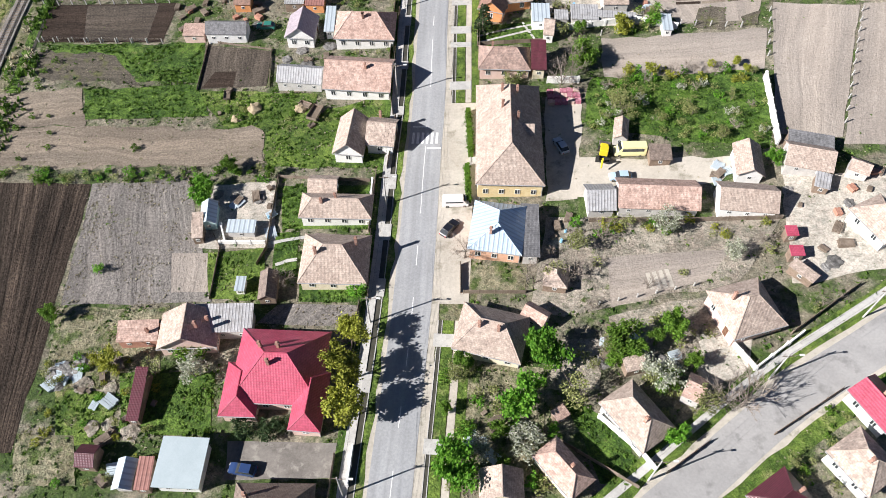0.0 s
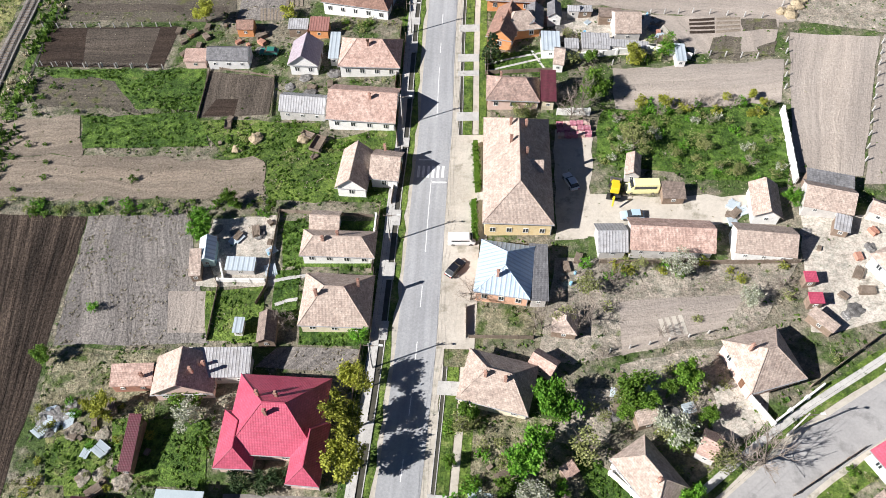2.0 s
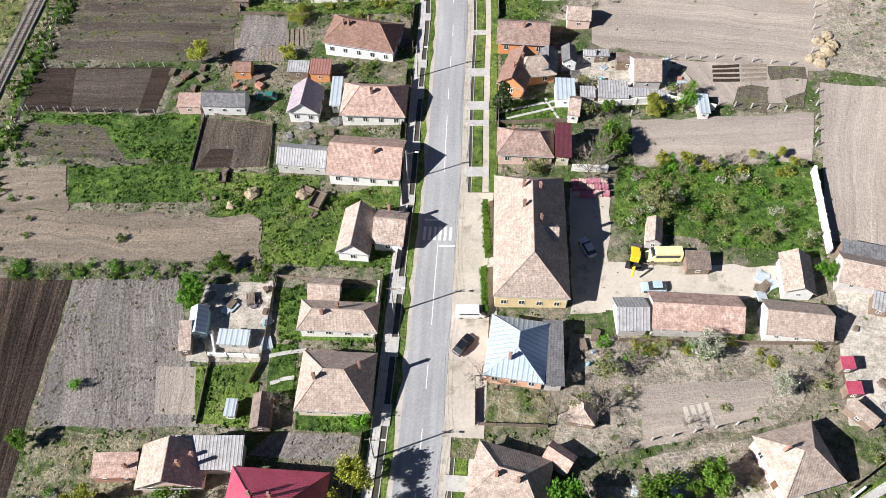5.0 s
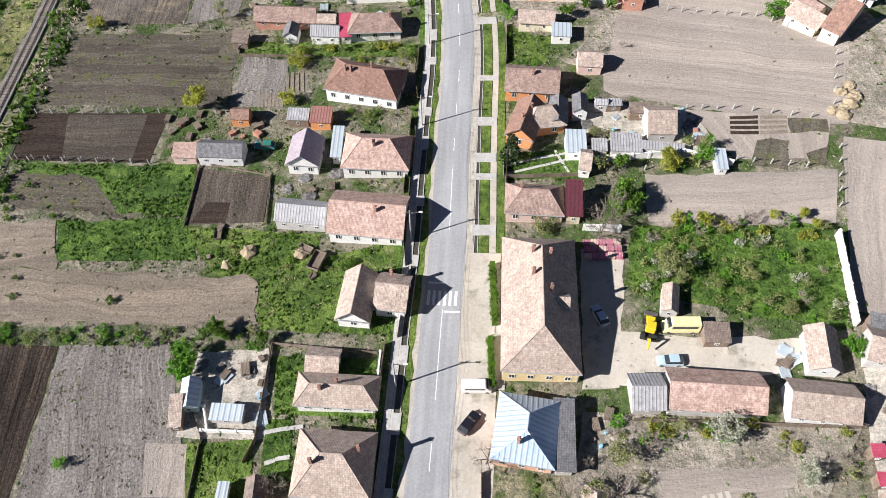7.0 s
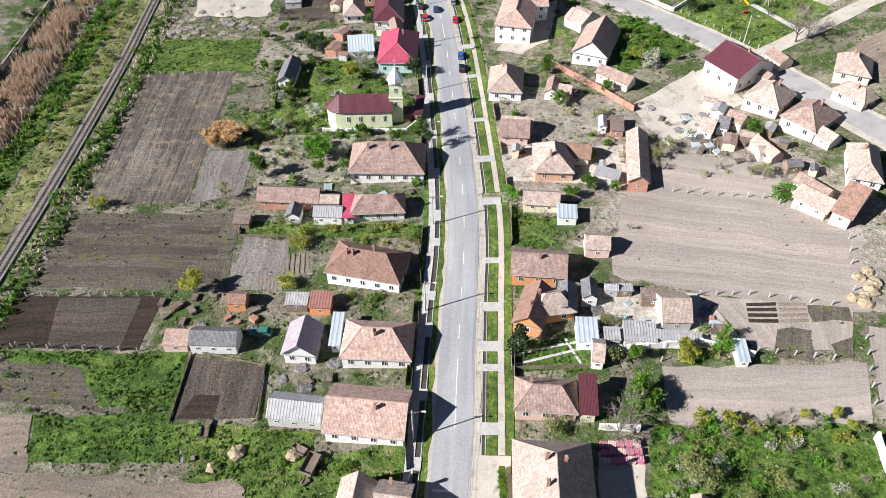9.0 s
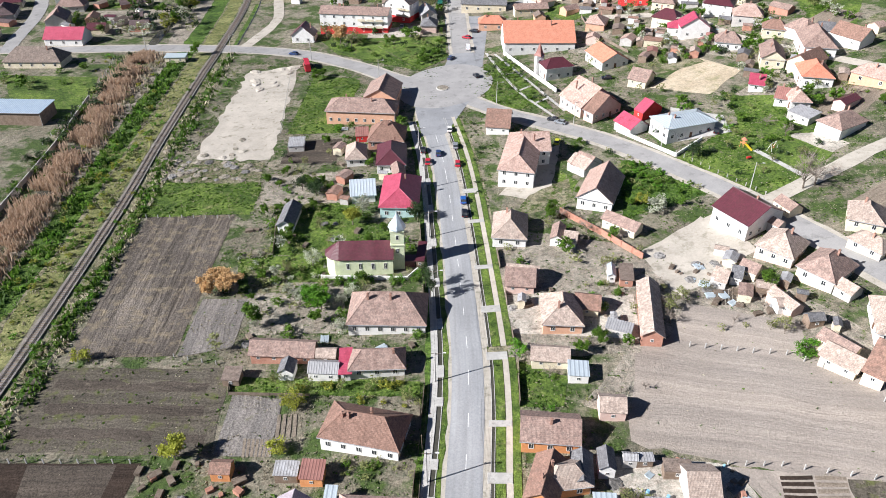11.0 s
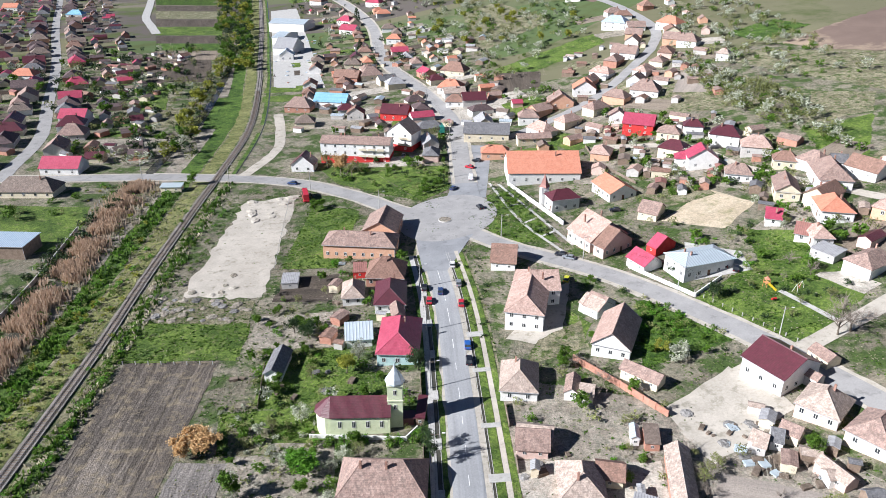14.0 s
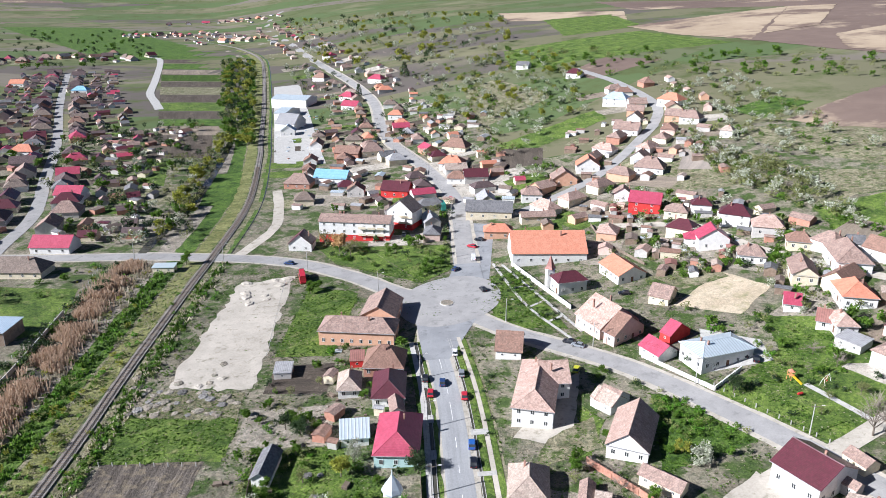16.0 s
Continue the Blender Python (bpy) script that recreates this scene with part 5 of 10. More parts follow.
house(-52.2, 8.5, 2.1, 3.9, -2, 2.4, 'gy', 'pale_metal', 'grey', name='greenhouse', chimneys=0, plain=True, sides=(0,))
house(-49.1, 8.4, 1.9, 4.5, -2, 2.3, 'mono', 'rust_metal', 'board', name='shed', chimneys=0, pitch=8, plain=True, over=0.2, sides=(0,))
house(-52.8, 21.2, 1.6, 8.3, -2, 2.2, 'mono', 'maroon_metal', 'board', name='shed', chimneys=0, pitch=8, plain=True, over=0.2, sides=(0,))
house(25.1, 55.7, 4.4, 5.4, 0, 2.8, 'gx', 'grey_metal', 'grey', name='barn', chimneys=0, plain=True, sides=(0,))
house(35.3, 55.4, 13.8, 6.2, -4, 3, 'gx', 'pink_tile', 'grey', name='barn', chimneys=0, plain=True, sides=(0,))
house(50.5, 53.1, 9.4, 5.7, -7, 3, 'gx', 'old_tile', 'white', name='barn', chimneys=0, plain=True, sides=(0,))
house(53.0, 61.7, 4.3, 7.0, -8, 2.8, 'gy', 'old_tile', 'white', name='outbuilding', chimneys=0, plain=True, sides=(0,))
house(63.4, 61.2, 7.6, 5.5, -15, 2.8, 'gx', 'old_tile', 'grey', name='barn', chimneys=0, plain=True, sides=(0,))
house(64.8, 64.7, 7.8, 3.0, -15, 2.6, 'mono', 'slate', 'board', name='shed', chimneys=0, pitch=8, plain=True, over=0.2, sides=(0,))
house(56.2, 45.4, 1.7, 1.6, -0, 2.2, 'mono', 'red_metal', 'board', name='shed', chimneys=0, pitch=8, plain=True, over=0.2, sides=(0,))
house(55.9, 41.3, 2.0, 1.6, -1, 2.2, 'mono', 'red_metal', 'board', name='shed', chimneys=0, pitch=8, plain=True, over=0.2, sides=(0,))
house(70.8, 45.8, 7.5, 6.4, -65, 3, 'hip', 'old_tile', 'white', pitch=37, sides=(0, 1, 3))
house(31.7, 72.5, 2.5, 5.1, -12, 2.2, 'gy', 'old_tile', 'grey', name='shed', chimneys=0, plain=True, over=0.2, sides=(0,))
house(37.9, 65.7, 3.8, 3.1, -3, 2, 'mono', 'dark_tile', 'board', name='shed', chimneys=0, pitch=10, plain=True, over=0.2, sides=(0,))
house(-47.2, 57.5, 2.7, 4.9, 4, 2.3, 'gy', 'pale_metal', 'turquoise', name='shed', chimneys=0, plain=True, over=0.2, sides=(0,))
house(-48.7, 54.3, 1.7, 4.8, 4, 2.3, 'mono', 'old_tile', 'board', name='shed', chimneys=0, pitch=12, plain=True, over=0.2, sides=(0,))
house(-34.2, 40.9, 2.8, 5.4, 1, 2.3, 'gy', 'dark_tile', 'board', name='shed', chimneys=0, plain=True, over=0.2, sides=(0,))
house(-39.3, 41.8, 1.4, 2.5, -3, 1.6, 'flat', 'pale_metal', 'white', name='hut', chimneys=0, plain=True, over=0.2, sides=(0,))
house(-40.7, 54.2, 4.9, 2.4, -3, 1.9, 'mono', 'pale_metal', 'grey', name='shed', chimneys=0, pitch=6, plain=True, over=0.2, sides=(0,))
house(10.5, 94.3, 10.1, 6.3, -4, 3.3, 'hip', 'mid_tile', 'pink', pitch=39, sides=(0, 1, 3))
house(17.6, 93.6, 2.3, 6.4, -3, 3, 'mono', 'maroon_metal', 'cream', name='annexe', chimneys=0, pitch=14, plain=True, sides=(0,))
house(10.2, 114.7, 5.3, 9.6, -19, 3.4, 'gy', 'brown_tile', 'orange', pitch=38, sides=(0, 1, 3))
house(13.7, 115.8, 7.5, 5.5, 8, 3.2, 'hip', 'old_tile', 'orange', pitch=39, sides=(0, 1, 3))
house(16.8, 117.1, 3.2, 6.4, -6, 3, 'gy', 'slate', 'red', name='outbuilding', chimneys=0, plain=True, sides=(0,))
house(12.2, 126.6, 10.5, 7.1, -5, 3.3, 'gx', 'mid_tile', 'orange', pitch=33, sides=(0, 1, 3))
house(24.9, 132.5, 4.9, 4.8, -4, 2.6, 'gx', 'old_tile', 'pink', name='shed', chimneys=0, plain=True, over=0.2, sides=(0,))
house(14.6, 147.6, 7.5, 4.4, -5, 2.8, 'gx', 'old_tile', 'cream', name='outbuilding', chimneys=0, plain=True, sides=(0,))
house(19.9, 142.8, 4.0, 4.1, -5, 2.3, 'flat', 'pale_metal', 'white', name='shed', chimneys=0, plain=True, over=0.2, sides=(0,))
house(18.7, 161.5, 8.6, 10.4, -3, 3.2, 'hip', 'old_tile', 'terracotta', pitch=39, sides=(0, 1, 3))
house(25.1, 164.6, 5.2, 5.4, -10, 2.6, 'gx', 'brown_tile', 'cream', name='outbuilding', chimneys=0, plain=True, sides=(0,))
house(38.2, 160.0, 4.4, 19.0, -9, 3.2, 'gy', 'old_tile', 'brick', name='barn', chimneys=0, plain=True, sides=(0,))
house(11.2, 176.9, 7.3, 6.3, -9, 2.8, 'gx', 'old_tile', 'pink', name='outbuilding', chimneys=0, plain=True, sides=(0,))
house(9.6, 197.7, 8.6, 11.9, -6, 3.3, 'hip', 'old_tile', 'white', pitch=38, sides=(0, 1, 3))
house(21.0, 104.1, 2.0, 5.3, -9, 2.4, 'gx', 'old_tile', 'white', name='shed', chimneys=0, plain=True, over=0.2, sides=(0,))
house(36.4, 113.1, 5.3, 7.4, -1, 2.8, 'gx', 'old_tile', 'grey', name='shed', chimneys=0, plain=True, over=0.2, sides=(0,))
house(29.2, 108.0, 5.7, 4.2, -4, 2.2, 'mono', 'grey_metal', 'grey', name='shed', chimneys=0, pitch=6, plain=True, over=0.2, sides=(0,))
house(33.5, 116.9, 4.6, 2.3, -4, 2.4, 'mono', 'dark_tile', 'board', name='shed', chimneys=0, pitch=8, plain=True, over=0.2, sides=(0,))
house(21.4, 118.9, 2.8, 4.6, -4, 2.8, 'gy', 'slate', 'white', name='shed', chimneys=0, plain=True, over=0.2, sides=(0,))
house(25.8, 119.6, 2.4, 1.7, -4, 2.4, 'gx', 'grey_metal', 'grey', name='shed', chimneys=0, plain=True, over=0.2, sides=(0,))
house(-43.3, 153.0, 13.8, 5.1, -3, 2.8, 'gx', 'mid_tile', 'brick', name='barn', chimneys=0, plain=True, sides=(0,))
house(-22.2, 148.2, 11.5, 6.0, 3, 3, 'hip', 'mid_tile', 'white', pitch=38, sides=(0, 1, 3))
house(-33.4, 146.5, 6.3, 3.9, -3, 2.6, 'gx', 'grey_metal', 'white', name='shed', chimneys=0, sides=(0,), plain=True, over=0.2)
house(-28.9, 147.3, 2.0, 5.9, 4, 2.6, 'mono', 'red_metal', 'white', name='annexe', chimneys=0, pitch=12, plain=True, sides=(0,))
house(-41.5, 147.1, 3.2, 3.9, -3, 2.5, 'gy', 'slate', 'white', name='shed', chimneys=0, plain=True, over=0.2, sides=(0,))
house(-20.9, 164.7, 17.5, 11.2, -1, 3.4, 'hip', 'mid_tile', 'white', pitch=39, chimneys=2, sides=(0, 1, 3))
house(-52.1, 209.4, 4.3, 11.1, -3, 2.8, 'gy', 'slate', 'white', name='outbuilding', chimneys=0, plain=True, sides=(0,))
house(15.6, 235.4, 10.4, 25.0, -12, 5.6, 'hip', 'pink_tile', 'white', pitch=30, storeys=2, chimneys=2, name='guest_house', sides=(0, 1, 3))
house(20.3, 241.4, 7.6, 10.8, 4, 5.4, 'gx', 'pink_tile', 'white', storeys=2, name='guest_house_wing', sides=(0, 1, 3))
house(10.5, 265.4, 7.7, 11.5, -8, 3, 'gx', 'brown_tile', 'white', name='outbuilding', chimneys=0, plain=True, sides=(0,))
house(36.6, 215.0, 9.6, 16.5, -22, 3.6, 'gy', 'pink_tile', 'white', pitch=38, chimneys=0, sides=(0, 1, 3))
house(39.3, 196.9, 9.7, 4.2, -42, 2.8, 'gx', 'mid_tile', 'cream', name='outbuilding', chimneys=0, plain=True, sides=(0,))
house(70.3, 194.1, 11.2, 13.1, -59, 4.6, 'gx', 'maroon_metal', 'white', pitch=27, storeys=1, chimneys=1, sides=(0, 1, 3))
house(73.8, 179.3, 8.8, 9.2, -43, 3.3, 'hip', 'old_tile', 'pink', pitch=38, sides=(0, 1, 3))
house(79.9, 168.9, 8.6, 10.4, -50, 3.3, 'hip', 'mid_tile', 'cream', pitch=38, sides=(0, 1, 3))
house(76.2, 189.3, 3.1, 3.1, -56, 2.4, 'gx', 'mid_tile', 'grey', name='shed', chimneys=0, plain=True, over=0.2, sides=(0,))
house(64.4, 172.6, 4.2, 4.4, -41, 2.4, 'gx', 'mid_tile', 'cream', name='shed', chimneys=0, plain=True, over=0.2, sides=(0,))
house(67.6, 159.7, 7.3, 3.4, -66, 2.4, 'gx', 'old_tile', 'pink', name='shed', chimneys=0, plain=True, over=0.2, sides=(0,))
house(72.4, 144.0, 7.1, 3.7, -54, 3, 'gx', 'mid_tile', 'cream', name='barn', chimneys=0, plain=True, sides=(0,))
house(-20.8, 218.4, 10.6, 17.7, -1, 3.8, 'hip', 'red_metal', 'turquoise', pitch=33, chimneys=1, sides=(0, 1, 3))
house(10.5, 175.3, 6.7, 7.3, -5, 2.8, 'gx', 'mid_tile', 'pink', name='outbuilding', chimneys=0, plain=True, sides=(0,))
house(34.1, 231.2, 6.9, 6.5, -52, 2.6, 'gx', 'old_tile', 'white', name='shed', chimneys=0, plain=True, over=0.2, sides=(0,))
house(22.0, 194.3, 3.3, 7.0, -13, 2.4, 'gy', 'mid_tile', 'white', name='shed', chimneys=0, plain=True, over=0.2, sides=(0,))
house(-25.1, 243.7, 8.8, 13.9, 2, 3.2, 'hip', 'maroon_metal', 'white', pitch=36, sides=(0, 1, 3))
house(-27.5, 259.2, 11.7, 11.2, -2, 3.2, 'hip', 'brown_tile', 'brick', pitch=39, sides=(0, 1, 3))
house(-36.8, 247.0, 6.2, 9.6, 5, 3, 'hip', 'old_tile', 'white', pitch=39, sides=(0, 1, 3))
house(-32.4, 223.0, 6.9, 8.4, 7, 3, 'gx', 'pale_metal', 'white', name='outbuilding', chimneys=0, plain=True, sides=(0,))
house(-22.4, 233.3, 3.3, 6.5, 10, 3, 'gy', 'mid_tile', 'white', name='outbuilding', chimneys=0, plain=True, sides=(0,))
house(-36.4, 262.4, 4.2, 5.5, 4, 2.4, 'mono', 'rust_metal', 'red', name='shed', chimneys=0, pitch=8, plain=True, over=0.2, sides=(0,))
house(-58.1, 257.3, 5.1, 6.6, 5, 2.2, 'flat', 'grey_metal', 'grey', name='shed', chimneys=0, plain=True, over=0.2, sides=(0,))
house(-37.7, 279.5, 24.5, 10.7, -5, 5, 'hip', 'mid_tile', 'terracotta', pitch=28, name='manor', chimneys=2, sides=(0, 1, 3))
house(-31.3, 293.1, 11.6, 15.6, -6, 5, 'gy', 'mid_tile', 'terracotta', pitch=30, name='manor_wing', chimneys=0, sides=(0, 1, 3))
house(-50.2, 379.8, 32.0, 11.1, -6, 9, 'gx', 'mid_tile', 'white', pitch=20, storeys=3, name='apartment_block', chimneys=4, band='red', far=True, sides=(0,))
house(-29.1, 391.7, 12.9, 10.1, -24, 9, 'gy', 'old_tile', 'white', pitch=38, storeys=3, name='apartment_wing', chimneys=0, band='red', far=True, sides=(0,))
house(-73.1, 368.0, 10.1, 7.9, -4, 3.6, 'gy', 'maroon_metal', 'white', pitch=40, far=True, sides=(0,))
house(34.9, 308.0, 10.8, 7.1, 16, 5, 'hip', 'maroon_metal', 'white', pitch=34, name='chapel', chimneys=0, sides=(0, 1, 3))
house(55.8, 315.9, 14.1, 11.1, -72, 3.2, 'gx', 'orange_tile', 'white', pitch=28, chimneys=0, sides=(0, 1, 3))
house(42.6, 277.0, 12.6, 15.3, -63, 3.8, 'gx', 'pink_tile', 'pink', pitch=36, chimneys=2, sides=(0, 1, 3))
house(46.1, 268.3, 4.4, 13.1, -55, 3.6, 'gx', 'brown_tile', 'pink', pitch=36, chimneys=0, name='house_wing', sides=(0, 1, 3))
house(60.7, 264.5, 3.9, 9.1, -56, 2.8, 'gx', 'red_metal', 'red', name='shed', chimneys=0, plain=True, over=0.2, sides=(0,))
house(53.3, 255.4, 7.9, 7.2, -62, 2.8, 'gx', 'red_metal', 'white', name='outbuilding', chimneys=0, plain=True, sides=(0,))
house(68.1, 249.7, 10.0, 17.3, -70, 4.6, 'hip', 'pale_metal', 'white', pitch=18, name='clinic', chimneys=2, sides=(0, 1, 3))
house(64.2, 291.7, 6.7, 8.6, -34, 2.8, 'gx', 'mid_tile', 'cream', name='outbuilding', chimneys=0, plain=True, sides=(0,))
house(-181.9, 366.5, 17.2, 11.1, 0, 3.4, 'gx', 'red_metal', 'white', far=True, sides=(0,))
house(-183.0, 338.1, 24.2, 11.1, 0, 3.2, 'hip', 'dark_tile', 'cream', pitch=39, far=True, sides=(0,))
house(10.8, 397.9, 21.5, 11.1, -6, 4, 'gx', 'slate', 'cream', name='store', chimneys=0, far=True, sides=(0,))
house(32.4, 414.5, 9.9, 7.8, -2, 4, 'hip', 'mid_tile', 'white', pitch=39, far=True, sides=(0,))
house(32.0, 384.3, 15.5, 5.1, 7, 3.2, 'gx', 'mid_tile', 'cream', far=True, sides=(0,))
house(50.5, 431.9, 12.5, 9.8, 1, 3.6, 'gy', 'mid_tile', 'terracotta', far=True, sides=(0,))
house(-6.3, 488.5, 14.2, 11.1, -12, 3.6, 'hip', 'orange_tile', 'white', far=True, sides=(0,))
house(-75.6, 476.5, 19.2, 11.1, -11, 3.6, 'gx', 'bright_blue', 'white', name='store', chimneys=0, far=True, sides=(0,))
house(-58.5, 446.3, 9.1, 7.1, 0, 4, 'gy', 'brown_tile', 'grey', far=True, sides=(0,))
house(-36.2, 442.7, 14.6, 11.1, -12, 4, 'gx', 'maroon_metal', 'red', far=True, sides=(0,))
house(-73.3, 532.5, 16.1, 11.1, -14, 4, 'gx', 'brown_tile', 'brick', far=True, sides=(0,))
house(-58.7, 534.3, 13.7, 10.8, 14, 4, 'hip', 'mid_tile', 'cream', pitch=39, far=True, sides=(0,))
house(-93.6, 469.7, 15.0, 11.1, -8, 3.4, 'hip', 'mid_tile', 'brick', pitch=39, far=True, sides=(0,))
house(-3.6, 526.3, 16.1, 11.1, -23, 3.4, 'hip', 'brown_tile', 'cream', pitch=39, far=True, sides=(0,))
house(-4.1, 458.3, 9.9, 7.7, -5, 3.4, 'hip', 'brown_tile', 'white', pitch=39, far=True, sides=(0,))
house(79.2, 378.6, 13.4, 10.6, -21, 5, 'gx', 'red_metal', 'red', storeys=2, far=True, sides=(0,))
house(72.9, 395.7, 7.9, 6.2, -13, 4, 'gy', 'mid_tile', 'white', far=True, sides=(0,))
house(108.0, 348.9, 11.7, 9.2, -26, 5, 'hip', 'maroon_metal', 'white', storeys=2, far=True, sides=(0,))
house(99.9, 366.9, 8.1, 6.3, -14, 4, 'hip', 'maroon_metal', 'white', far=True, sides=(0,))
house(86.1, 345.2, 10.9, 8.5, -34, 4, 'hip', 'maroon_metal', 'cream', far=True, sides=(0,))
house(87.3, 334.5, 7.3, 5.7, -12, 3.4, 'hip', 'red_metal', 'white', far=True, sides=(0,))
house(92.6, 330.3, 11.3, 8.8, -6, 4.6, 'gy', 'red_metal', 'white', far=True, sides=(0,))
house(115.0, 334.1, 11.2, 8.8, -17, 4, 'hip', 'pink_tile', 'grey', pitch=39, far=True, sides=(0,))
house(119.5, 316.9, 8.2, 6.4, -18, 3.6, 'hip', 'brown_tile', 'cream', pitch=39, sides=(0, 1, 3))
house(126.9, 296.8, 10.6, 17.8, -12, 4.4, 'hip', 'mid_tile', 'white', pitch=39, sides=(0, 1, 3))
house(134.8, 308.0, 5.2, 5.6, -15, 3.6, 'gx', 'slate', 'white', sides=(0, 1, 3))
house(116.8, 271.7, 9.7, 12.1, -11, 4, 'hip', 'orange_tile', 'white', sides=(0, 1, 3))
house(110.6, 293.4, 7.7, 14.2, -16, 3.6, 'gy', 'mid_tile', 'cream', sides=(0, 1, 3))
house(100.9, 312.2, 9.2, 7.2, -15, 3.4, 'hip', 'mid_tile', 'white', pitch=39, sides=(0, 1, 3))
house(102.7, 259.9, 3.9, 7.1, -28, 2.8, 'gx', 'rust_metal', 'white', sides=(0, 1, 3))
house(104.0, 245.6, 7.4, 6.0, -56, 2.6, 'mono', 'grey_metal', 'grey', name='shed', chimneys=0, pitch=6, plain=True, over=0.2, sides=(0,))
house(98.9, 273.4, 4.5, 7.0, -20, 2.8, 'gx', 'red_metal', 'white', sides=(0, 1, 3))
house(105.6, 255.8, 5.8, 8.2, -4, 3.4, 'hip', 'pink_tile', 'white', pitch=39, sides=(0, 1, 3))
house(93.3, 427.7, 14.1, 11.1, -23, 3.6, 'hip', 'mid_tile', 'white', pitch=39, far=True, sides=(0,))
house(65.2, 446.6, 12.0, 9.4, -6, 3.6, 'gy', 'orange_tile', 'white', far=True, sides=(0,))
house(105.9, 571.6, 16.1, 11.1, -30, 5, 'hip', 'blue_metal', 'white', storeys=2, far=True, sides=(0,))
house(136.8, 549.2, 15.0, 11.1, -47, 4, 'hip', 'orange_tile', 'white', far=True, sides=(0,))
house(135.5, 502.1, 11.7, 9.2, -35, 3.6, 'hip', 'mid_tile', 'white', pitch=39, far=True, sides=(0,))
house(143.5, 463.9, 6.7, 5.6, -34, 4, 'hip', 'old_tile', 'white', pitch=39, far=True, sides=(0,))
house(94.7, 683.8, 12.3, 9.7, -25, 4, 'hip', 'maroon_metal', 'white', far=True, sides=(0,))
house(59.6, 757.9, 11.5, 9.0, -24, 3.6, 'gx', 'slate', 'white', far=True, sides=(0,))
house(97.6, 500.3, 14.5, 11.1, -26, 3.6, 'gx', 'mid_tile', 'white', far=True, sides=(0,))
house(-92.7, 703.4, 14.9, 11.1, -24, 3.6, 'gx', 'red_metal', 'white', far=True, sides=(0,))
house(-101.1, 747.6, 14.1, 11.1, -27, 4, 'hip', 'red_metal', 'white', far=True, sides=(0,))
house(-81.2, 821.6, 16.1, 11.1, -31, 4, 'hip', 'red_metal', 'white', far=True, sides=(0,))
house(-50.5, 643.3, 11.1, 8.7, -5, 4, 'hip', 'orange_tile', 'white', far=True, sides=(0,))
house(-148.2, 884.3, 16.1, 11.1, -31, 4, 'hip', 'brown_tile', 'white', pitch=39, far=True, sides=(0,))
house(-164.7, 1054.3, 16.1, 11.1, -40, 5, 'hip', 'red_metal', 'white', far=True, sides=(0,))
house(-160.9, 761.9, 16.1, 11.1, -1, 5, 'flat', 'pale_metal', 'white', name='depot', chimneys=0, far=True, sides=(0,))
house(-129.4, 613.0, 10.3, 8.1, 6, 4.5, 'gy', 'pale_metal', 'white', name='depot', chimneys=0, far=True, sides=(0,))
house(-213.1, 446.8, 14.2, 11.1, 0, 4, 'gx', 'red_metal', 'white', far=True, sides=(0,))
house(-294.3, 550.1, 16.1, 11.1, 0, 4.4, 'hip', 'orange_tile', 'white', far=True, sides=(0,))
house(-483.8, 888.1, 16.1, 11.1, 0, 4, 'gx', 'orange_tile', 'white', far=True, sides=(0,))
house(-388.9, 834.0, 16.1, 11.1, 0, 4.4, 'hip', 'bright_blue', 'white', far=True, sides=(0,))
house(-418.4, 1450.2, 16.1, 11.1, -29, 4.4, 'gx', 'orange_tile', 'white', far=True, sides=(0,))
house(31.1, 343.5, 29.3, 20.1, 1, 4.6, 'gx', 'orange_tile', 'white', pitch=31, name='hall', chimneys=2, far=True, sides=(0,))
house(-124.5, 341.3, 8.5, 4.5, 3, 2.6, 'flat', 'flat_sheet', 'cream', name='shelter', chimneys=0, plain=True, over=0.3, sides=(0,), note='small cream flat-roofed shelter beside the level crossing')
# a roof on posts: the dark board body stands in for the shade beneath
house(-164.7, 281.3, 23.8, 11.1, -2, 5, 'flat', 'blue_metal', 'board', name='canopy', chimneys=0, sides=())
house(19.6, 108.7, 3.7, 5.6, -3, 2.6, 'flat', 'pale_metal', 'white', name='shed', chimneys=0, plain=True, over=0.2, sides=(0,))
house(24.1, 107.8, 2.7, 2.6, -3, 2.2, 'mono', 'grey_metal', 'grey', name='shed', chimneys=0, pitch=6, plain=True, over=0.2, sides=(0,))
house(34.6, 107.0, 11.1, 1.7, -8, 2, 'mono', 'grey_metal', 'grey', name='shed', chimneys=0, pitch=6, plain=True, over=0.2, sides=(0,))
house(46.2, 102.6, 1.8, 4.7, -4, 2, 'flat', 'pale_metal', 'white', name='shed', chimneys=0, plain=True, over=0.2, sides=(0,))
house(28.4, 119.5, 2.9, 1.6, 1, 2, 'mono', 'grey_metal', 'board', name='shed', chimneys=0, pitch=6, plain=True, over=0.2, sides=(0,))
house(25.1, 192.1, 3.3, 5.1, -15, 2.2, 'gx', 'old_tile', 'grey', name='shed', chimneys=0, plain=True, over=0.2, sides=(0,))
house(57.4, 170.5, 2.5, 4.9, -29, 2.2, 'gx', 'old_tile', 'grey', name='shed', chimneys=0, plain=True, over=0.2, sides=(0,))
house(61.0, 171.6, 2.4, 5.1, -21, 2.2, 'gx', 'slate', 'white', name='shed', chimneys=0, plain=True, over=0.2, sides=(0,))
house(66.5, 159.2, 2.6, 3.2, 9, 2.2, 'gx', 'old_tile', 'white', name='shed', chimneys=0, plain=True, over=0.2, sides=(0,))
house(71.3, 153.2, 3.4, 2.6, 7, 2.2, 'gx', 'slate', 'board', name='shed', chimneys=0, plain=True, over=0.2, sides=(0,))
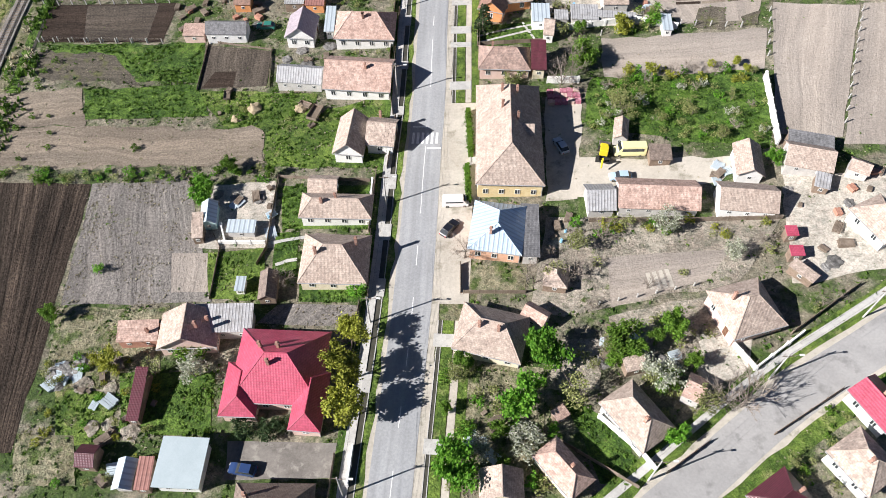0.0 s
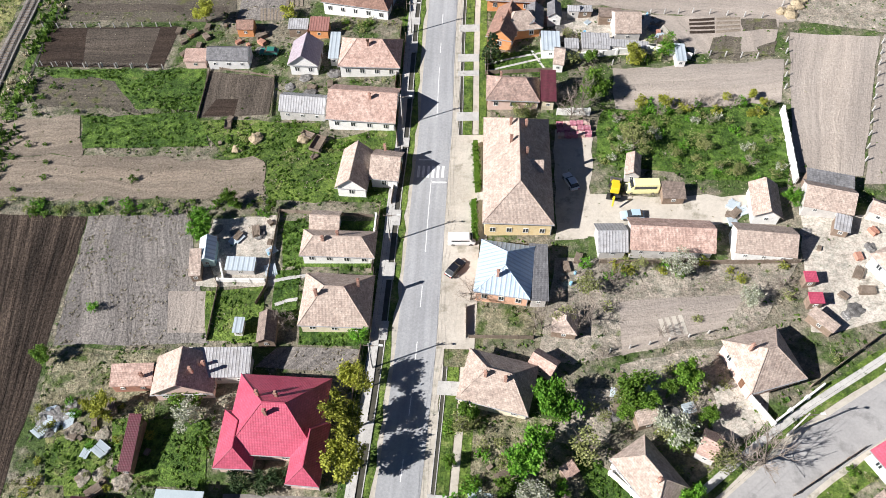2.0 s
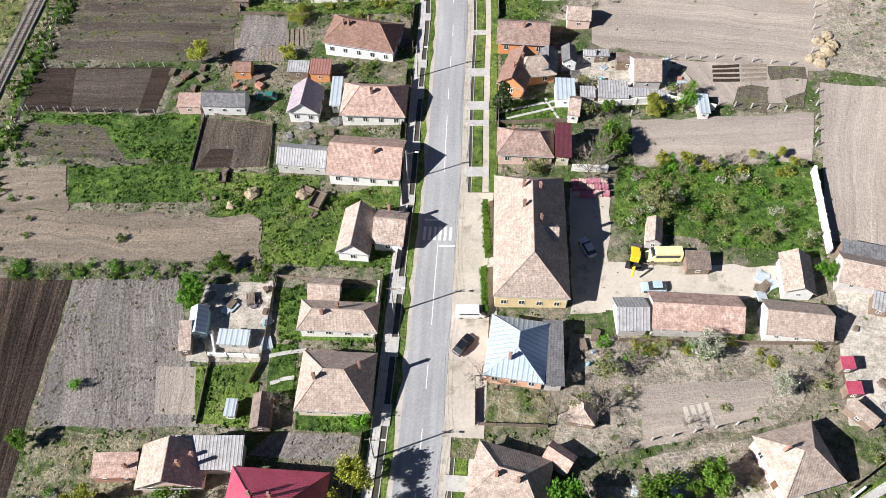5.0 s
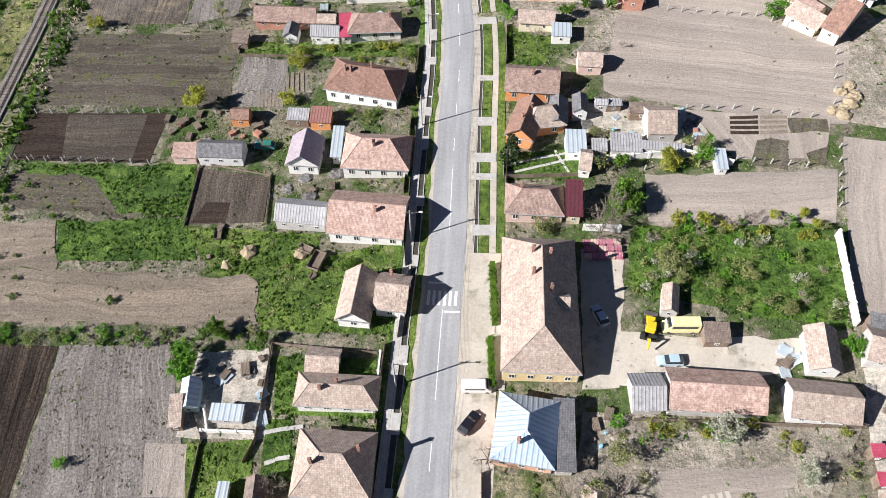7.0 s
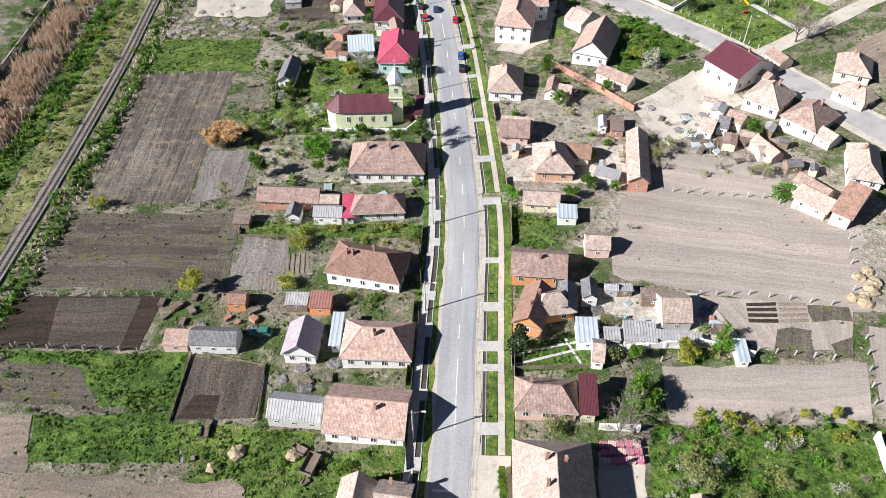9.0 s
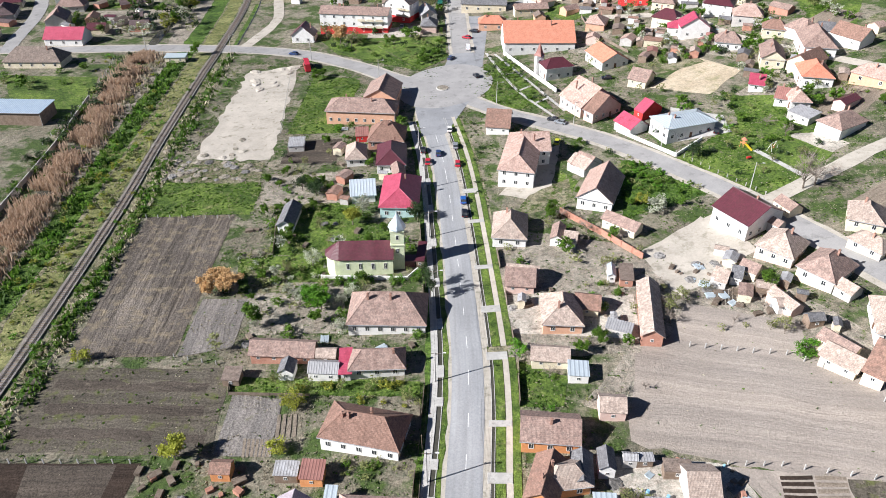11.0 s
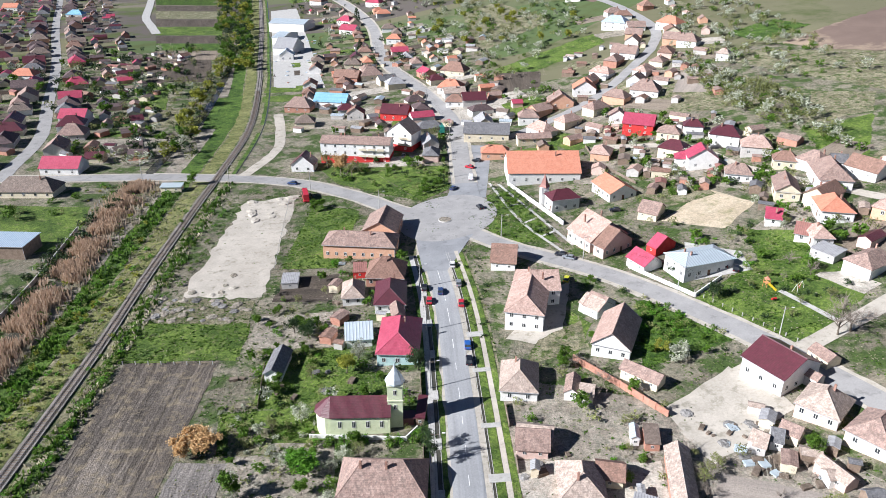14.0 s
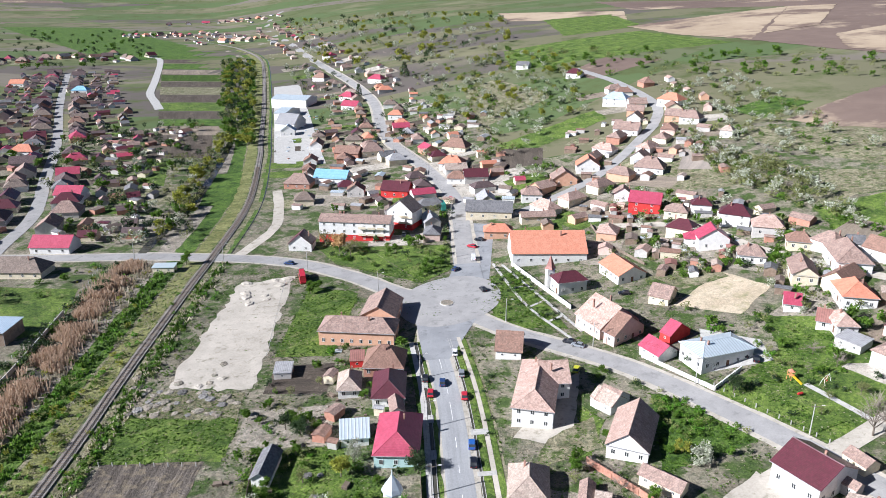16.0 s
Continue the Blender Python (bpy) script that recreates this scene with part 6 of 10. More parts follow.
house(71.7, 140.2, 7.0, 5.2, -47, 2.6, 'gx', 'old_tile', 'cream', name='barn', chimneys=0, plain=True, sides=(0,))
house(78.2, 138.1, 3.7, 12.1, -42, 3, 'gx', 'brown_tile', 'cream', name='barn', chimneys=0, plain=True, sides=(0,))
house(84.8, 149.7, 6.0, 12.4, -18, 3, 'hip', 'old_tile', 'white', pitch=38, sides=(0, 1, 3))
house(-58.8, 110.5, 4.5, 3.4, -1, 2.2, 'mono', 'pink_tile', 'pink', name='shed', chimneys=0, pitch=8, plain=True, over=0.2, sides=(0,))
house(-27.7, 111.1, 1.4, 6.7, -2, 2.6, 'mono', 'pale_metal', 'white', name='annexe', chimneys=0, pitch=8, plain=True, sides=(0,))
house(-33.6, 151.4, 4.2, 3.3, -3, 2.2, 'gx', 'old_tile', 'board', name='shed', chimneys=0, plain=True, over=0.2, sides=(0,))
house(-53.1, 145.6, 3.5, 3.5, -2, 2, 'mono', 'dark_tile', 'board', name='shed', chimneys=0, pitch=8, plain=True, over=0.2, sides=(0,))
house(32.7, 176.3, 1.7, 4.6, -7, 2.2, 'gy', 'pale_metal', 'white', name='shed', chimneys=0, plain=True, over=0.2, sides=(0,))
house(35.9, 174.7, 3.0, 5.5, -7, 2.2, 'mono', 'dark_tile', 'brick', name='shed', chimneys=0, pitch=8, plain=True, over=0.2, sides=(0,))
house(30.7, 155.5, 5.5, 3.0, -22, 2.2, 'mono', 'grey_metal', 'grey', name='shed', chimneys=0, pitch=6, plain=True, over=0.2, sides=(0,))
house(81.7, 161.3, 4.1, 4.2, -59, 2.2, 'gx', 'old_tile', 'grey', name='shed', chimneys=0, plain=True, over=0.2, sides=(0,))
house(92.9, 176.2, 8.2, 5.2, -57, 2.6, 'hip', 'old_tile', 'cream', pitch=36, sides=(0, 1, 3))
house(96.7, 187.5, 7.8, 8.9, -25, 3, 'hip', 'old_tile', 'cream', pitch=36, sides=(0, 1, 3))
house(56.0, 37.4, 4.3, 1.6, -51, 2, 'mono', 'old_tile', 'board', name='shed', chimneys=0, pitch=8, plain=True, over=0.2, sides=(0,))
house(64.4, 55.6, 2.3, 2.9, -22, 2, 'mono', 'grey_metal', 'board', name='shed', chimneys=0, pitch=8, plain=True, over=0.2, sides=(0,))
house(71.4, 57.9, 3.3, 3.0, -30, 2.2, 'gx', 'old_tile', 'grey', name='shed', chimneys=0, plain=True, over=0.2, sides=(0,))
house(34.2, 17.9, 2.6, 4.0, -30, 2.4, 'gx', 'pink_tile', 'grey', name='shed', chimneys=0, plain=True, over=0.2, sides=(0,))
house(26.0, 22.6, 3.3, 2.0, 12, 2.2, 'mono', 'old_tile', 'board', name='shed', chimneys=0, pitch=8, plain=True, over=0.2, sides=(0,))
house(13.5, 15.1, 2.0, 1.6, 31, 2, 'mono', 'pink_tile', 'board', name='shed', chimneys=0, pitch=8, plain=True, over=0.2, sides=(0,))
house(11.9, 49.1, 2.4, 10.6, -4, 2.8, 'flat', 'slate', 'grey', name='annexe', chimneys=0, plain=True, sides=(0,))
house(15.5, 39.6, 3.9, 4.1, -11, 2.2, 'hip', 'old_tile', 'board', name='shed', chimneys=0, plain=True, over=0.2, sides=(0,))
house(-13.9, 188.0, 1.9, 7.1, -5, 2.4, 'mono', 'maroon_metal', 'board', name='shed', chimneys=0, pitch=8, plain=True, over=0.2, sides=(0,))
house(35.1, 231.7, 5.5, 8.4, -44, 2.4, 'gx', 'mid_tile', 'white', name='shed', chimneys=0, plain=True, over=0.2, sides=(0,))
house(57.5, 171.3, 3.3, 4.5, -41, 2.2, 'gx', 'old_tile', 'grey', name='shed', chimneys=0, plain=True, over=0.2, sides=(0,))
house(81.7, 196.9, 5.9, 4.2, -68, 2.4, 'gx', 'mid_tile', 'cream', name='shed', chimneys=0, plain=True, over=0.2, sides=(0,))

# ---- trees and bushes ----
def leaf_cloud(r, centres, per, size, spread_r, squash=0.8):
    """Many small leaves in clumps about the given centres: vertices and quads."""
    verts, faces = [], []
    for c in centres:
        for _ in range(per):
            p = Vector((r.gauss(0, 1), r.gauss(0, 1), r.gauss(0, squash))) * spread_r + c
            n = Vector((r.gauss(0, 1), r.gauss(0, 1), r.gauss(0.9, 1))).normalized()
            u = n.orthogonal().normalized() * size * r.uniform(0.6, 1.3)
            v = n.cross(u)
            k = len(verts)
            verts += [p - u, p - v * 0.6, p + u, p + v * 0.6]
            faces.append((k, k + 1, k + 2, k + 3))
    return verts, faces


def limb(verts, faces, a, b, r0, r1, n=5):
    q = (b - a).to_track_quat("Z", "Y").to_matrix()
    k = len(verts)
    for p, rad in ((a, r0), (b, r1)):
        verts += [p + q @ Vector((rad * math.cos(i * math.tau / n), rad * math.sin(i * math.tau / n), 0)) for i in range(n)]
    faces += [(k + i, k + (i + 1) % n, k + n + (i + 1) % n, k + n + i) for i in range(n)]


def as_mesh(name, verts, faces, material):
    me = bpy.data.meshes.new(name)
    me.from_pydata([tuple(v) for v in verts], [], faces)
    me.materials.append(material)
    return me


def tree_kind(kind, seed):
    """A unit tree, 1 m high: trunk with limbs, and a crown. Shapes differ by kind and seed."""
    r = random.Random(seed * 77 + len(kind) * 13 + ord(kind[0]))
    tv, tf, cv, cf = [], [], [], []
    conifer, bare, bush = kind == "conifer", kind == "bare", kind.startswith("bush")
    top = 0.95 if conifer else (0.15 if bush else 0.42)
    lean = Vector((r.uniform(-0.05, 0.05), r.uniform(-0.05, 0.05), 0))
    base, head = Vector((0, 0, -0.03)), Vector((0, 0, top)) + lean
    limb(tv, tf, base, head, 0.028, 0.016, 6)
    tips = []
    if not conifer:
        for i in range(7 if not bare else 9):
            a = i * 2.4 + r.uniform(-0.5, 0.5)
            s = base.lerp(head, r.uniform(0.55, 1.0))
            e = Vector((math.cos(a) * r.uniform(0.14, 0.32), math.sin(a) * r.uniform(0.14, 0.32), r.uniform(0.45, 0.82)))
            if bush:
                e = Vector((math.cos(a) * r.uniform(0.2, 0.42), math.sin(a) * r.uniform(0.2, 0.42), r.uniform(0.3, 0.75)))
            limb(tv, tf, s, e, 0.013, 0.006, 4)
            tips.append(e)
    if bare:
        for e in list(tips):
            for _ in range(7):
                d = Vector((r.gauss(0, 0.1), r.gauss(0, 0.1), abs(r.gauss(0.1, 0.09)))) + Vector((e.x, e.y, 0)) * 0.35
                m = e * 0.9 + d
                limb(cv, cf, e * 0.9, m, 0.005, 0.003, 3)
                for _ in range(4):
                    limb(cv, cf, m - d * r.uniform(0, 0.5), m + Vector((r.gauss(0, 0.07), r.gauss(0, 0.07), abs(r.gauss(0.05, 0.06)))), 0.0035, 0.0018, 3)
        mat = M["twig"]
    elif conifer:
        for i in range(16):
            z = 0.1 + 0.86 * i / 16
            rad = 0.2 * (1 - z) + 0.02
            for j in range(9):
                a = j * math.tau / 9 + i * 0.7 + r.uniform(-0.2, 0.2)
                c = Vector((math.cos(a) * rad, math.sin(a) * rad, z))
                v, f = leaf_cloud(r, [c], 4, 0.035, 0.025)
                k = len(cv)
                cv += v
                cf += [tuple(x + k for x in q) for q in f]
        mat = M["leaf_dark"]
    else:
        cen = []
        for e in tips:
            for _ in range(4 if not bush else 3):
                cen.append(e + Vector((r.gauss(0, 0.08), r.gauss(0, 0.08), r.gauss(0.03, 0.07))))
        for _ in range(10):
            a, q = r.uniform(0, math.tau), math.sqrt(r.random()) * (0.3 if not bush else 0.4)
            cen.append(Vector((math.cos(a) * q, math.sin(a) * q, r.uniform(0.45, 0.98) - q * 0.5 if not bush else r.uniform(0.15, 0.85) * (1 - q))))
        sparse = kind in ("olive", "bush_olive")
        fine = kind in ("yellow", "bright", "leaf", "rust")
        cv, cf = leaf_cloud(r, cen, (20 if sparse else 84 if fine else 40) if not bush else (16 if sparse else 30), (0.032 if fine else 0.029) if not bush else 0.046, 0.055 if not bush else 0.075)
        if sparse:
            for e in tips:
                for _ in range(6):
                    limb(tv, tf, e * 0.85, e + Vector((r.gauss(0, 0.1), r.gauss(0, 0.1), abs(r.gauss(0.06, 0.08)))), 0.004, 0.002, 3)
        mat = M[{"leaf": "leaf", "bright": "leaf_bright", "yellow": "leaf_yellow", "olive": "leaf_olive", "blossom": "blossom", "rust": "rust_leaf", "dark": "leaf_dark",
                 "bush": "leaf", "bush_olive": "leaf_olive", "bush_bright": "leaf_bright", "bush_yellow": "leaf_yellow", "bush_blossom": "blossom", "bush_dark": "leaf_dark"}[kind]]
    return as_mesh("trunk", tv, tf, M["bark"]), as_mesh("crown", cv, cf, mat)


TREE_WORDS = {"leaf": "spring-green broadleaf tree", "bright": "bright green leafy tree", "yellow": "yellow-green tree coming into leaf", "olive": "budding tree with sparse olive leaves", "blossom": "fruit tree in white blossom",
              "rust": "rusty brown leafed tree", "dark": "dense dark green tree", "bare": "bare grey-brown tree without leaves", "conifer": "slim dark green conifer", "bush": "low green bush", "bush_olive": "twiggy olive bush",
              "bush_bright": "bright green bush", "bush_yellow": "yellow-green bush", "bush_blossom": "white flowering bush", "bush_dark": "dark evergreen shrub"}
KINDS, TREES = {}, []


def tree(x, y, kind, high, wide=1.0, where="on village ground", group=""):
    if kind not in KINDS:
        KINDS[kind] = [tree_kind(kind, s) for s in range(5)]
    i = len(TREES)
    trunk, crown = KINDS[kind][i % 5]
    ob = new("bush" if kind.startswith("bush") else "tree")
    tagged(ob, f"{TREE_WORDS[kind]} {where}", "bush" if kind.startswith("bush") else "tree", group)
    a = (i * 137.5) % 360
    ob.matrix_basis = pose(x, y, land(x, y) - 0.05, 0, 0, a) @ Matrix.Diagonal((high * wide, high * wide, high, 1))
    share("trunk", trunk, ob, Matrix.Identity(4))
    share("crown", crown, ob, Matrix.Identity(4))
    TREES.append((x, y))
    return ob


def clear_of(x, y, gap=1.0):
    for hx, hy, hw, hd, hyaw in HOUSES:
        dx, dy = x - hx, y - hy
        c, s = math.cos(radians(-hyaw)), math.sin(radians(-hyaw))
        if abs(dx * c - dy * s) < hw / 2 + gap and abs(dx * s + dy * c) < hd / 2 + gap:
            return False
    for line, half in WAYS:
        for p in line[::2]:
            if (p.x - x) ** 2 + (p.y - y) ** 2 < (half + gap) ** 2:
                return False
    return True


def inside(q, s, t):
    a, b, c, d = q
    return tuple((a[k] * (1 - s) + b[k] * s) * (1 - t) + (d[k] * (1 - s) + c[k] * s) * t for k in (0, 1))


SCRUB = {}


def stuff_bush(x, y, kind, high, wide, r, thin):
    """One bush or tree of the uncountable scrub: its leaves join a common mesh."""
    if kind not in KINDS:
        KINDS[kind] = [tree_kind(kind, s) for s in range(5)]
    me = KINDS[kind][r.randrange(5)][1]
    if me.name not in CLOUDS:
        co = np.empty(len(me.vertices) * 3)
        me.vertices.foreach_get("co", co)
        CLOUDS[me.name] = co.reshape(-1, 3)
    co = CLOUDS[me.name]
    if kind == "bare":
        co = co[:len(co) // 6 * 6].reshape(-1, 6, 3)[::thin, :, :][:, [0, 1, 4, 3], :].reshape(-1, 3)
    else:
        co = co.reshape(-1, 4, 3)[::thin].reshape(-1, 3)
        c = co.reshape(-1, 4, 3).mean(1, keepdims=True)
        co = (c + (co.reshape(-1, 4, 3) - c) * thin ** 0.4).reshape(-1, 3)
    a = r.uniform(0, math.tau)
    rot = np.array([[math.cos(a), -math.sin(a), 0], [math.sin(a), math.cos(a), 0], [0, 0, 1]])
    co = (co * (high * wide, high * wide, high)) @ rot.T + (x, y, land(x, y) + far_rise(x, y) - 0.05)
    SCRUB.setdefault(kind, []).append(co)


CLOUDS = {}


def scatter(quad, count, kinds, lo, hi, where, seed, far=False, wide=1.0):
    """Trees over a stretch of ground, clear of houses and roads; low bushes and far growth join the scrub."""
    r = random.Random(seed)
    for _ in range(count):
        x, y = inside(quad, r.random(), r.random())
        kind, high = r.choice(kinds), r.uniform(lo, hi)
        w = wide * r.uniform(0.8, 1.2)
        if not clear_of(x, y, 0.2 * high):
            continue
        if kind.startswith("bush"):
            stuff_bush(x, y, kind, high * 0.6, w * 1.2, r, 4 if y < 130 else 6)
        elif far or y > 250 or len(TREES) > 290 or r.random() < 0.3:
            stuff_bush(x, y, kind, high, w, r, 5 if y < 250 else 10)
        else:
            tree(x, y, kind, high, w, where, where)


def finish_scrub():
    words = {"blossom": "white blossoming scrub", "bare": "bare twiggy scrub"}
    for kind, some in SCRUB.items():
        co = np.concatenate(some)
        n = len(co) // 4
        me = bpy.data.meshes.new("scrub")
        me.from_pydata(co[:n * 4].tolist(), [], np.arange(n * 4).reshape(-1, 4).tolist())
        me.materials.append(KINDS[kind][0][1].materials[0])
        tagged(new("scrub", me), words.get(kind, TREE_WORDS[kind].replace(" tree", " undergrowth").replace(" bush", " undergrowth")) + " over gardens and slopes", "undergrowth", kind="stuff")



# ---- along the main road ----
def between(line, y0, y1):
    return [p for p in line if y0 <= p.y <= y1]


def strip_thing(name, line, a, b, material, top, label, category, thick=0.3):
    return ribbon(name, line, a, b, material, top, label, category, thick=thick)


LEFT = between(MAIN, -45, 275)
strip_thing("pavement", LEFT, -8.0, -6.6, "concrete", 0.2, "grey concrete pavement along the road", "pavement")
ribbon("ditch", LEFT, -6.5, -5.5, "water", 0.11, "dark roadside drainage ditch", "ditch")
strip_thing("kerb", LEFT, -6.6, -6.45, "concrete", 0.26, "concrete ditch edge", "kerb")
strip_thing("kerb", LEFT, -5.5, -5.35, "concrete", 0.2, "concrete ditch edge", "kerb")
ribbon("verge", LEFT, -5.3, -4.2, "grass", 0.125, "narrow grass verge", "verge", rag=0.6)
ribbon("verge", LEFT, -9.2, -8.0, "lush", 0.13, "grass strip at the fences", "verge", rag=0.3)
for y0, y1 in ((84, 150), (150, 275), (-45, 37)):
    RIGHT = between(MAIN, y0, y1)
    ribbon("ditch", RIGHT, 4.7, 5.25, "water", 0.12, "dark roadside drainage ditch", "ditch")
    strip_thing("kerb", RIGHT, 4.58, 4.7, "concrete", 0.2, "concrete ditch edge", "kerb")
    strip_thing("kerb", RIGHT, 5.25, 5.37, "concrete", 0.22, "concrete ditch edge", "kerb")
    ribbon("verge", RIGHT, 5.4, 7.3, "grass", 0.14, "mown green verge", "verge")
    strip_thing("pavement", RIGHT, 7.45, 8.65, "dust", 0.16, "pale beaten footpath", "pavement")
    ribbon("verge", RIGHT, 8.7, 10.2, "grass", 0.13, "mown green verge", "verge")
ribbon("pavement", between(MAIN, 36, 86), 3.3, 9.6, "dust", 0.118, "pale forecourt beside the road", "pavement", rag=0.3)
strip_thing("kerb", between(MAIN, 58, 84), 9.0, 9.15, "concrete", 0.25, "concrete kerb", "kerb")
ribbon("pavement", between(MAIN, 58, 84), 9.2, 11.0, "concrete", 0.16, "paved strip in front of the large house", "pavement")


def at_main(y, off):
    i = min(range(len(MAIN)), key=lambda k: abs(MAIN[k].y - y))
    t = (MAIN[min(i + 1, len(MAIN) - 1)] - MAIN[max(i - 1, 0)]).normalized()
    p = MAIN[i] + Vector((0, y - MAIN[i].y, 0)) + Vector((t.y, -t.x, 0)) * off
    return p.x, p.y, math.degrees(math.atan2(-t.x, t.y))


def plate(name, x, y, yaw, w, d, material, top, thick, label, category, kind="structure"):
    bm = bmesh.new()
    n = max(1, int(d / 2))
    box(bm, -w / 2, -d / 2, -thick, w / 2, d / 2, 0)
    bmesh.ops.bevel(bm, geom=bm.edges[:], offset=min(0.02, thick * 0.3), segments=1, affect="EDGES")
    ob = part(name, bm, M[material], None)
    ob.matrix_basis = pose(x, y, land(x, y) + top, 0, 0, yaw) @ pose(0, 0, 0, 0, -math.degrees(math.atan(0.05)), 0)
    return tagged(ob, label, category, kind=kind)


for y in (22, 40, 52, 64, 83, 97, 112, 121, 137, 146, 162, 178, 196, 214, 230, 248):
    x, yy, a = at_main(y, -5.9)
    plate("ditch_bridge", x, yy, a, 1.5, 2.4 if y % 2 else 3.6, "concrete", 0.3, 0.25, "concrete slab bridging the ditch", "slab")
for y in (12, 30, 90, 103, 108, 118, 131, 150, 166, 183, 205, 222):
    x, yy, a = at_main(y, 6.3)
    plate("ditch_bridge", x, yy, a, 4.6, 1.6 if y % 2 else 2.4, "concrete", 0.27, 0.2, "pale concrete crossing slab", "slab")


def paint(name, line, a, b, label):
    return ribbon(name, line, a, b, "paint", 0.14, label, "marking")


run = smooth_line([(p.x, p.y) for p in between(MAIN, -20, 290)], 1.0)
k = 0
while k < len(run) - 12:
    y = run[k].y
    n = 14 if 46 < y < 66 or 84 < y < 96 else (8 if y > 225 else 3)
    if not 69 < y < 80:
        paint("lane_line", run[k:k + n + 1], -0.07, 0.07, "white centre line dash")
    k += n + (4 if n > 3 else 6)
for i in range(6):
    x, yy, a = at_main(75.3, -2.6 + i * 0.95)
    paint("crossing_stripe", [Vector(at_main(75.3 - 1.5, -2.6 + i * 0.95)[:2] + (0,)), Vector(at_main(75.3 + 1.5, -2.6 + i * 0.95)[:2] + (0,))], -0.25, 0.25, "white zebra crossing stripe")
for y, lo, hi in ((72.6, 0.2, 3.0), (78.4, -3.0, -0.2)):
    paint("stop_line", [Vector((*at_main(y, lo)[:2], 0)), Vector((*at_main(y, hi)[:2], 0))], -0.2, 0.2, "white stop line")

# ---- junction ----
bm = bmesh.new()
ring, hub = [], bm.verts.new((-8, 306, land(-8, 306) + 0.16))
for i in range(40):
    a = i * math.tau / 40
    rx = 1 + 0.12 * math.sin(2 * a + 0.8)
    p = (-8 + 17 * rx * math.cos(a), 306 + 23 * rx * math.sin(a))
    ring.append(bm.verts.new((*p, land(*p) + 0.16)))
for i in range(40):
    bm.faces.new((hub, ring[i], ring[(i + 1) % 40]))
tagged(part("junction", bm, M["dusty_asphalt"], None), "worn asphalt junction with a small island", "junction", kind="structure")
isl = thing("traffic_island", -9, 303, 0, "round kerbed traffic island with bare soil", "traffic island")
for nm, r0, z0, z1, mt in (("kerb", 2.6, 0.1, 0.42, "concrete"), ("soil", 2.3, 0.42, 0.5, "garden")):
    bm = bmesh.new()
    rod(bm, (0, 0, z0), (0, 0, z1), r0, r0 - 0.05, 24)
    part(nm, bm, M[mt], isl)
drape("road", ((-16, 262), (-8, 262), (2, 292), (-20, 292)), "asphalt", 0.15, 3, "asphalt road widening to the junction", "road")
drape("road", ((-12, 305), (6, 305), (4, 340), (-6, 340)), "asphalt", 0.15, 3, "asphalt road leaving the junction", "road")

# ---- railway ----
ribbon("embankment", RAIL, -9, -2.5, "dry_grass", 0.05, "yellow-green grass along the railway", "grass", rag=1.2)
ribbon("embankment", RAIL, -10.5, -8.6, "scrub", 0.045, "dry grass beside the railway", "grass", rag=1.2)
ribbon("embankment", RAIL, -18, -10, "lush", 0.05, "dark green bank", "grass", rag=1.0)
ribbon("embankment", RAIL, -26, -18, "garden", 0.04, "brown reedy ground", "grass", rag=1.2)
ribbon("embankment", RAIL, 2.5, 5.0, "scrub", 0.05, "dry grass beside the railway", "grass", rag=0.8)
ribbon("embankment", RAIL, 5.0, 7.6, "lush", 0.055, "green ditch bank", "grass", rag=0.8)
ribbon("ditch", RAIL, 6.9, 7.6, "water", 0.09, "dark drainage ditch", "ditch")
ribbon("ballast", RAIL, -1.7, 1.7, "ballast", 0.35, "brown stone ballast of the railway", "ballast", thick=0.4)
near_rail = between(RAIL, 60, 470)
for off in (-0.75, 0.75):
    ribbon("rail", RAIL, off - 0.06, off + 0.06, "steel", 0.6, "worn steel rail", "rail", thick=0.15)

# stream with reeds west of the railway
STREAM = smooth_line([(-126, -40), (-128, 60), (-128, 160), (-131, 234), (-135, 280), (-139, 313), (-142.8, 376), (-147, 461), (-173, 618), (-215, 760), (-300, 1050)], 5.0)
ribbon("stream", STREAM, -2.2, 2.2, "water", 0.1, "muddy stream lined with reeds", "stream", rag=0.8)
PIPE = smooth_line([(-137.5, 195), (-138.5, 210), (-140, 240), (-141.5, 262), (-146, 300)], 3.0)
ribbon("boundary_wall", PIPE, -0.15, 0.15, "concrete", 1.6, "long pale concrete boundary wall", "wall", thick=1.9)
r = random.Random(3)
rv, rf_ = [], []
for p in between(STREAM, 120, 352):
    for _ in range(620):
        q = Vector((p.x + r.gauss(0.5, 2.7), p.y + r.uniform(-2.5, 2.5), 0))
        if noise.noise(q * 0.1) < -0.28:
            continue
        h, a = r.uniform(1.3, 3.0), r.uniform(0, math.tau)
        u = Vector((math.cos(a), math.sin(a), 0)) * r.uniform(0.08, 0.2)
        z = land(q.x, q.y)
        b = Vector((q.x, q.y, z))
        t = b + Vector((r.gauss(0, 0.35), r.gauss(0, 0.35), h))
        k = len(rv)
        rv += [b - u, b + u, t + u * 0.6, t - u * 0.6]
        rf_.append((k, k + 1, k + 2, k + 3))


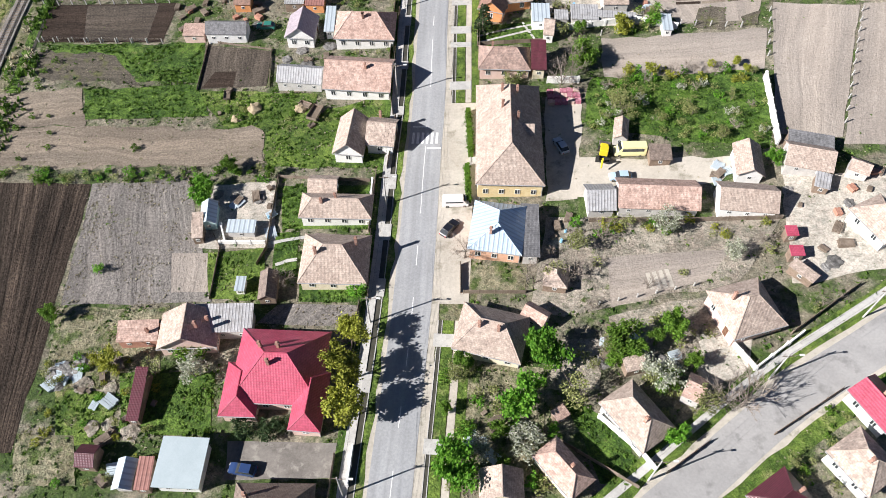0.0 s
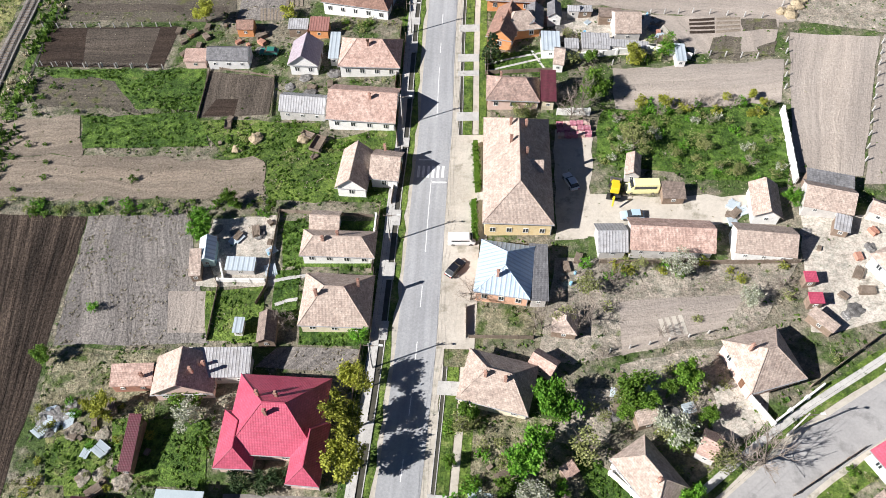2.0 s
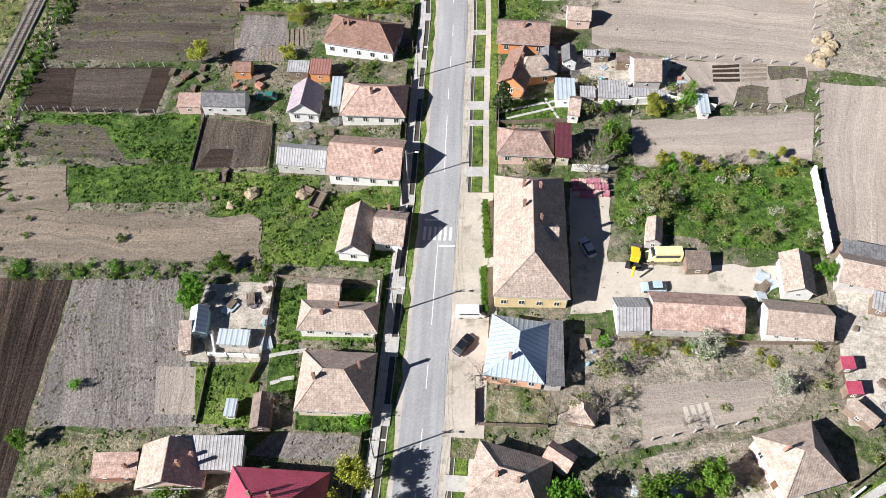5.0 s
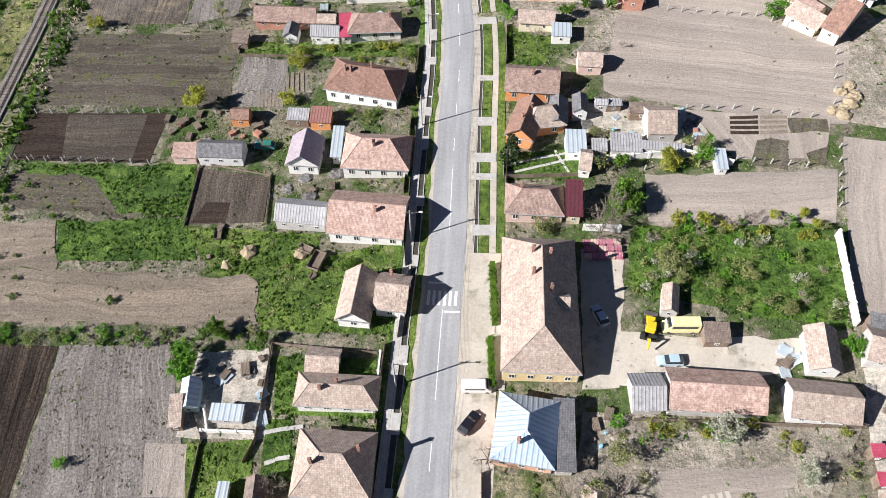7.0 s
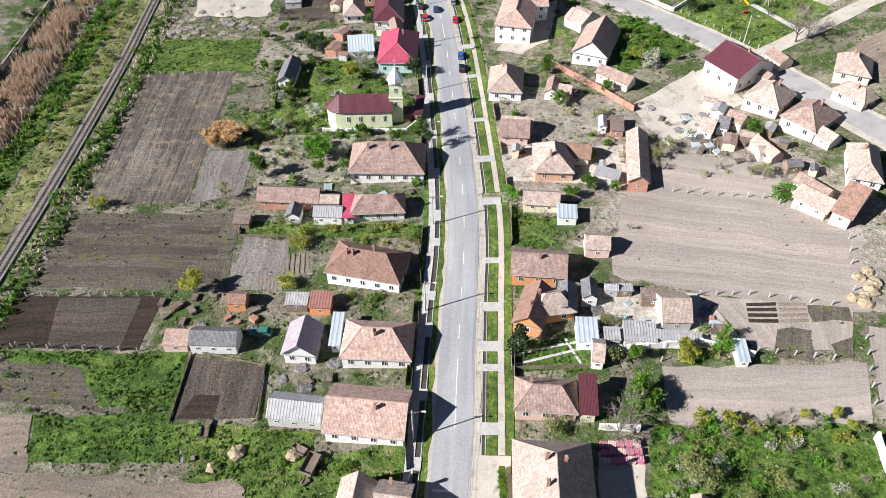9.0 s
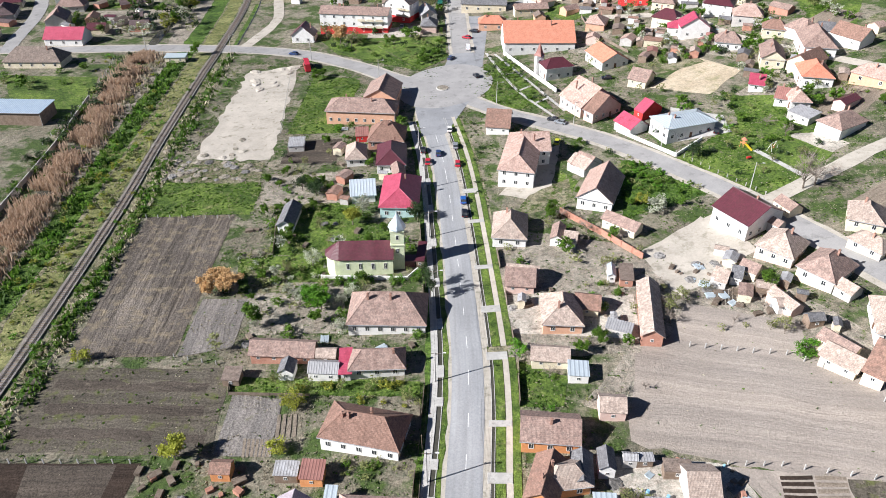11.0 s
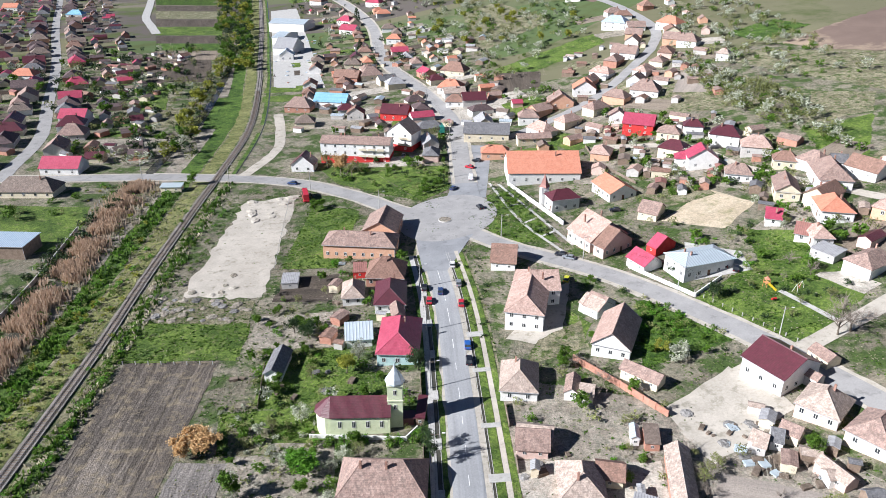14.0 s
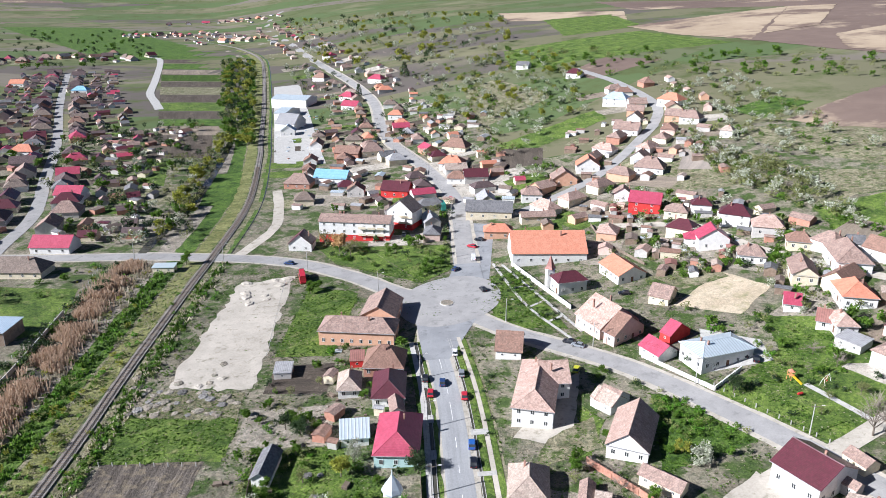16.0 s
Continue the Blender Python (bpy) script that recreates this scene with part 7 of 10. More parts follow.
def weed_band(line, a, b, per, sizes, material, label, seed):
    """Tall weeds in ragged clumps along a line, between two distances from it."""
    r = random.Random(seed)
    verts, faces = [], []
    for p, q in zip(line, line[1:]):
        t = (q - p).normalized()
        side = Vector((t.y, -t.x, 0))
        for _ in range(int(per * (q - p).length)):
            c = p.lerp(q, r.random()) + side * r.uniform(a, b)
            if noise.noise(c * 0.13 + Vector((seed, 0, 0))) < -0.05:
                continue
            c.z = land(c.x, c.y)
            for _ in range(5):
                h, g = r.uniform(*sizes), r.uniform(0, math.tau)
                u = Vector((math.cos(g), math.sin(g), 0)) * h * r.uniform(0.2, 0.4)
                o = c + Vector((r.gauss(0, 0.35), r.gauss(0, 0.35), 0))
                top = o + Vector((r.gauss(0, 0.35) * h, r.gauss(0, 0.35) * h, h))
                k = len(verts)
                verts += [o - u, o + u, top + u * 0.5, top - u * 0.5]
                faces.append((k, k + 1, k + 2, k + 3))
    return tagged(new("weeds", as_mesh("weeds", verts, faces, M[material])), label, "weeds", kind="stuff")


BANK = between(RAIL, 50, 352)
weed_band(BANK, -17.5, -11.0, 3.0, (0.5, 1.3), "leaf_weed", "tall dark green weeds on the railway bank", 41)
weed_band(BANK, -17.5, -10.0, 3.0, (0.5, 1.2), "leaf_grass", "fresh tall grass on the railway bank", 42)
weed_band(BANK, -26.0, -17.0, 3.0, (0.6, 1.4), "straw", "pale dry stalks on the stream bank", 43)
weed_band(BANK, 2.6, 8.2, 2.6, (0.4, 1.0), "leaf_grass", "rough green weeds beside the rails", 44)
weed_band(BANK, 3.0, 9.0, 2.2, (0.4, 1.0), "straw", "grey dry stalks beside the rails", 45)
weed_band(BANK, 5.5, 9.5, 2.0, (0.5, 1.1), "leaf_weed", "dark weeds along the ditch", 46)
weed_band(BANK, -10.5, -2.8, 2.0, (0.3, 0.6), "straw", "dry grass tufts along the railway", 47)
tagged(new("reeds", as_mesh("reeds", rv, rf_, M["reed"])), "tall dry tan reeds along the stream", "reeds", kind="stuff")


# ---- church ----
CHX, CHY, CHW, CHD, CHYAW = -27.8, 185.8, 13.6, 7.0, 2
church = thing("church", CHX, CHY, CHYAW, "pale green plastered church with maroon roof and white-domed tower", "church")
HOUSES.append((CHX, CHY, CHW + 6, CHD, CHYAW))
bm = bmesh.new()
box(bm, -CHW / 2, -CHD / 2, -1, CHW / 2, CHD / 2, 5.2)
rod(bm, (-CHW / 2, 0, -1), (-CHW / 2, 0, 5.2), CHD / 2, CHD / 2, 10)
part("nave", bm, M["wall_green"], church)
bm = bmesh.new()
uvl = bm.loops.layers.uv.new("UVMap")
W, D = CHW / 2, CHD / 2 + 0.4
for s in ([(-W, -D, 5.1), (W + 0.2, -D, 5.1), (W + 0.2, 0, 8.4), (-W, 0, 8.4)], [(W + 0.2, D, 5.1), (-W, D, 5.1), (-W, 0, 8.4), (W + 0.2, 0, 8.4)]):
    slab(bm, uvl, s, 0.12)
for i in range(5):
    a0, a1 = math.pi / 2 + i * math.pi / 5, math.pi / 2 + (i + 1) * math.pi / 5
    slab(bm, uvl, [(-W + D * math.cos(a0), D * math.sin(a0), 5.1), (-W + D * math.cos(a1), D * math.sin(a1), 5.1), (-W, 0, 8.4)], 0.12)
part("roof", bm, M["maroon_metal"], church)
bm = bmesh.new()
TX = CHW / 2 + 1.2
box(bm, TX - 1.7, -1.7, -1, TX + 1.7, 1.7, 12.0)
box(bm, TX - 1.85, -1.85, 7.8, TX + 1.85, 1.85, 8.1)
box(bm, TX - 1.85, -1.85, 11.8, TX + 1.85, 1.85, 12.1)
tower = part("tower", bm, M["wall_green"], church)
bm = bmesh.new()
prof = [(2.2, 12.1), (2.3, 12.5), (1.9, 13.4), (1.3, 14.3), (0.7, 15.2), (0.25, 16.0), (0.06, 17.2)]
for (ra, za), (rb, zb) in zip(prof, prof[1:]):
    rod(bm, (TX, 0, za), (TX, 0, zb), ra, rb, 8)
box(bm, TX - 0.05, -0.05, 17.0, TX + 0.05, 0.05, 18.3)
box(bm, TX - 0.4, -0.05, 17.7, TX + 0.4, 0.05, 17.8)
part("dome", bm, M["pale_metal"], tower, "pale silvery faceted dome with a cross")
for i in range(4):
    win = share("window", FRAME, church, Matrix.Translation((-CHW / 2 + (i + 0.7) * CHW / 4.3, -CHD / 2, 2.9)) @ Matrix.Diagonal((0.8, 1, 1.9, 1)))
    share("pane", PANE, win, Matrix.Identity(4))
for z in (6.2, 10.2):
    win = share("window", FRAME, tower, Matrix.Translation((TX, -1.7, z)) @ Matrix.Diagonal((0.7, 1, 1.4, 1)))
    share("pane", PANE, win, Matrix.Identity(4))
bm = bmesh.new()
box(bm, TX + 1.7, -1.2, -1, TX + 4.2, 1.2, 2.6)
box(bm, TX + 1.6, -1.5, 2.6, TX + 4.5, 1.5, 2.8)
part("porch", bm, M["maroon_metal"], church)

# bell tower of the chapel
bt = thing("bell_tower", 28.6, 311.9, 10, "white bell tower with a steep red spire", "tower")
bm = bmesh.new()
box(bm, -1.4, -1.4, -1, 1.4, 1.4, 7.5)
part("shaft", bm, M["wall_white"], bt)
bm = bmesh.new()
rod(bm, (0, 0, 7.4), (0, 0, 8.4), 2.3, 1.5, 4)
rod(bm, (0, 0, 8.4), (0, 0, 12.5), 1.5, 0.05, 4)
part("spire", bm, M["rust_metal"], bt)
win = share("window", FRAME, bt, Matrix.Translation((0, -1.4, 5.6)) @ Matrix.Diagonal((0.8, 1, 1.2, 1)))
share("pane", PANE, win, Matrix.Identity(4))


# ---- vehicles ----
PAINTS = {}


def car_paint(key, col):
    if key not in PAINTS:
        PAINTS[key] = surface(key + "_car_paint", tuple(c * 0.92 for c in col), col, big=0.5, fine=2, rough=0.28, spec=0.5, bump=0, kind="Object")
    return PAINTS[key]


def loft(bm, rows):
    """Skins rows of equal point counts, closed at both ends."""
    vr = [[bm.verts.new(p) for p in row] for row in rows]
    n = len(vr[0])
    for a, b in zip(vr, vr[1:]):
        for i in range(n - 1):
            bm.faces.new((a[i], a[i + 1], b[i + 1], b[i]))
        bm.faces.new((a[n - 1], a[0], b[0], b[n - 1]))
    bm.faces.new(vr[0][::-1])
    bm.faces.new(vr[-1])


def wheel_meshes():
    bm = bmesh.new()
    rod(bm, (0, -0.1, 0), (0, 0.1, 0), 0.32, 0.32, 14)
    bm.faces.new([v for v in bm.verts][:14][::-1])
    t = bpy.data.meshes.new("tyre")
    bm.to_mesh(t)
    bm.free()
    t.materials.append(M["tyre"])
    bm = bmesh.new()
    rod(bm, (0, -0.11, 0), (0, 0.11, 0), 0.19, 0.19, 10)
    bm.faces.new([v for v in bm.verts][:10][::-1])
    q = bpy.data.meshes.new("rim")
    bm.to_mesh(q)
    bm.free()
    q.materials.append(M["steel"])
    return t, q


TYRE, RIM = wheel_meshes()


def vehicle(x, y, yaw, colour, col, kind="car"):
    """A car or van pointing along its own +y."""
    L, Wd, body_h, roof_h = {"car": (4.3, 1.75, 0.92, 1.45), "van": (5.0, 1.95, 1.15, 2.0), "minibus": (6.2, 2.1, 1.3, 2.5), "lorry": (10.5, 2.5, 1.2, 3.4)}[kind]
    ob = thing("car" if kind == "car" else kind, x, y, yaw, f"{colour} {'parked passenger car' if kind == 'car' else kind + ' at the roadside'}", "car" if kind == "car" else kind)
    ob.location.z += 0.14
    h, w = L / 2, Wd / 2

    def row(yy, ww, z0, z1, tuck):
        return [(-ww, yy, z0), (-ww * 1.0, yy, (z0 + z1) / 2), (-ww * tuck, yy, z1), (ww * tuck, yy, z1), (ww, yy, (z0 + z1) / 2), (ww, yy, z0)]

    bm = bmesh.new()
    loft(bm, [row(-h, w * 0.85, 0.4, body_h * 0.85, 0.9), row(-h * 0.92, w, 0.28, body_h, 0.92), row(0, w, 0.25, body_h, 0.94), row(h * 0.6, w, 0.26, body_h * 0.95, 0.92), row(h * 0.93, w * 0.96, 0.3, body_h * 0.8, 0.9), row(h, w * 0.82, 0.4, body_h * 0.66, 0.9)])
    body = part("body", bm, car_paint(colour, col), ob)
    f0, f1, r0, r1 = (h * 0.42, h * 0.12, -h * 0.9, -h * 0.62) if kind == "car" else (h * 0.8, h * 0.55, -h * 0.97, -h * 0.94)
    bm = bmesh.new()
    loft(bm, [[(-w * 0.92, r0, body_h - 0.03), (-w * 0.8, r1, roof_h - 0.06), (w * 0.8, r1, roof_h - 0.06), (w * 0.92, r0, body_h - 0.03)], [(-w * 0.92, f0, body_h - 0.03), (-w * 0.8, f1, roof_h - 0.06), (w * 0.8, f1, roof_h - 0.06), (w * 0.92, f0, body_h - 0.03)]])
    part("cabin_glass" if kind == "car" else "cabin", bm, M["glass"] if kind == "car" else car_paint(colour, col), ob)
    bm = bmesh.new()
    box(bm, -w * 0.8, r1 - 0.02, roof_h - 0.06, w * 0.8, f1 + 0.02, roof_h)
    bmesh.ops.bevel(bm, geom=bm.edges[:], offset=0.025, segments=1, affect="EDGES")
    part("roof", bm, car_paint(colour, col), ob)
    if kind != "car":
        bm = bmesh.new()
        loft(bm, [[(-w * 0.86, f0 + 0.03, body_h), (w * 0.86, f0 + 0.03, body_h)], [(-w * 0.76, f1 + 0.05, roof_h - 0.12), (w * 0.76, f1 + 0.05, roof_h - 0.12)]]) if False else box(bm, -w * 0.8, f1 - 0.25, body_h + 0.1, w * 0.8, f0 - 0.12, roof_h - 0.3)
        for s in (-1, 1):
            box(bm, s * w * 0.87 - 0.06, r0 + 0.6, body_h + 0.1, s * w * 0.87 + 0.06, f1, roof_h - 0.45)
        part("window_glass", bm, M["glass"], ob)
    for sx in (-1, 1):
        for sy in (-0.62, 0.66):
            wh = new("wheel")
            wh.parent, wh.matrix_basis = ob, pose(sx * (w - 0.1), sy * h, 0.32, 0, 0, 90)
            share("tyre", TYRE, wh, Matrix.Identity(4))
            share("rim", RIM, wh, Matrix.Identity(4))
    for s in (-1, 1):
        bm = bmesh.new()
        box(bm, s * w * 0.62 - 0.16, h - 0.14, body_h * 0.6, s * w * 0.62 + 0.16, h + 0.01, body_h * 0.74)
        part("headlight", bm, M["frame_white"], ob)
        bm = bmesh.new()
        box(bm, s * w * 0.66 - 0.13, -h - 0.01, body_h * 0.62, s * w * 0.66 + 0.13, -h + 0.12, body_h * 0.8)
        part("tail_light", bm, M["wall_red"], ob)
    return ob


vehicle(-1.0, 58.1, -90, "white", (0.75, 0.75, 0.75), "van")
vehicle(-2.3, 52.1, -38, "black", (0.015, 0.017, 0.025), "car")
vehicle(20.0, 70.5, 20, "silver", (0.55, 0.58, 0.62), "car")
vehicle(32.8, 67.8, 90, "pale yellow", (0.82, 0.77, 0.42), "minibus")
vehicle(30.1, 61.7, 90, "light blue", (0.45, 0.6, 0.72), "car")
vehicle(-34.8, 9.0, 80, "dark blue", (0.03, 0.06, 0.16), "car")
vehicle(-43.0, 112.8, 88, "dark green", (0.04, 0.2, 0.16), "car")
vehicle(-13.4, 241.9, 0, "red", (0.5, 0.03, 0.05), "car")
vehicle(-10.1, 247.4, 0, "dark blue", (0.04, 0.06, 0.15), "car")
vehicle(-3.9, 239.5, 0, "red", (0.5, 0.03, 0.05), "car")
vehicle(-4.5, 252.0, 0, "grey", (0.25, 0.27, 0.3), "car")
vehicle(-6.4, 265.1, 0, "white", (0.7, 0.7, 0.72), "car")
vehicle(-2.5, 216.6, 0, "blue", (0.03, 0.12, 0.4), "car")
vehicle(-2.3, 209.3, 0, "black", (0.02, 0.025, 0.03), "car")
vehicle(-15.1, 250.2, 0, "black", (0.02, 0.02, 0.02), "car")
vehicle(-75.0, 348.4, 80, "dark blue", (0.05, 0.07, 0.12), "car")
vehicle(-5.7, 333.9, -30, "dark blue", (0.04, 0.06, 0.12), "car")
vehicle(4.3, 312.5, 20, "black", (0.02, 0.02, 0.02), "car")
vehicle(1.4, 357.9, 60, "red", (0.45, 0.04, 0.06), "car")
vehicle(4.8, 365.5, 70, "black", (0.02, 0.02, 0.02), "car")
vehicle(1.7, 344.2, 0, "white", (0.7, 0.7, 0.7), "van")
vehicle(29.3, 267.5, 60, "black", (0.02, 0.02, 0.02), "car")
vehicle(31.5, 264.9, 60, "grey", (0.2, 0.2, 0.22), "car")
vehicle(28.7, 250.3, -20, "yellow green", (0.55, 0.55, 0.04), "car")
vehicle(66.7, 245.1, -60, "white", (0.75, 0.75, 0.75), "van")
vehicle(76.0, 249.0, -20, "black", (0.02, 0.02, 0.02), "car")
vehicle(78.0, 245.8, -20, "black", (0.02, 0.02, 0.02), "car")
vehicle(53.1, 299.2, 90, "black", (0.02, 0.02, 0.02), "car")
vehicle(-66.4, 331.7, 15, "red", (0.5, 0.04, 0.06), "lorry")
vehicle(-11.7, 414.1, 10, "green", (0.03, 0.25, 0.2), "lorry")
vehicle(-7.4, 425.0, 10, "red", (0.5, 0.03, 0.05), "van")
vehicle(-28.8, 378.9, 0, "grey", (0.3, 0.3, 0.32), "car")


# ---- poles and wires ----
def lamp_post(x, y, yaw, high=8.5, lamp=True):
    ob = thing("utility_pole", x, y, yaw, "tapered grey concrete utility pole" + (" with a street lamp" if lamp else ""), "pole", "poles along the streets")
    bm = bmesh.new()
    rod(bm, (0, 0, -0.6), (0, 0, high), 0.17, 0.1, 8)
    part("shaft", bm, M["concrete"], ob)
    bm = bmesh.new()
    box(bm, -0.8, -0.05, high - 0.6, 0.8, 0.05, high - 0.5)
    for s in (-0.7, 0, 0.7):
        rod(bm, (s, 0, high - 0.5), (s, 0, high - 0.3), 0.05, 0.04, 6)
    part("crossarm", bm, M["timber"], ob)
    if lamp:
        bm = bmesh.new()
        rod(bm, (0, 0, high - 0.9), (1.7, 0, high - 0.2), 0.05, 0.04, 6)
        arm = part("arm", bm, M["steel"], ob)
        bm = bmesh.new()
        box(bm, 1.6, -0.14, high - 0.28, 2.3, 0.14, high - 0.14)
        part("lamp", bm, M["frame_white"], arm)
    return ob


def wires(name, tops, label):
    bm = bmesh.new()
    for a, b in zip(tops, tops[1:]):
        for s in (-0.7, 0.0, 0.7):
            d = (b - a).normalized()
            side = Vector((d.y, -d.x, 0)) * s
            last = a + side
            for k in range(1, 7):
                t = k / 6
                p = a.lerp(b, t) + side - Vector((0, 0, 4 * 0.7 * t * (1 - t)))
                rod(bm, last, p, 0.016, 0.016, 3)
                last = p
    return tagged(part(name, bm, M["tyre"], None), label, "cable")


tops = []
for y in (-28, 4, 33, 58.5, 88, 117, 143, 172, 199, 226, 252):
    x, yy, a = at_main(y, -7.0 if y != 58.5 else -6.6)
    lamp_post(x, yy, a)
    tops.append(Vector((x, yy, land(x, yy) + 8.2)))
wires("overhead_wire", tops, "sagging overhead wires along the road")
for line, ys in ((STREET, (6, 14, 22, 30)), (FAR_MAIN, (4, 10, 18, 26, 34)), (CROSS, (5, 13, 21, 29)), (LANE, (6, 14, 20))):
    tops = []
    for k in ys:
        if k < len(line):
            p = beside(line, -4.4)[k]
            lamp_post(p.x, p.y, 0, 8.5, line is not FAR_MAIN)
            tops.append(Vector((p.x, p.y, land(p.x, p.y) + 8.2)))
    wires("overhead_wire", tops, "sagging overhead wires along the street")

# ---- fences and garden walls ----
def post_mesh(material, r0):
    bm = bmesh.new()
    box(bm, -r0, -r0, -0.4, r0, r0, 1.0)
    bmesh.ops.bevel(bm, geom=[e for e in bm.edges if e.verts[0].co.z > 0.9 and e.verts[1].co.z > 0.9], offset=r0 * 0.4, segments=1, affect="EDGES")
    me = bpy.data.meshes.new("post")
    bm.to_mesh(me)
    bm.free()
    me.materials.append(material)
    return me


POSTS = {"wire": post_mesh(M["concrete"], 0.1), "board": post_mesh(M["timber"], 0.08), "wall": post_mesh(M["wall_white"], 0.24), "brick": post_mesh(M["wall_brick"], 0.22)}
FENCE_WORDS = {"wire": "wire fence on pale concrete posts", "board": "weathered grey-brown board fence", "wall": "whitewashed garden wall with piers", "brick": "red brick garden wall with piers"}


def fence(pts, kind, high):
    """Posts or piers along a line, with wires, boards or a wall between."""
    ob = thing("fence" if kind in ("wire", "board") else "garden_wall", *pts[0], 0, FENCE_WORDS[kind], "fence" if kind in ("wire", "board") else "wall")
    base = Vector((*pts[0], land(*pts[0])))
    strand = bmesh.new()
    for a, b in zip(pts, pts[1:]):
        a, b = Vector((*a, 0)), Vector((*b, 0))
        n = max(1, round((b - a).length / (3.4 if kind != "board" else 3.0)))
        for k in range(n):
            p, q = a.lerp(b, k / n), a.lerp(b, (k + 1) / n)
            zp, zq = land(p.x, p.y), land(q.x, q.y)
            share("post", POSTS[kind], ob, Matrix.Translation(Vector((p.x, p.y, zp)) - base) @ Matrix.Diagonal((1, 1, high * (1.08 if kind != "wire" else 1), 1)))
            d = (q - p).normalized()
            s = Vector((d.y, -d.x, 0))
            bm = bmesh.new()
            P3, Q3 = Vector((p.x, p.y, zp)) - base, Vector((q.x, q.y, zq)) - base
            up = Vector((0, 0, 1))
            if kind == "wire":
                bm.free()
                rod(strand, P3 + up * high * 0.9, Q3 + up * high * 0.9, 0.015, 0.015, 3)
                continue
            th = 0.03 if kind == "board" else 0.14
            m = 6 if kind == "board" else 1
            low = [P3.lerp(Q3, i / m) + up * (-0.3 if kind != "board" else 0.08) for i in range(m + 1)]
            top = [P3.lerp(Q3, i / m) + up * high * (1 if kind != "board" else 0.92 + 0.08 * (i % 2)) for i in range(m + 1)]
            lv = [[bm.verts.new(v + s * th * sg) for v in row] for row in (low, top) for sg in (-1, 1)]
            for i in range(m):
                bm.faces.new((lv[0][i], lv[2][i], lv[2][i + 1], lv[0][i + 1]))
                bm.faces.new((lv[1][i], lv[1][i + 1], lv[3][i + 1], lv[3][i]))
                bm.faces.new((lv[2][i], lv[3][i], lv[3][i + 1], lv[2][i + 1]))
            part("panel" if kind == "board" else "wall", bm, M[{"board": "timber", "wall": "wall_white", "brick": "wall_brick"}[kind]], ob)
    if kind == "wire":
        part("wire", strand, M["steel"], ob, kind="stuff")
    else:
        strand.free()
    return ob


fence([(-97.4, 123.6), (-64.2, 123.5)], "wire", 1.4)
fence([(-94.0, 110.6), (-66.4, 109.1)], "wire", 1.4)
fence([(44.6, 149.7), (62.8, 144.7), (76.2, 133.2), (69.8, 112.5)], "wire", 1.5)
fence([(43.0, 118.2), (52.1, 117.3), (69.3, 111.9)], "wire", 1.4)
fence([(32.4, 102.6), (49.7, 103.6), (64.8, 99.9)], "wire", 1.5)
fence([(-55.9, 108.9), (-40.9, 105.0), (-40.2, 92.9)], "board", 0.6)
fence([(-55.7, 108.1), (-55.9, 92.9)], "board", 0.6)
fence([(62.4, 84.4), (60.1, 66.5)], "wall", 2.0)
fence([(-35.0, 67.0), (-17.3, 64.8)], "board", 1.0)
fence([(-35.4, 67.6), (-35.9, 50.2), (-37.3, 46.6)], "board", 1.0)
fence([(-44.7, 51.8), (-36.2, 51.3)], "wall", 1.0)
fence([(-45.1, 55.9), (-43.7, 51.7)], "wall", 1.0)
fence([(-16.8, 64.8), (-17.3, 54.2)], "wall", 1.2)
fence([(-16.8, 52.6), (-16.8, 38.3)], "board", 1.3)
fence([(-53.3, 67.7), (-44.6, 50.7), (-44.8, 39.8)], "board", 0.7)
fence([(-95.0, 110.3), (-62.9, 108.8)], "wire", 1.3)
fence([(-13.9, 89.0), (-13.2, 82.3)], "board", 1.2)
fence([(-12.6, 81.4), (-14.1, 67.7)], "board", 1.2)
fence([(86.2, 100.4), (72.2, 67.2)], "wire", 1.4)
fence([(68.7, 104.5), (63.9, 87.5)], "wire", 1.4)
fence([(-0.6, 44.3), (-0.8, 38.4)], "board", 1.2)
fence([(-0.3, 38.4), (10.3, 37.7)], "board", 1.2)
fence([(13.0, 11.5), (23.7, 3.8)], "board", 1.2)
fence([(19.6, 14.8), (25.0, 8.8), (26.6, 6.2)], "wall", 1.3)
fence([(41.6, 27.0), (44.6, 21.3), (53.5, 27.0)], "wall", 1.2)
fence([(51.7, 27.0), (64.6, 34.9)], "board", 1.3)
fence([(28.1, 5.8), (35.2, 10.2)], "board", 1.3)
fence([(44.7, 10.7), (56.4, 17.1)], "board", 1.2)
fence([(-18.8, 6.1), (-18.2, 12.1)], "wall", 1.2)
fence([(22.4, 34.7), (41.8, 37.7)], "wire", 1.2)
fence([(23.0, 52.0), (56.4, 49.5)], "board", 1.3)
fence([(25.6, 88.3), (19.1, 88.9)], "wall", 1.8)
fence([(8.1, 148.2), (7.3, 135.0)], "board", 1.2)
fence([(5.7, 109.4), (5.3, 102.1)], "board", 1.2)
fence([(5.3, 102.1), (19.6, 101.8)], "board", 1.2)
fence([(20.4, 105.2), (40.3, 106.0), (48.8, 102.4)], "wall", 1.6)
fence([(-12.8, 135.6), (-11.9, 124.6)], "board", 1.3)
fence([(-12.1, 116.1), (-12.5, 104.9)], "board", 1.3)
fence([(-12.9, 102.3), (-13.3, 89.2)], "board", 1.3)
fence([(-54.1, 146.1), (-53.1, 141.3), (-35.7, 140.2)], "board", 1.0)
fence([(-68.2, 153.1), (-54.8, 149.9)], "wire", 1.2)
fence([(24.3, 207.3), (33.5, 195.1), (41.8, 182.7)], "brick", 1.8)
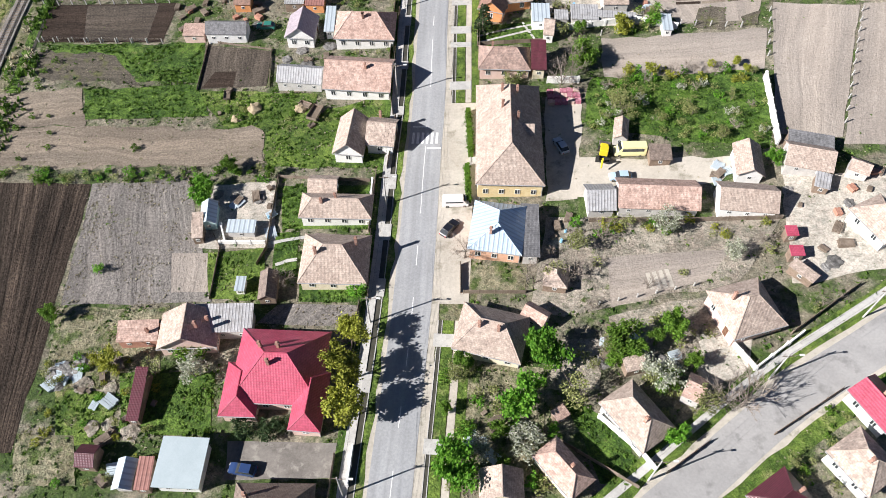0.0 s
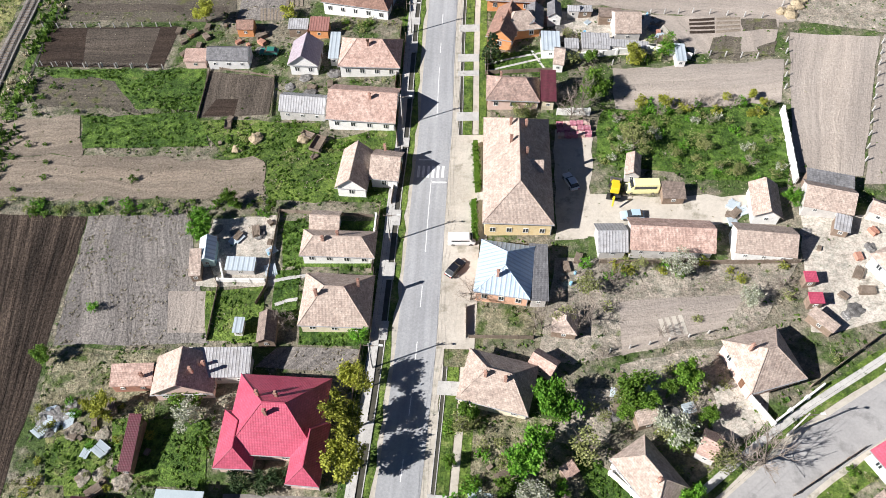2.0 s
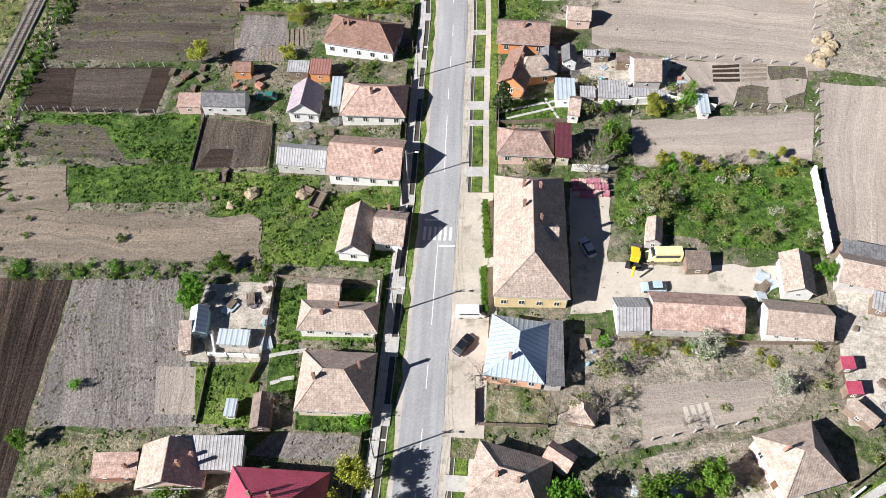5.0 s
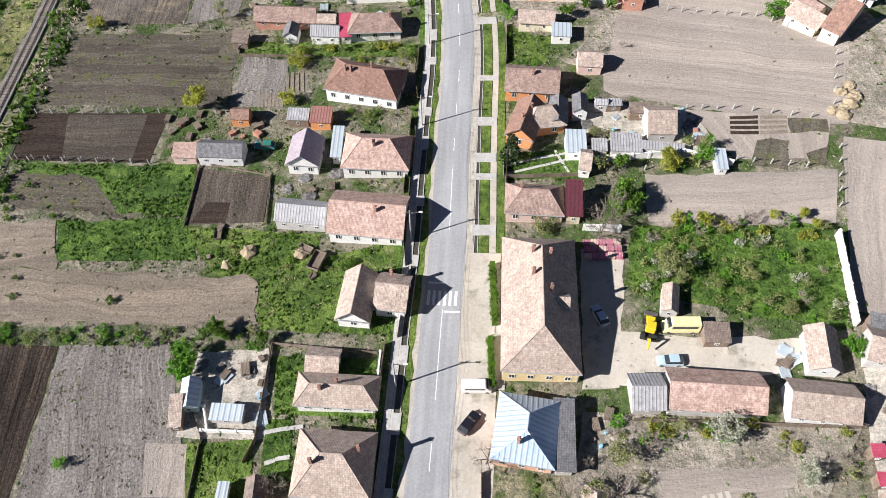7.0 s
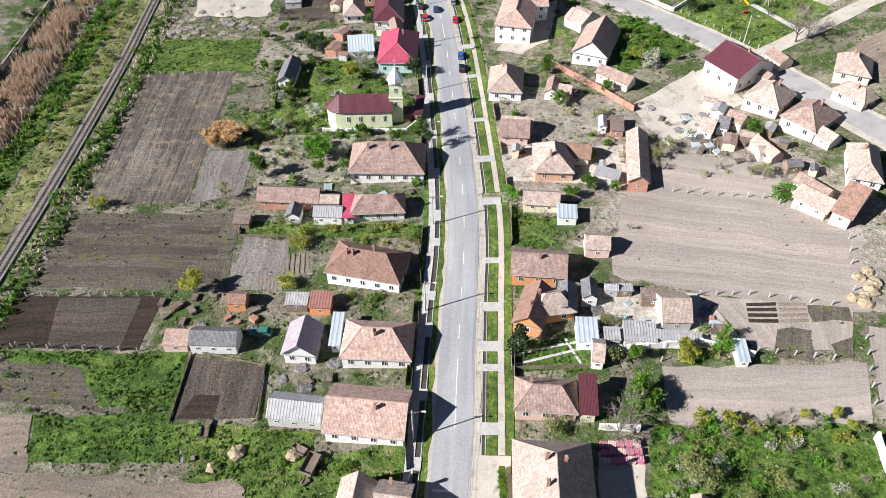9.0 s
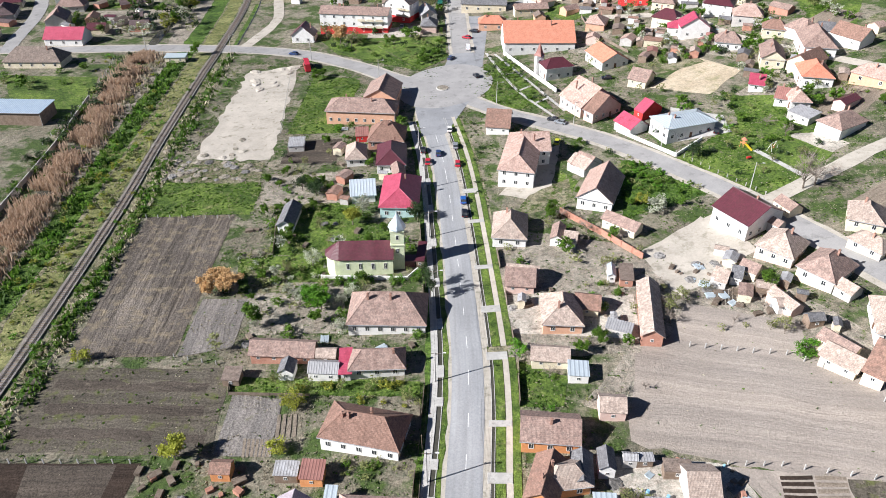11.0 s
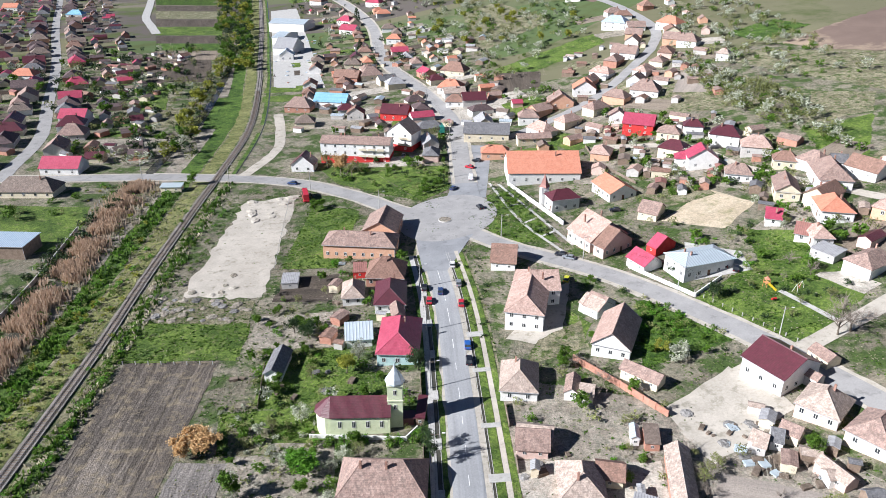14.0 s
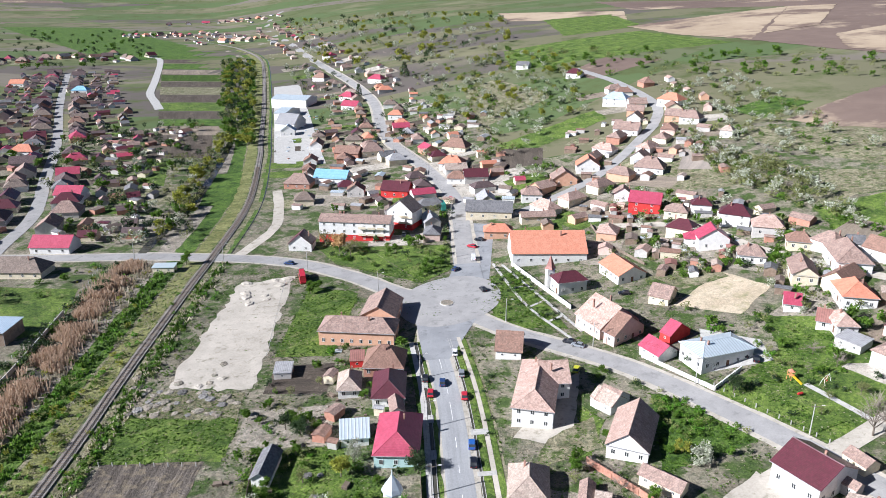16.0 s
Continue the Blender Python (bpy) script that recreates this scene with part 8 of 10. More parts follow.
fence([(-94.4, 212.4), (-66.8, 212.2)], "wire", 1.2)
fence([(-56.3, 211.4), (-53.8, 192.9)], "board", 1.2)
fence([(-39.1, 181.9), (-17.2, 179.8), (-14.7, 183.5)], "wall", 1.0)
fence([(63.0, 235.4), (81.2, 203.2)], "wire", 1.2)
fence([(48.8, 255.3), (62.6, 233.8), (72.5, 242.0)], "wall", 1.2)
fence([(16.5, 335.2), (33.4, 291.6)], "wall", 1.6)
fence([(53.7, 369.8), (54.8, 349.4), (65.4, 321.8)], "board", 1.3)
fence([(-72.7, 329.3), (-65.5, 265.3)], "wire", 1.3)
fence([(-146.0, 260.0), (-146.3, 308.1), (-153.5, 347.9)], "wire", 1.3)

for y0, y1 in ((-20, 10), (14, 37), (52, 66), (99, 103), (112, 119), (133, 142), (168, 178), (196, 206)):
    fence([at_main(y0, -9.25)[:2], at_main((y0 + y1) / 2, -9.25)[:2], at_main(y1, -9.25)[:2]], "board", 1.4)
for y0, y1 in ((100, 110), (136, 143), (152, 158), (167, 172), (182, 190)):
    fence([at_main(y0, 10.4)[:2], at_main(y1, 10.4)[:2]], "board", 1.3)


# ---- farmyard clutter ----
def lump_mesh(name, seed, n, flat, material):
    """A heap: an irregular dome."""
    r = random.Random(seed)
    bm = bmesh.new()
    bmesh.ops.create_icosphere(bm, subdivisions=3, radius=1.0)
    for v in bm.verts:
        v.co *= 1 + 0.35 * noise.noise(v.co * 1.7 + Vector((seed, 0, 0))) + 0.2 * noise.noise(v.co * 4.5)
        v.co.z = max(v.co.z, -0.1) * flat
    me = bpy.data.meshes.new(name)
    bm.to_mesh(me)
    bm.free()
    me.materials.append(material)
    return me


def stack_mesh(name, seed, material, rows=5):
    """Boards or logs lying across one another."""
    r = random.Random(seed)
    bm = bmesh.new()
    for k in range(rows):
        for i in range(6):
            x = -0.5 + i / 5 + r.uniform(-0.04, 0.04)
            z = k / rows
            box(bm, x - 0.085, -1 + r.uniform(-0.12, 0.1), z, x + 0.085, 1 + r.uniform(-0.1, 0.12), z + 1 / rows - 0.02)
    me = bpy.data.meshes.new(name)
    bm.to_mesh(me)
    bm.free()
    me.materials.append(material)
    return me


def barrel_mesh():
    bm = bmesh.new()
    for (ra, za), (rb, zb) in zip([(0.26, 0), (0.3, 0.25), (0.3, 0.6), (0.26, 0.88)], [(0.3, 0.25), (0.3, 0.6), (0.26, 0.88), (0.02, 0.885)]):
        rod(bm, (0, 0, za), (0, 0, zb), ra, rb, 10)
    bmesh.ops.remove_doubles(bm, verts=bm.verts[:], dist=0.002)
    me = bpy.data.meshes.new("barrel")
    bm.to_mesh(me)
    bm.free()
    me.materials.append(M["bright_blue"])
    return me


def crate_mesh():
    bm = bmesh.new()
    box(bm, -0.5, -0.4, 0.0, 0.5, 0.4, 0.7)
    bmesh.ops.inset_individual(bm, faces=bm.faces[:], thickness=0.08, depth=-0.04)
    me = bpy.data.meshes.new("crate")
    bm.to_mesh(me)
    bm.free()
    me.materials.append(M["timber"])
    return me


def cart_mesh():
    bm = bmesh.new()
    box(bm, -0.9, -1.6, 0.55, 0.9, 1.6, 0.68)
    for x in (-0.9, 0.86):
        box(bm, x, -1.6, 0.68, x + 0.04, 1.6, 1.1)
    for y in (-1.6, 1.56):
        box(bm, -0.9, y, 0.68, 0.9, y + 0.04, 1.1)
    for x in (-0.95, 0.95):
        for y in (-1.0, 1.0):
            rod(bm, (x - 0.07, y, 0.35), (x + 0.07, y, 0.35), 0.35, 0.35, 10)
    box(bm, -0.05, 1.6, 0.5, 0.05, 3.0, 0.58)
    me = bpy.data.meshes.new("cart")
    bm.to_mesh(me)
    bm.free()
    me.materials.append(M["timber"])
    return me


CLUTTER = [("woodpile", stack_mesh("woodpile", 1, M["timber"]), "stack of weathered boards in a farmyard", (1.0, 1.0, 0.7)), ("crate", crate_mesh(), "old wooden crate in a farmyard", (0.9, 0.8, 0.7)),
           ("barrel", barrel_mesh(), "blue plastic barrel in a farmyard", (1, 1, 1)), ("rubble_pile", lump_mesh("rubble_pile", 2, 1, 0.45, M["rubbish"]), "heap of grey rubble and scrap", (1.3, 1.2, 1.0)),
           ("earth_mound", lump_mesh("earth_mound", 3, 1, 0.4, M["garden"]), "heap of brown earth and manure", (1.5, 1.3, 1.0)), ("brick_stack", stack_mesh("brick_stack", 4, M["wall_brick"], 4), "stack of red bricks", (0.9, 0.7, 0.7)),
           ("cart", cart_mesh(), "old wooden farm cart", (1, 1, 1)), ("sheet_stack", stack_mesh("sheet_stack", 5, M["pale_metal"], 2), "pile of pale sheets and tarpaulin", (1.4, 1.0, 0.4)), ("hay_mound", lump_mesh("hay_mound", 6, 1, 0.8, M["hay"]), "small heap of old hay", (1.4, 1.4, 1.2)),
           ("gravel_mound", lump_mesh("gravel_mound", 7, 1, 0.5, M["dust"]), "mound of tipped pale gravel", (1.9, 1.5, 1.1))]


def clutter(quad, count, seed, picks):
    r = random.Random(seed)
    for _ in range(count):
        x, y = inside(quad, r.random(), r.random())
        if not clear_of(x, y, 0.9):
            continue
        name, me, label, size = CLUTTER[r.choice(picks)]
        k = r.uniform(0.7, 1.25)
        ob = tagged(new(name, me), label, name.replace("_", " "), "farmyard odds and ends", "stuff" if "stack" in name or name in ("woodpile", "rubble_pile") else "")
        ob.matrix_basis = pose(x, y, land(x, y) + 0.02, 0, 0, r.uniform(0, 360)) @ Matrix.Diagonal((size[0] * k, size[1] * k, size[2] * k, 1))


clutter(((-48, 66), (-36, 66), (-35, 50), (-49, 51)), 26, 1, (0, 1, 2, 3, 7, 1))
clutter(((-56, 93), (-30, 91), (-29, 80), (-48, 82)), 9, 2, (0, 6, 8, 1, 6))
clutter(((23, 122), (43, 118), (49, 104), (21, 107)), 46, 3, (0, 1, 2, 3, 5, 7, 1))
clutter(((5, 177), (37, 173), (35, 153), (8, 157)), 26, 4, (0, 1, 3, 4, 7))
clutter(((59, 59), (76, 58), (69, 38), (54, 37)), 20, 5, (0, 1, 3, 5, 7, 0))
clutter(((44, 185), (65, 175), (57, 161), (50, 171)), 24, 6, (0, 3, 1, 7))
clutter(((-66, 29), (-50, 28), (-49, 7), (-61, 8)), 26, 7, (0, 1, 3, 7, 4))
clutter(((-70, 29), (-64, 29), (-64, 24), (-69, 24)), 14, 8, (3, 7))
clutter(((-95, 248), (-67, 246), (-66, 234), (-94, 234)), 34, 9, (4, 4, 3))
clutter(((-105, 256), (-92, 256), (-92, 234), (-97, 234)), 10, 10, (3, 4))
clutter(((-66, 124), (-38, 124), (-32, 111), (-62, 112)), 22, 11, (0, 1, 3, 5, 0))
clutter(((-38, 107), (-27, 106), (-27, 98), (-38, 98)), 10, 12, (0, 1, 0, 3))
clutter(((20, 33), (38, 23), (33, 16), (21, 23)), 22, 13, (0, 1, 3, 7))
clutter(((-1, 20), (6, 17), (5, 8), (-1, 9)), 12, 14, (0, 1, 7))
clutter(((-64, 209), (-38, 208), (-35, 180), (-59, 181)), 14, 15, (0, 1, 3))
clutter(((-54, 162), (-13, 159), (-13, 144), (-51, 146)), 18, 16, (0, 1, 3, 7))
clutter(((69, 125), (78, 120), (75, 112), (69, 113)), 8, 17, (8, 8))
clutter(((55, 188), (69, 172), (70, 149), (54, 163)), 20, 18, (0, 1, 3))
clutter(((-46, 272), (-22, 270), (-21, 196), (-36, 197)), 16, 19, (0, 1, 7))
clutter(((-7, 451), (25, 470), (22, 427), (-4, 430)), 14, 20, (0, 3, 7))
clutter(((-191, 841), (-122, 697), (-87, 520), (-119, 526)), 40, 21, (7, 7, 3, 5))
clutter(((12, 57), (20, 54), (18, 47), (11, 47)), 10, 22, (0, 1, 2))
clutter(((48, 66), (53, 66), (51, 59), (47, 59)), 14, 23, (7, 7, 0))
clutter(((-89, 330), (-71, 333), (-72, 310), (-86, 307)), 9, 24, (9, 9))
clutter(((-93, 265), (-70, 265), (-68, 248), (-90, 250)), 7, 25, (9, 4, 4))

# stacked red pallets behind the large house
for i in range(5):
    for j in range(3):
        x, y = 19.4 + i * 1.35, 82.6 + j * 1.5
        bm = bmesh.new()
        for k in range(3):
            for s in range(5):
                box(bm, -0.6 + s * 0.26, -0.55, 0.02 + k * 0.3, -0.46 + s * 0.26 + 0.06, 0.55, 0.22 + k * 0.3)
        ob = tagged(part("pallet_stack", bm, M["red_pack"] if (i + j) % 3 else M["wall_pink"], None), "stack of pinkish red bricks on pallets", "pallet stack", "stacks behind the large house", "stuff")
        ob.matrix_basis = pose(x, y, land(x, y) + 0.08, 0, 0, -6)

# yellow excavator
ex = thing("excavator", 27.7, 67.4, -15, "yellow backhoe excavator parked in a dusty yard", "excavator")
yel = car_paint("construction_yellow", (0.75, 0.55, 0.03))
for nm, bx, mt in (("cab", (-0.8, -0.9, 1.2, 0.8, 0.6, 2.7), yel), ("bonnet", (-0.7, 0.6, 0.7, 0.7, 2.2, 1.6), yel), ("chassis", (-0.8, -2.0, 0.45, 0.8, 2.3, 0.8), M["tyre"]), ("front_bucket", (-1.1, 2.8, 0.05, 1.1, 3.7, 0.7), M["steel"]), ("window", (-0.82, -0.7, 1.7, 0.82, 0.4, 2.5), M["glass"])):
    bm = bmesh.new()
    box(bm, *bx)
    bmesh.ops.bevel(bm, geom=bm.edges[:], offset=0.08, segments=1, affect="EDGES")
    part(nm, bm, mt, ex)
bm = bmesh.new()
for a, b in (((0, -2.0, 1.0), (0, -3.0, 2.8)), ((0, -3.0, 2.8), (0, -4.0, 1.2))):
    rod(bm, a, b, 0.2, 0.15, 6)
part("rear_arm", bm, yel, ex)
for s in (-0.7, 0.7):
    bm = bmesh.new()
    rod(bm, (s, 1.8, 0.9), (s, 3.0, 0.5), 0.1, 0.1, 6)
    part("loader_arm", bm, yel, ex)
for sx in (-0.95, 0.95):
    for sy, k in ((-1.3, 2.0), (1.6, 1.5)):
        share("tyre", TYRE, ex, pose(sx, sy, 0.32 * k, 0, 0, 90) @ Matrix.Diagonal((k, k * 1.6, k, 1)))

# clipped hedge along the large house, in two runs
def hedge(y0, y1, off, high, half):
    r = random.Random(int(y0))
    cen = []
    x0, yy0, a = at_main((y0 + y1) / 2, off)
    run = (y1 - y0) / 2
    for i in range(int(run * 16)):
        t = -run + 2 * run * r.random()
        cen.append(Vector((r.uniform(-half, half), t, r.uniform(0.2, high))))
    verts, faces = leaf_cloud(r, cen, 40, 0.11, 0.16)
    n = len(verts)
    verts += [Vector((sx * half * 0.8, sy * run, z)) for z in (-0.1, high * 0.85) for sx, sy in ((-1, -1), (1, -1), (1, 1), (-1, 1))]
    faces += [(n, n + 1, n + 5, n + 4), (n + 1, n + 2, n + 6, n + 5), (n + 2, n + 3, n + 7, n + 6), (n + 3, n, n + 4, n + 7), (n + 4, n + 5, n + 6, n + 7)]
    ob = tagged(new("hedge", as_mesh("hedge", verts, faces, M["leaf"])), "clipped green hedge before the large yellow house", "hedge", "", "stuff")
    ob.matrix_basis = pose(x0, yy0, land(x0, yy0), 0, 0, 0)


hedge(58.6, 67.6, 8.6, 1.5, 0.55)
hedge(70.2, 82.6, 8.6, 1.7, 0.6)

# dormer on the large house
big = next(o for o in scene.objects if o.name.startswith("large_house"))
bw, bd = next((q[2], q[3]) for q in HOUSES if abs(q[0] - big.matrix_basis.translation.x) < 0.1 and abs(q[1] - big.matrix_basis.translation.y) < 0.1)
tk, W = math.tan(radians(41)), bw / 2 + 0.45
ez = 4.4 - 0.45 * tk
rf = next(o for o in big.children if o.name.startswith("roof"))
x1, zr, ze = bw * 0.36, ez + (W - bw * 0.16) * tk, ez + (W - bw * 0.34) * tk + 0.35
xb, xe, yc = W - (zr - ez) / tk, W - (ze - ez) / tk, -0.05 * bd
bm = bmesh.new()
uvl = bm.loops.layers.uv.new("UVMap")
for s in (-1, 1):
    slab(bm, uvl, [(x1 + 0.3, yc + s * 1.7, ze), (x1 + 0.3, yc, zr), (xb, yc, zr), (xe, yc + s * 1.7, ze)], 0.1)
bm2 = bmesh.new()
front = [(x1, yc - 1.4, ez + (W - x1) * tk - 0.4), (x1, yc + 1.4, ez + (W - x1) * tk - 0.4), (x1, yc + 1.4, ze + 0.05), (x1, yc, zr - 0.1), (x1, yc - 1.4, ze + 0.05)]
fv = [bm2.verts.new(p) for p in front]
bv = [bm2.verts.new((p[0] - 1.6, p[1], p[2])) for p in front]
bm2.faces.new(fv)
bm2.faces.new(bv[::-1])
for k in range(5):
    bm2.faces.new((fv[k], bv[k], bv[(k + 1) % 5], fv[(k + 1) % 5]))
dorm = part("dormer", bm2, M["wall_cream"], rf)
part("dormer_roof", bm, M["old_tile"], dorm)

# playground
slide = thing("slide", 82.4, 234.1, 30, "yellow and orange playground slide", "slide")
bm = bmesh.new()
box(bm, -0.7, -0.7, 1.4, 0.7, 0.7, 1.5)
for sx in (-0.65, 0.65):
    for sy in (-0.65, 0.65):
        rod(bm, (sx, sy, -0.2), (sx, sy, 2.6), 0.06, 0.06, 6)
part("tower", bm, M["wall_orange"], slide)
bm = bmesh.new()
loft(bm, [[(-0.4, -0.7, 1.5), (-0.4, -0.7, 1.35), (0.4, -0.7, 1.35), (0.4, -0.7, 1.5)], [(-0.4, -3.6, 0.35), (-0.4, -3.6, 0.2), (0.4, -3.6, 0.2), (0.4, -3.6, 0.35)]])
part("chute", bm, car_paint("construction_yellow", (0.75, 0.55, 0.03)), slide)
bm = bmesh.new()
rod(bm, (0, 0, 2.5), (0, 0, 3.3), 1.1, 0.05, 4)
part("canopy", bm, M["orange_tile"], slide)

# pale garden paths
for pts, wide in (([(5.4, 105.1), (11.3, 106.7), (19.4, 108.1)], 0.28), ([(5.3, 103.0), (13.3, 105.0), (20.3, 106.7)], 0.28), ([(15.8, 108.9), (16.7, 106.1), (18.0, 102.8)], 0.25), ([(-35.7, 51.2), (-32.1, 51.9), (-28.5, 52.3)], 0.35), ([(-33.9, 46.4), (-31.7, 47.2), (-30.0, 47.4)], 0.35)):
    ribbon("path", smooth_line(pts, 2.0), -wide, wide, "concrete", 0.17, "narrow pale garden path", "path")

# dug beds in the kitchen gardens
def beds(quad, count, material, label, gap=0.35):
    """Narrow beds side by side across a plot, with trodden gaps."""
    for i in range(count):
        s0, s1 = (i + gap * 0.5) / count, (i + 1 - gap * 0.5) / count
        drape("garden_bed", (inside(quad, s0, 0), inside(quad, s1, 0), inside(quad, s1, 1), inside(quad, s0, 1)), material, 0.13, 2, label, "garden bed", 0.12)


beds(((50.9, 115.4), (50.1, 110.2), (55.3, 109.5), (56.4, 115.0)), 4, "soil_dark", "narrow dark dug bed in a walled garden")
beds(((56.8, 114.9), (55.5, 109.4), (60.5, 109.2), (61.7, 114.2)), 4, "soil_tan", "pale raked bed in a walled garden")
beds(((-47.3, 129.3), (-41.2, 128.8), (-41.1, 124.5), (-46.6, 124.6)), 7, "soil_tan", "pale ridged bed in the raked garden")
beds(((-41.8, 135.4), (-37.4, 135.3), (-36.7, 129.4), (-41.1, 129.5)), 4, "soil_tan", "pale ridged bed in the raked garden")
beds(((55.6, 168.1), (61.5, 167.1), (60.0, 161.6), (54.3, 162.5)), 7, "soil_brown", "dark ridge in a small vegetable plot")
beds(((30.9, 40.3), (35.3, 41.0), (35.6, 37.2), (31.2, 36.9)), 4, "dust", "pale sown row in the bare garden")
drape("garden", ((61.8, 113.3), (68.5, 112.0), (67.6, 108.5), (61.1, 109.7)), "soil_weedy", 0.128, 2, "dark weedy patch in the walled garden", "garden", 0.9)
drape("garden", ((54.7, 108.3), (60.1, 107.8), (58.1, 100.7), (52.3, 102.0)), "soil_weedy", 0.128, 2, "dark weedy patch in the walled garden", "garden", 0.9)
drape("garden", ((62.5, 104.2), (66.6, 105.1), (65.2, 100.3), (62.0, 100.2)), "soil_weedy", 0.128, 2, "dark weedy patch in the walled garden", "garden", 0.9)
drape("lawn", ((-59.4, 186.3), (-48.1, 185.7), (-47.5, 176.1), (-56.9, 176.6)), "scrub", 0.12, 2, "patch of pale dry weeds by the churchyard", "lawn", 1.2)

# paths of the playground and of the small park
for pts, wide in (([(85.0, 230.9), (88.6, 222.0), (92.1, 212.9)], 0.8), ([(9.2, 338.1), (18.6, 298.2), (30.2, 270.6)], 0.55), ([(12.8, 336.3), (25.0, 302.0), (34.4, 274.6)], 0.55), ([(14.7, 312.3), (19.0, 313.7)], 0.55), ([(19.3, 295.4), (25.1, 299.9)], 0.55), ([(24.3, 283.2), (29.8, 287.1)], 0.55)):
    ribbon("path", smooth_line(pts, 3.0), -wide, wide, "concrete", 0.17, "pale concrete footpath across the lawn", "path")
rider = thing("spring_rider", 81.5, 226.1, 20, "small red playground spring rider", "play equipment")
bm = bmesh.new()
rod(bm, (0, 0, 0), (0, 0, 0.5), 0.12, 0.12, 8)
part("spring", bm, M["steel"], rider)
bm = bmesh.new()
box(bm, -0.9, -0.35, 0.5, 0.9, 0.35, 1.1)
bmesh.ops.bevel(bm, geom=bm.edges[:], offset=0.18, segments=2, affect="EDGES")
part("seat", bm, M["wall_red"], rider)
swing = thing("swing", 89.6, 230.1, 40, "white tubular playground swing frame", "swing")
for sx in (-1.6, 1.6):
    for sy in (-0.8, 0.8):
        bm = bmesh.new()
        rod(bm, (sx, sy, -0.2), (sx, 0, 2.3), 0.06, 0.06, 6)
        part("leg", bm, M["frame_white"], swing)
bm = bmesh.new()
rod(bm, (-1.7, 0, 2.3), (1.7, 0, 2.3), 0.06, 0.06, 6)
part("crossbar", bm, M["frame_white"], swing)
for sx in (-0.7, 0.7):
    bm = bmesh.new()
    box(bm, sx - 0.25, -0.1, 0.5, sx + 0.25, 0.1, 0.55)
    for k in (-0.22, 0.22):
        rod(bm, (sx + k, 0, 0.5), (sx + k, 0, 2.3), 0.02, 0.02, 4)
    part("swing_seat", bm, M["wall_red"], swing)


# ---- rows of further houses along the village streets ----
ROW_ROOFS = ["mid_tile", "brown_tile", "purple_tile", "purple_tile", "mid_tile", "maroon_metal", "slate", "old_tile", "dark_tile", "red_metal", "grey_metal", "orange_tile"]
ROW_WALLS = ["white", "cream", "pink", "grey", "cream", "white", "terracotta", "brick"]


def house_row(line, offsets, step, seed, roofs, start=0.0, stop=1e9, group="houses along a village street", y0=0.0, big=1.0, grounds=("soil_brown", "garden", "grass", "scrub", "soil_tan", "yard")):
    """Houses at both sides of a street, none on another or on a road."""
    r = random.Random(seed)
    run, last = 0.0, line[0]
    due = start
    for i, p in enumerate(line[:-1]):
        run += (p - last).length
        last = p
        if run < due or run > stop:
            continue
        due = run + step * r.uniform(0.8, 1.25)
        t = (line[i + 1] - p).normalized()
        for off in offsets:
            if r.random() < 0.12:
                continue
            o = off * r.uniform(0.9, 1.15)
            x, y = p.x + t.y * o + r.uniform(-2, 2), p.y - t.x * o + r.uniform(-3, 3)
            shed = abs(off) > 25
            w, d = (r.uniform(9, 13), r.uniform(7, 9)) if not shed else (r.uniform(5, 9), r.uniform(4, 5.5))
            w, d = w * big, d * big
            if y < y0 or not clear_of(x, y, 4.6):
                continue
            yaw = math.degrees(math.atan2(-t.x, t.y)) + r.choice((0, 90)) + r.uniform(-8, 8)
            if not shed and r.random() < 0.75:
                out = Vector((t.y, -t.x)) * (1 if o > 0 else -1)
                c = Vector((x, y)) + out * (d / 2 + 12)
                al = Vector((t.x, t.y)) * step * 0.42
                drape("garden", [tuple(c - al - out * 11), tuple(c + al - out * 11), tuple(c + al + out * 13), tuple(c - al + out * 13)], r.choice(grounds), 0.06 + 0.02 * r.random(), 5, "fenced garden plot behind a village house", "garden", 0.8)
            if shed:
                small_shed(x, y, w, d, yaw, 2.5, r.choice(roofs), r.choice(ROW_WALLS), r.uniform(22, 36), group=group)
                continue
            house(x, y, w, d, yaw, r.uniform(2.9, 3.8), r.choice(("hip", "hip", "gx")), r.choice(roofs), r.choice(ROW_WALLS), pitch=r.uniform(30, 38), far=True, sides=(0,) if y < 420 else (), chimneys=0 if shed else 1,
                  name="house", group=group)


HOUSES.append((84, 290, 26, 30, 0))    # the sandy lot stays open
house_row(WEST_STREET, (-13, 13, -31, 31, 48, -48), 13, 1, ["purple_tile", "slate", "purple_tile", "dark_tile", "maroon_metal", "brown_tile", "purple_tile", "red_metal", "mid_tile", "purple_tile", "dark_tile"], 14, 760, big=1.25, grounds=("soil_brown", "lush", "grass", "soil_brown", "soil_dark"))
house_row(smooth_line([(-270, 380), (-300, 470), (-360, 600), (-430, 760)], 6), (-12, 14, -32, 32), 15, 2, ["purple_tile", "slate", "dark_tile", "maroon_metal", "purple_tile", "brown_tile"], 0, big=1.25, grounds=("soil_brown", "lush", "grass", "soil_dark"))
house_row(FAR_MAIN, (-14, 14, -33, 33), 16, 3, ROW_ROOFS, 60, 560)
house_row(FAR_MAIN, (-18, 18, 42), 34, 13, ROW_ROOFS, 560, 1500)
house_row(HILL_LANE, (-12, 12, 28), 17, 4, ["mid_tile", "pink_tile", "mid_tile", "brown_tile"], 12, 260)
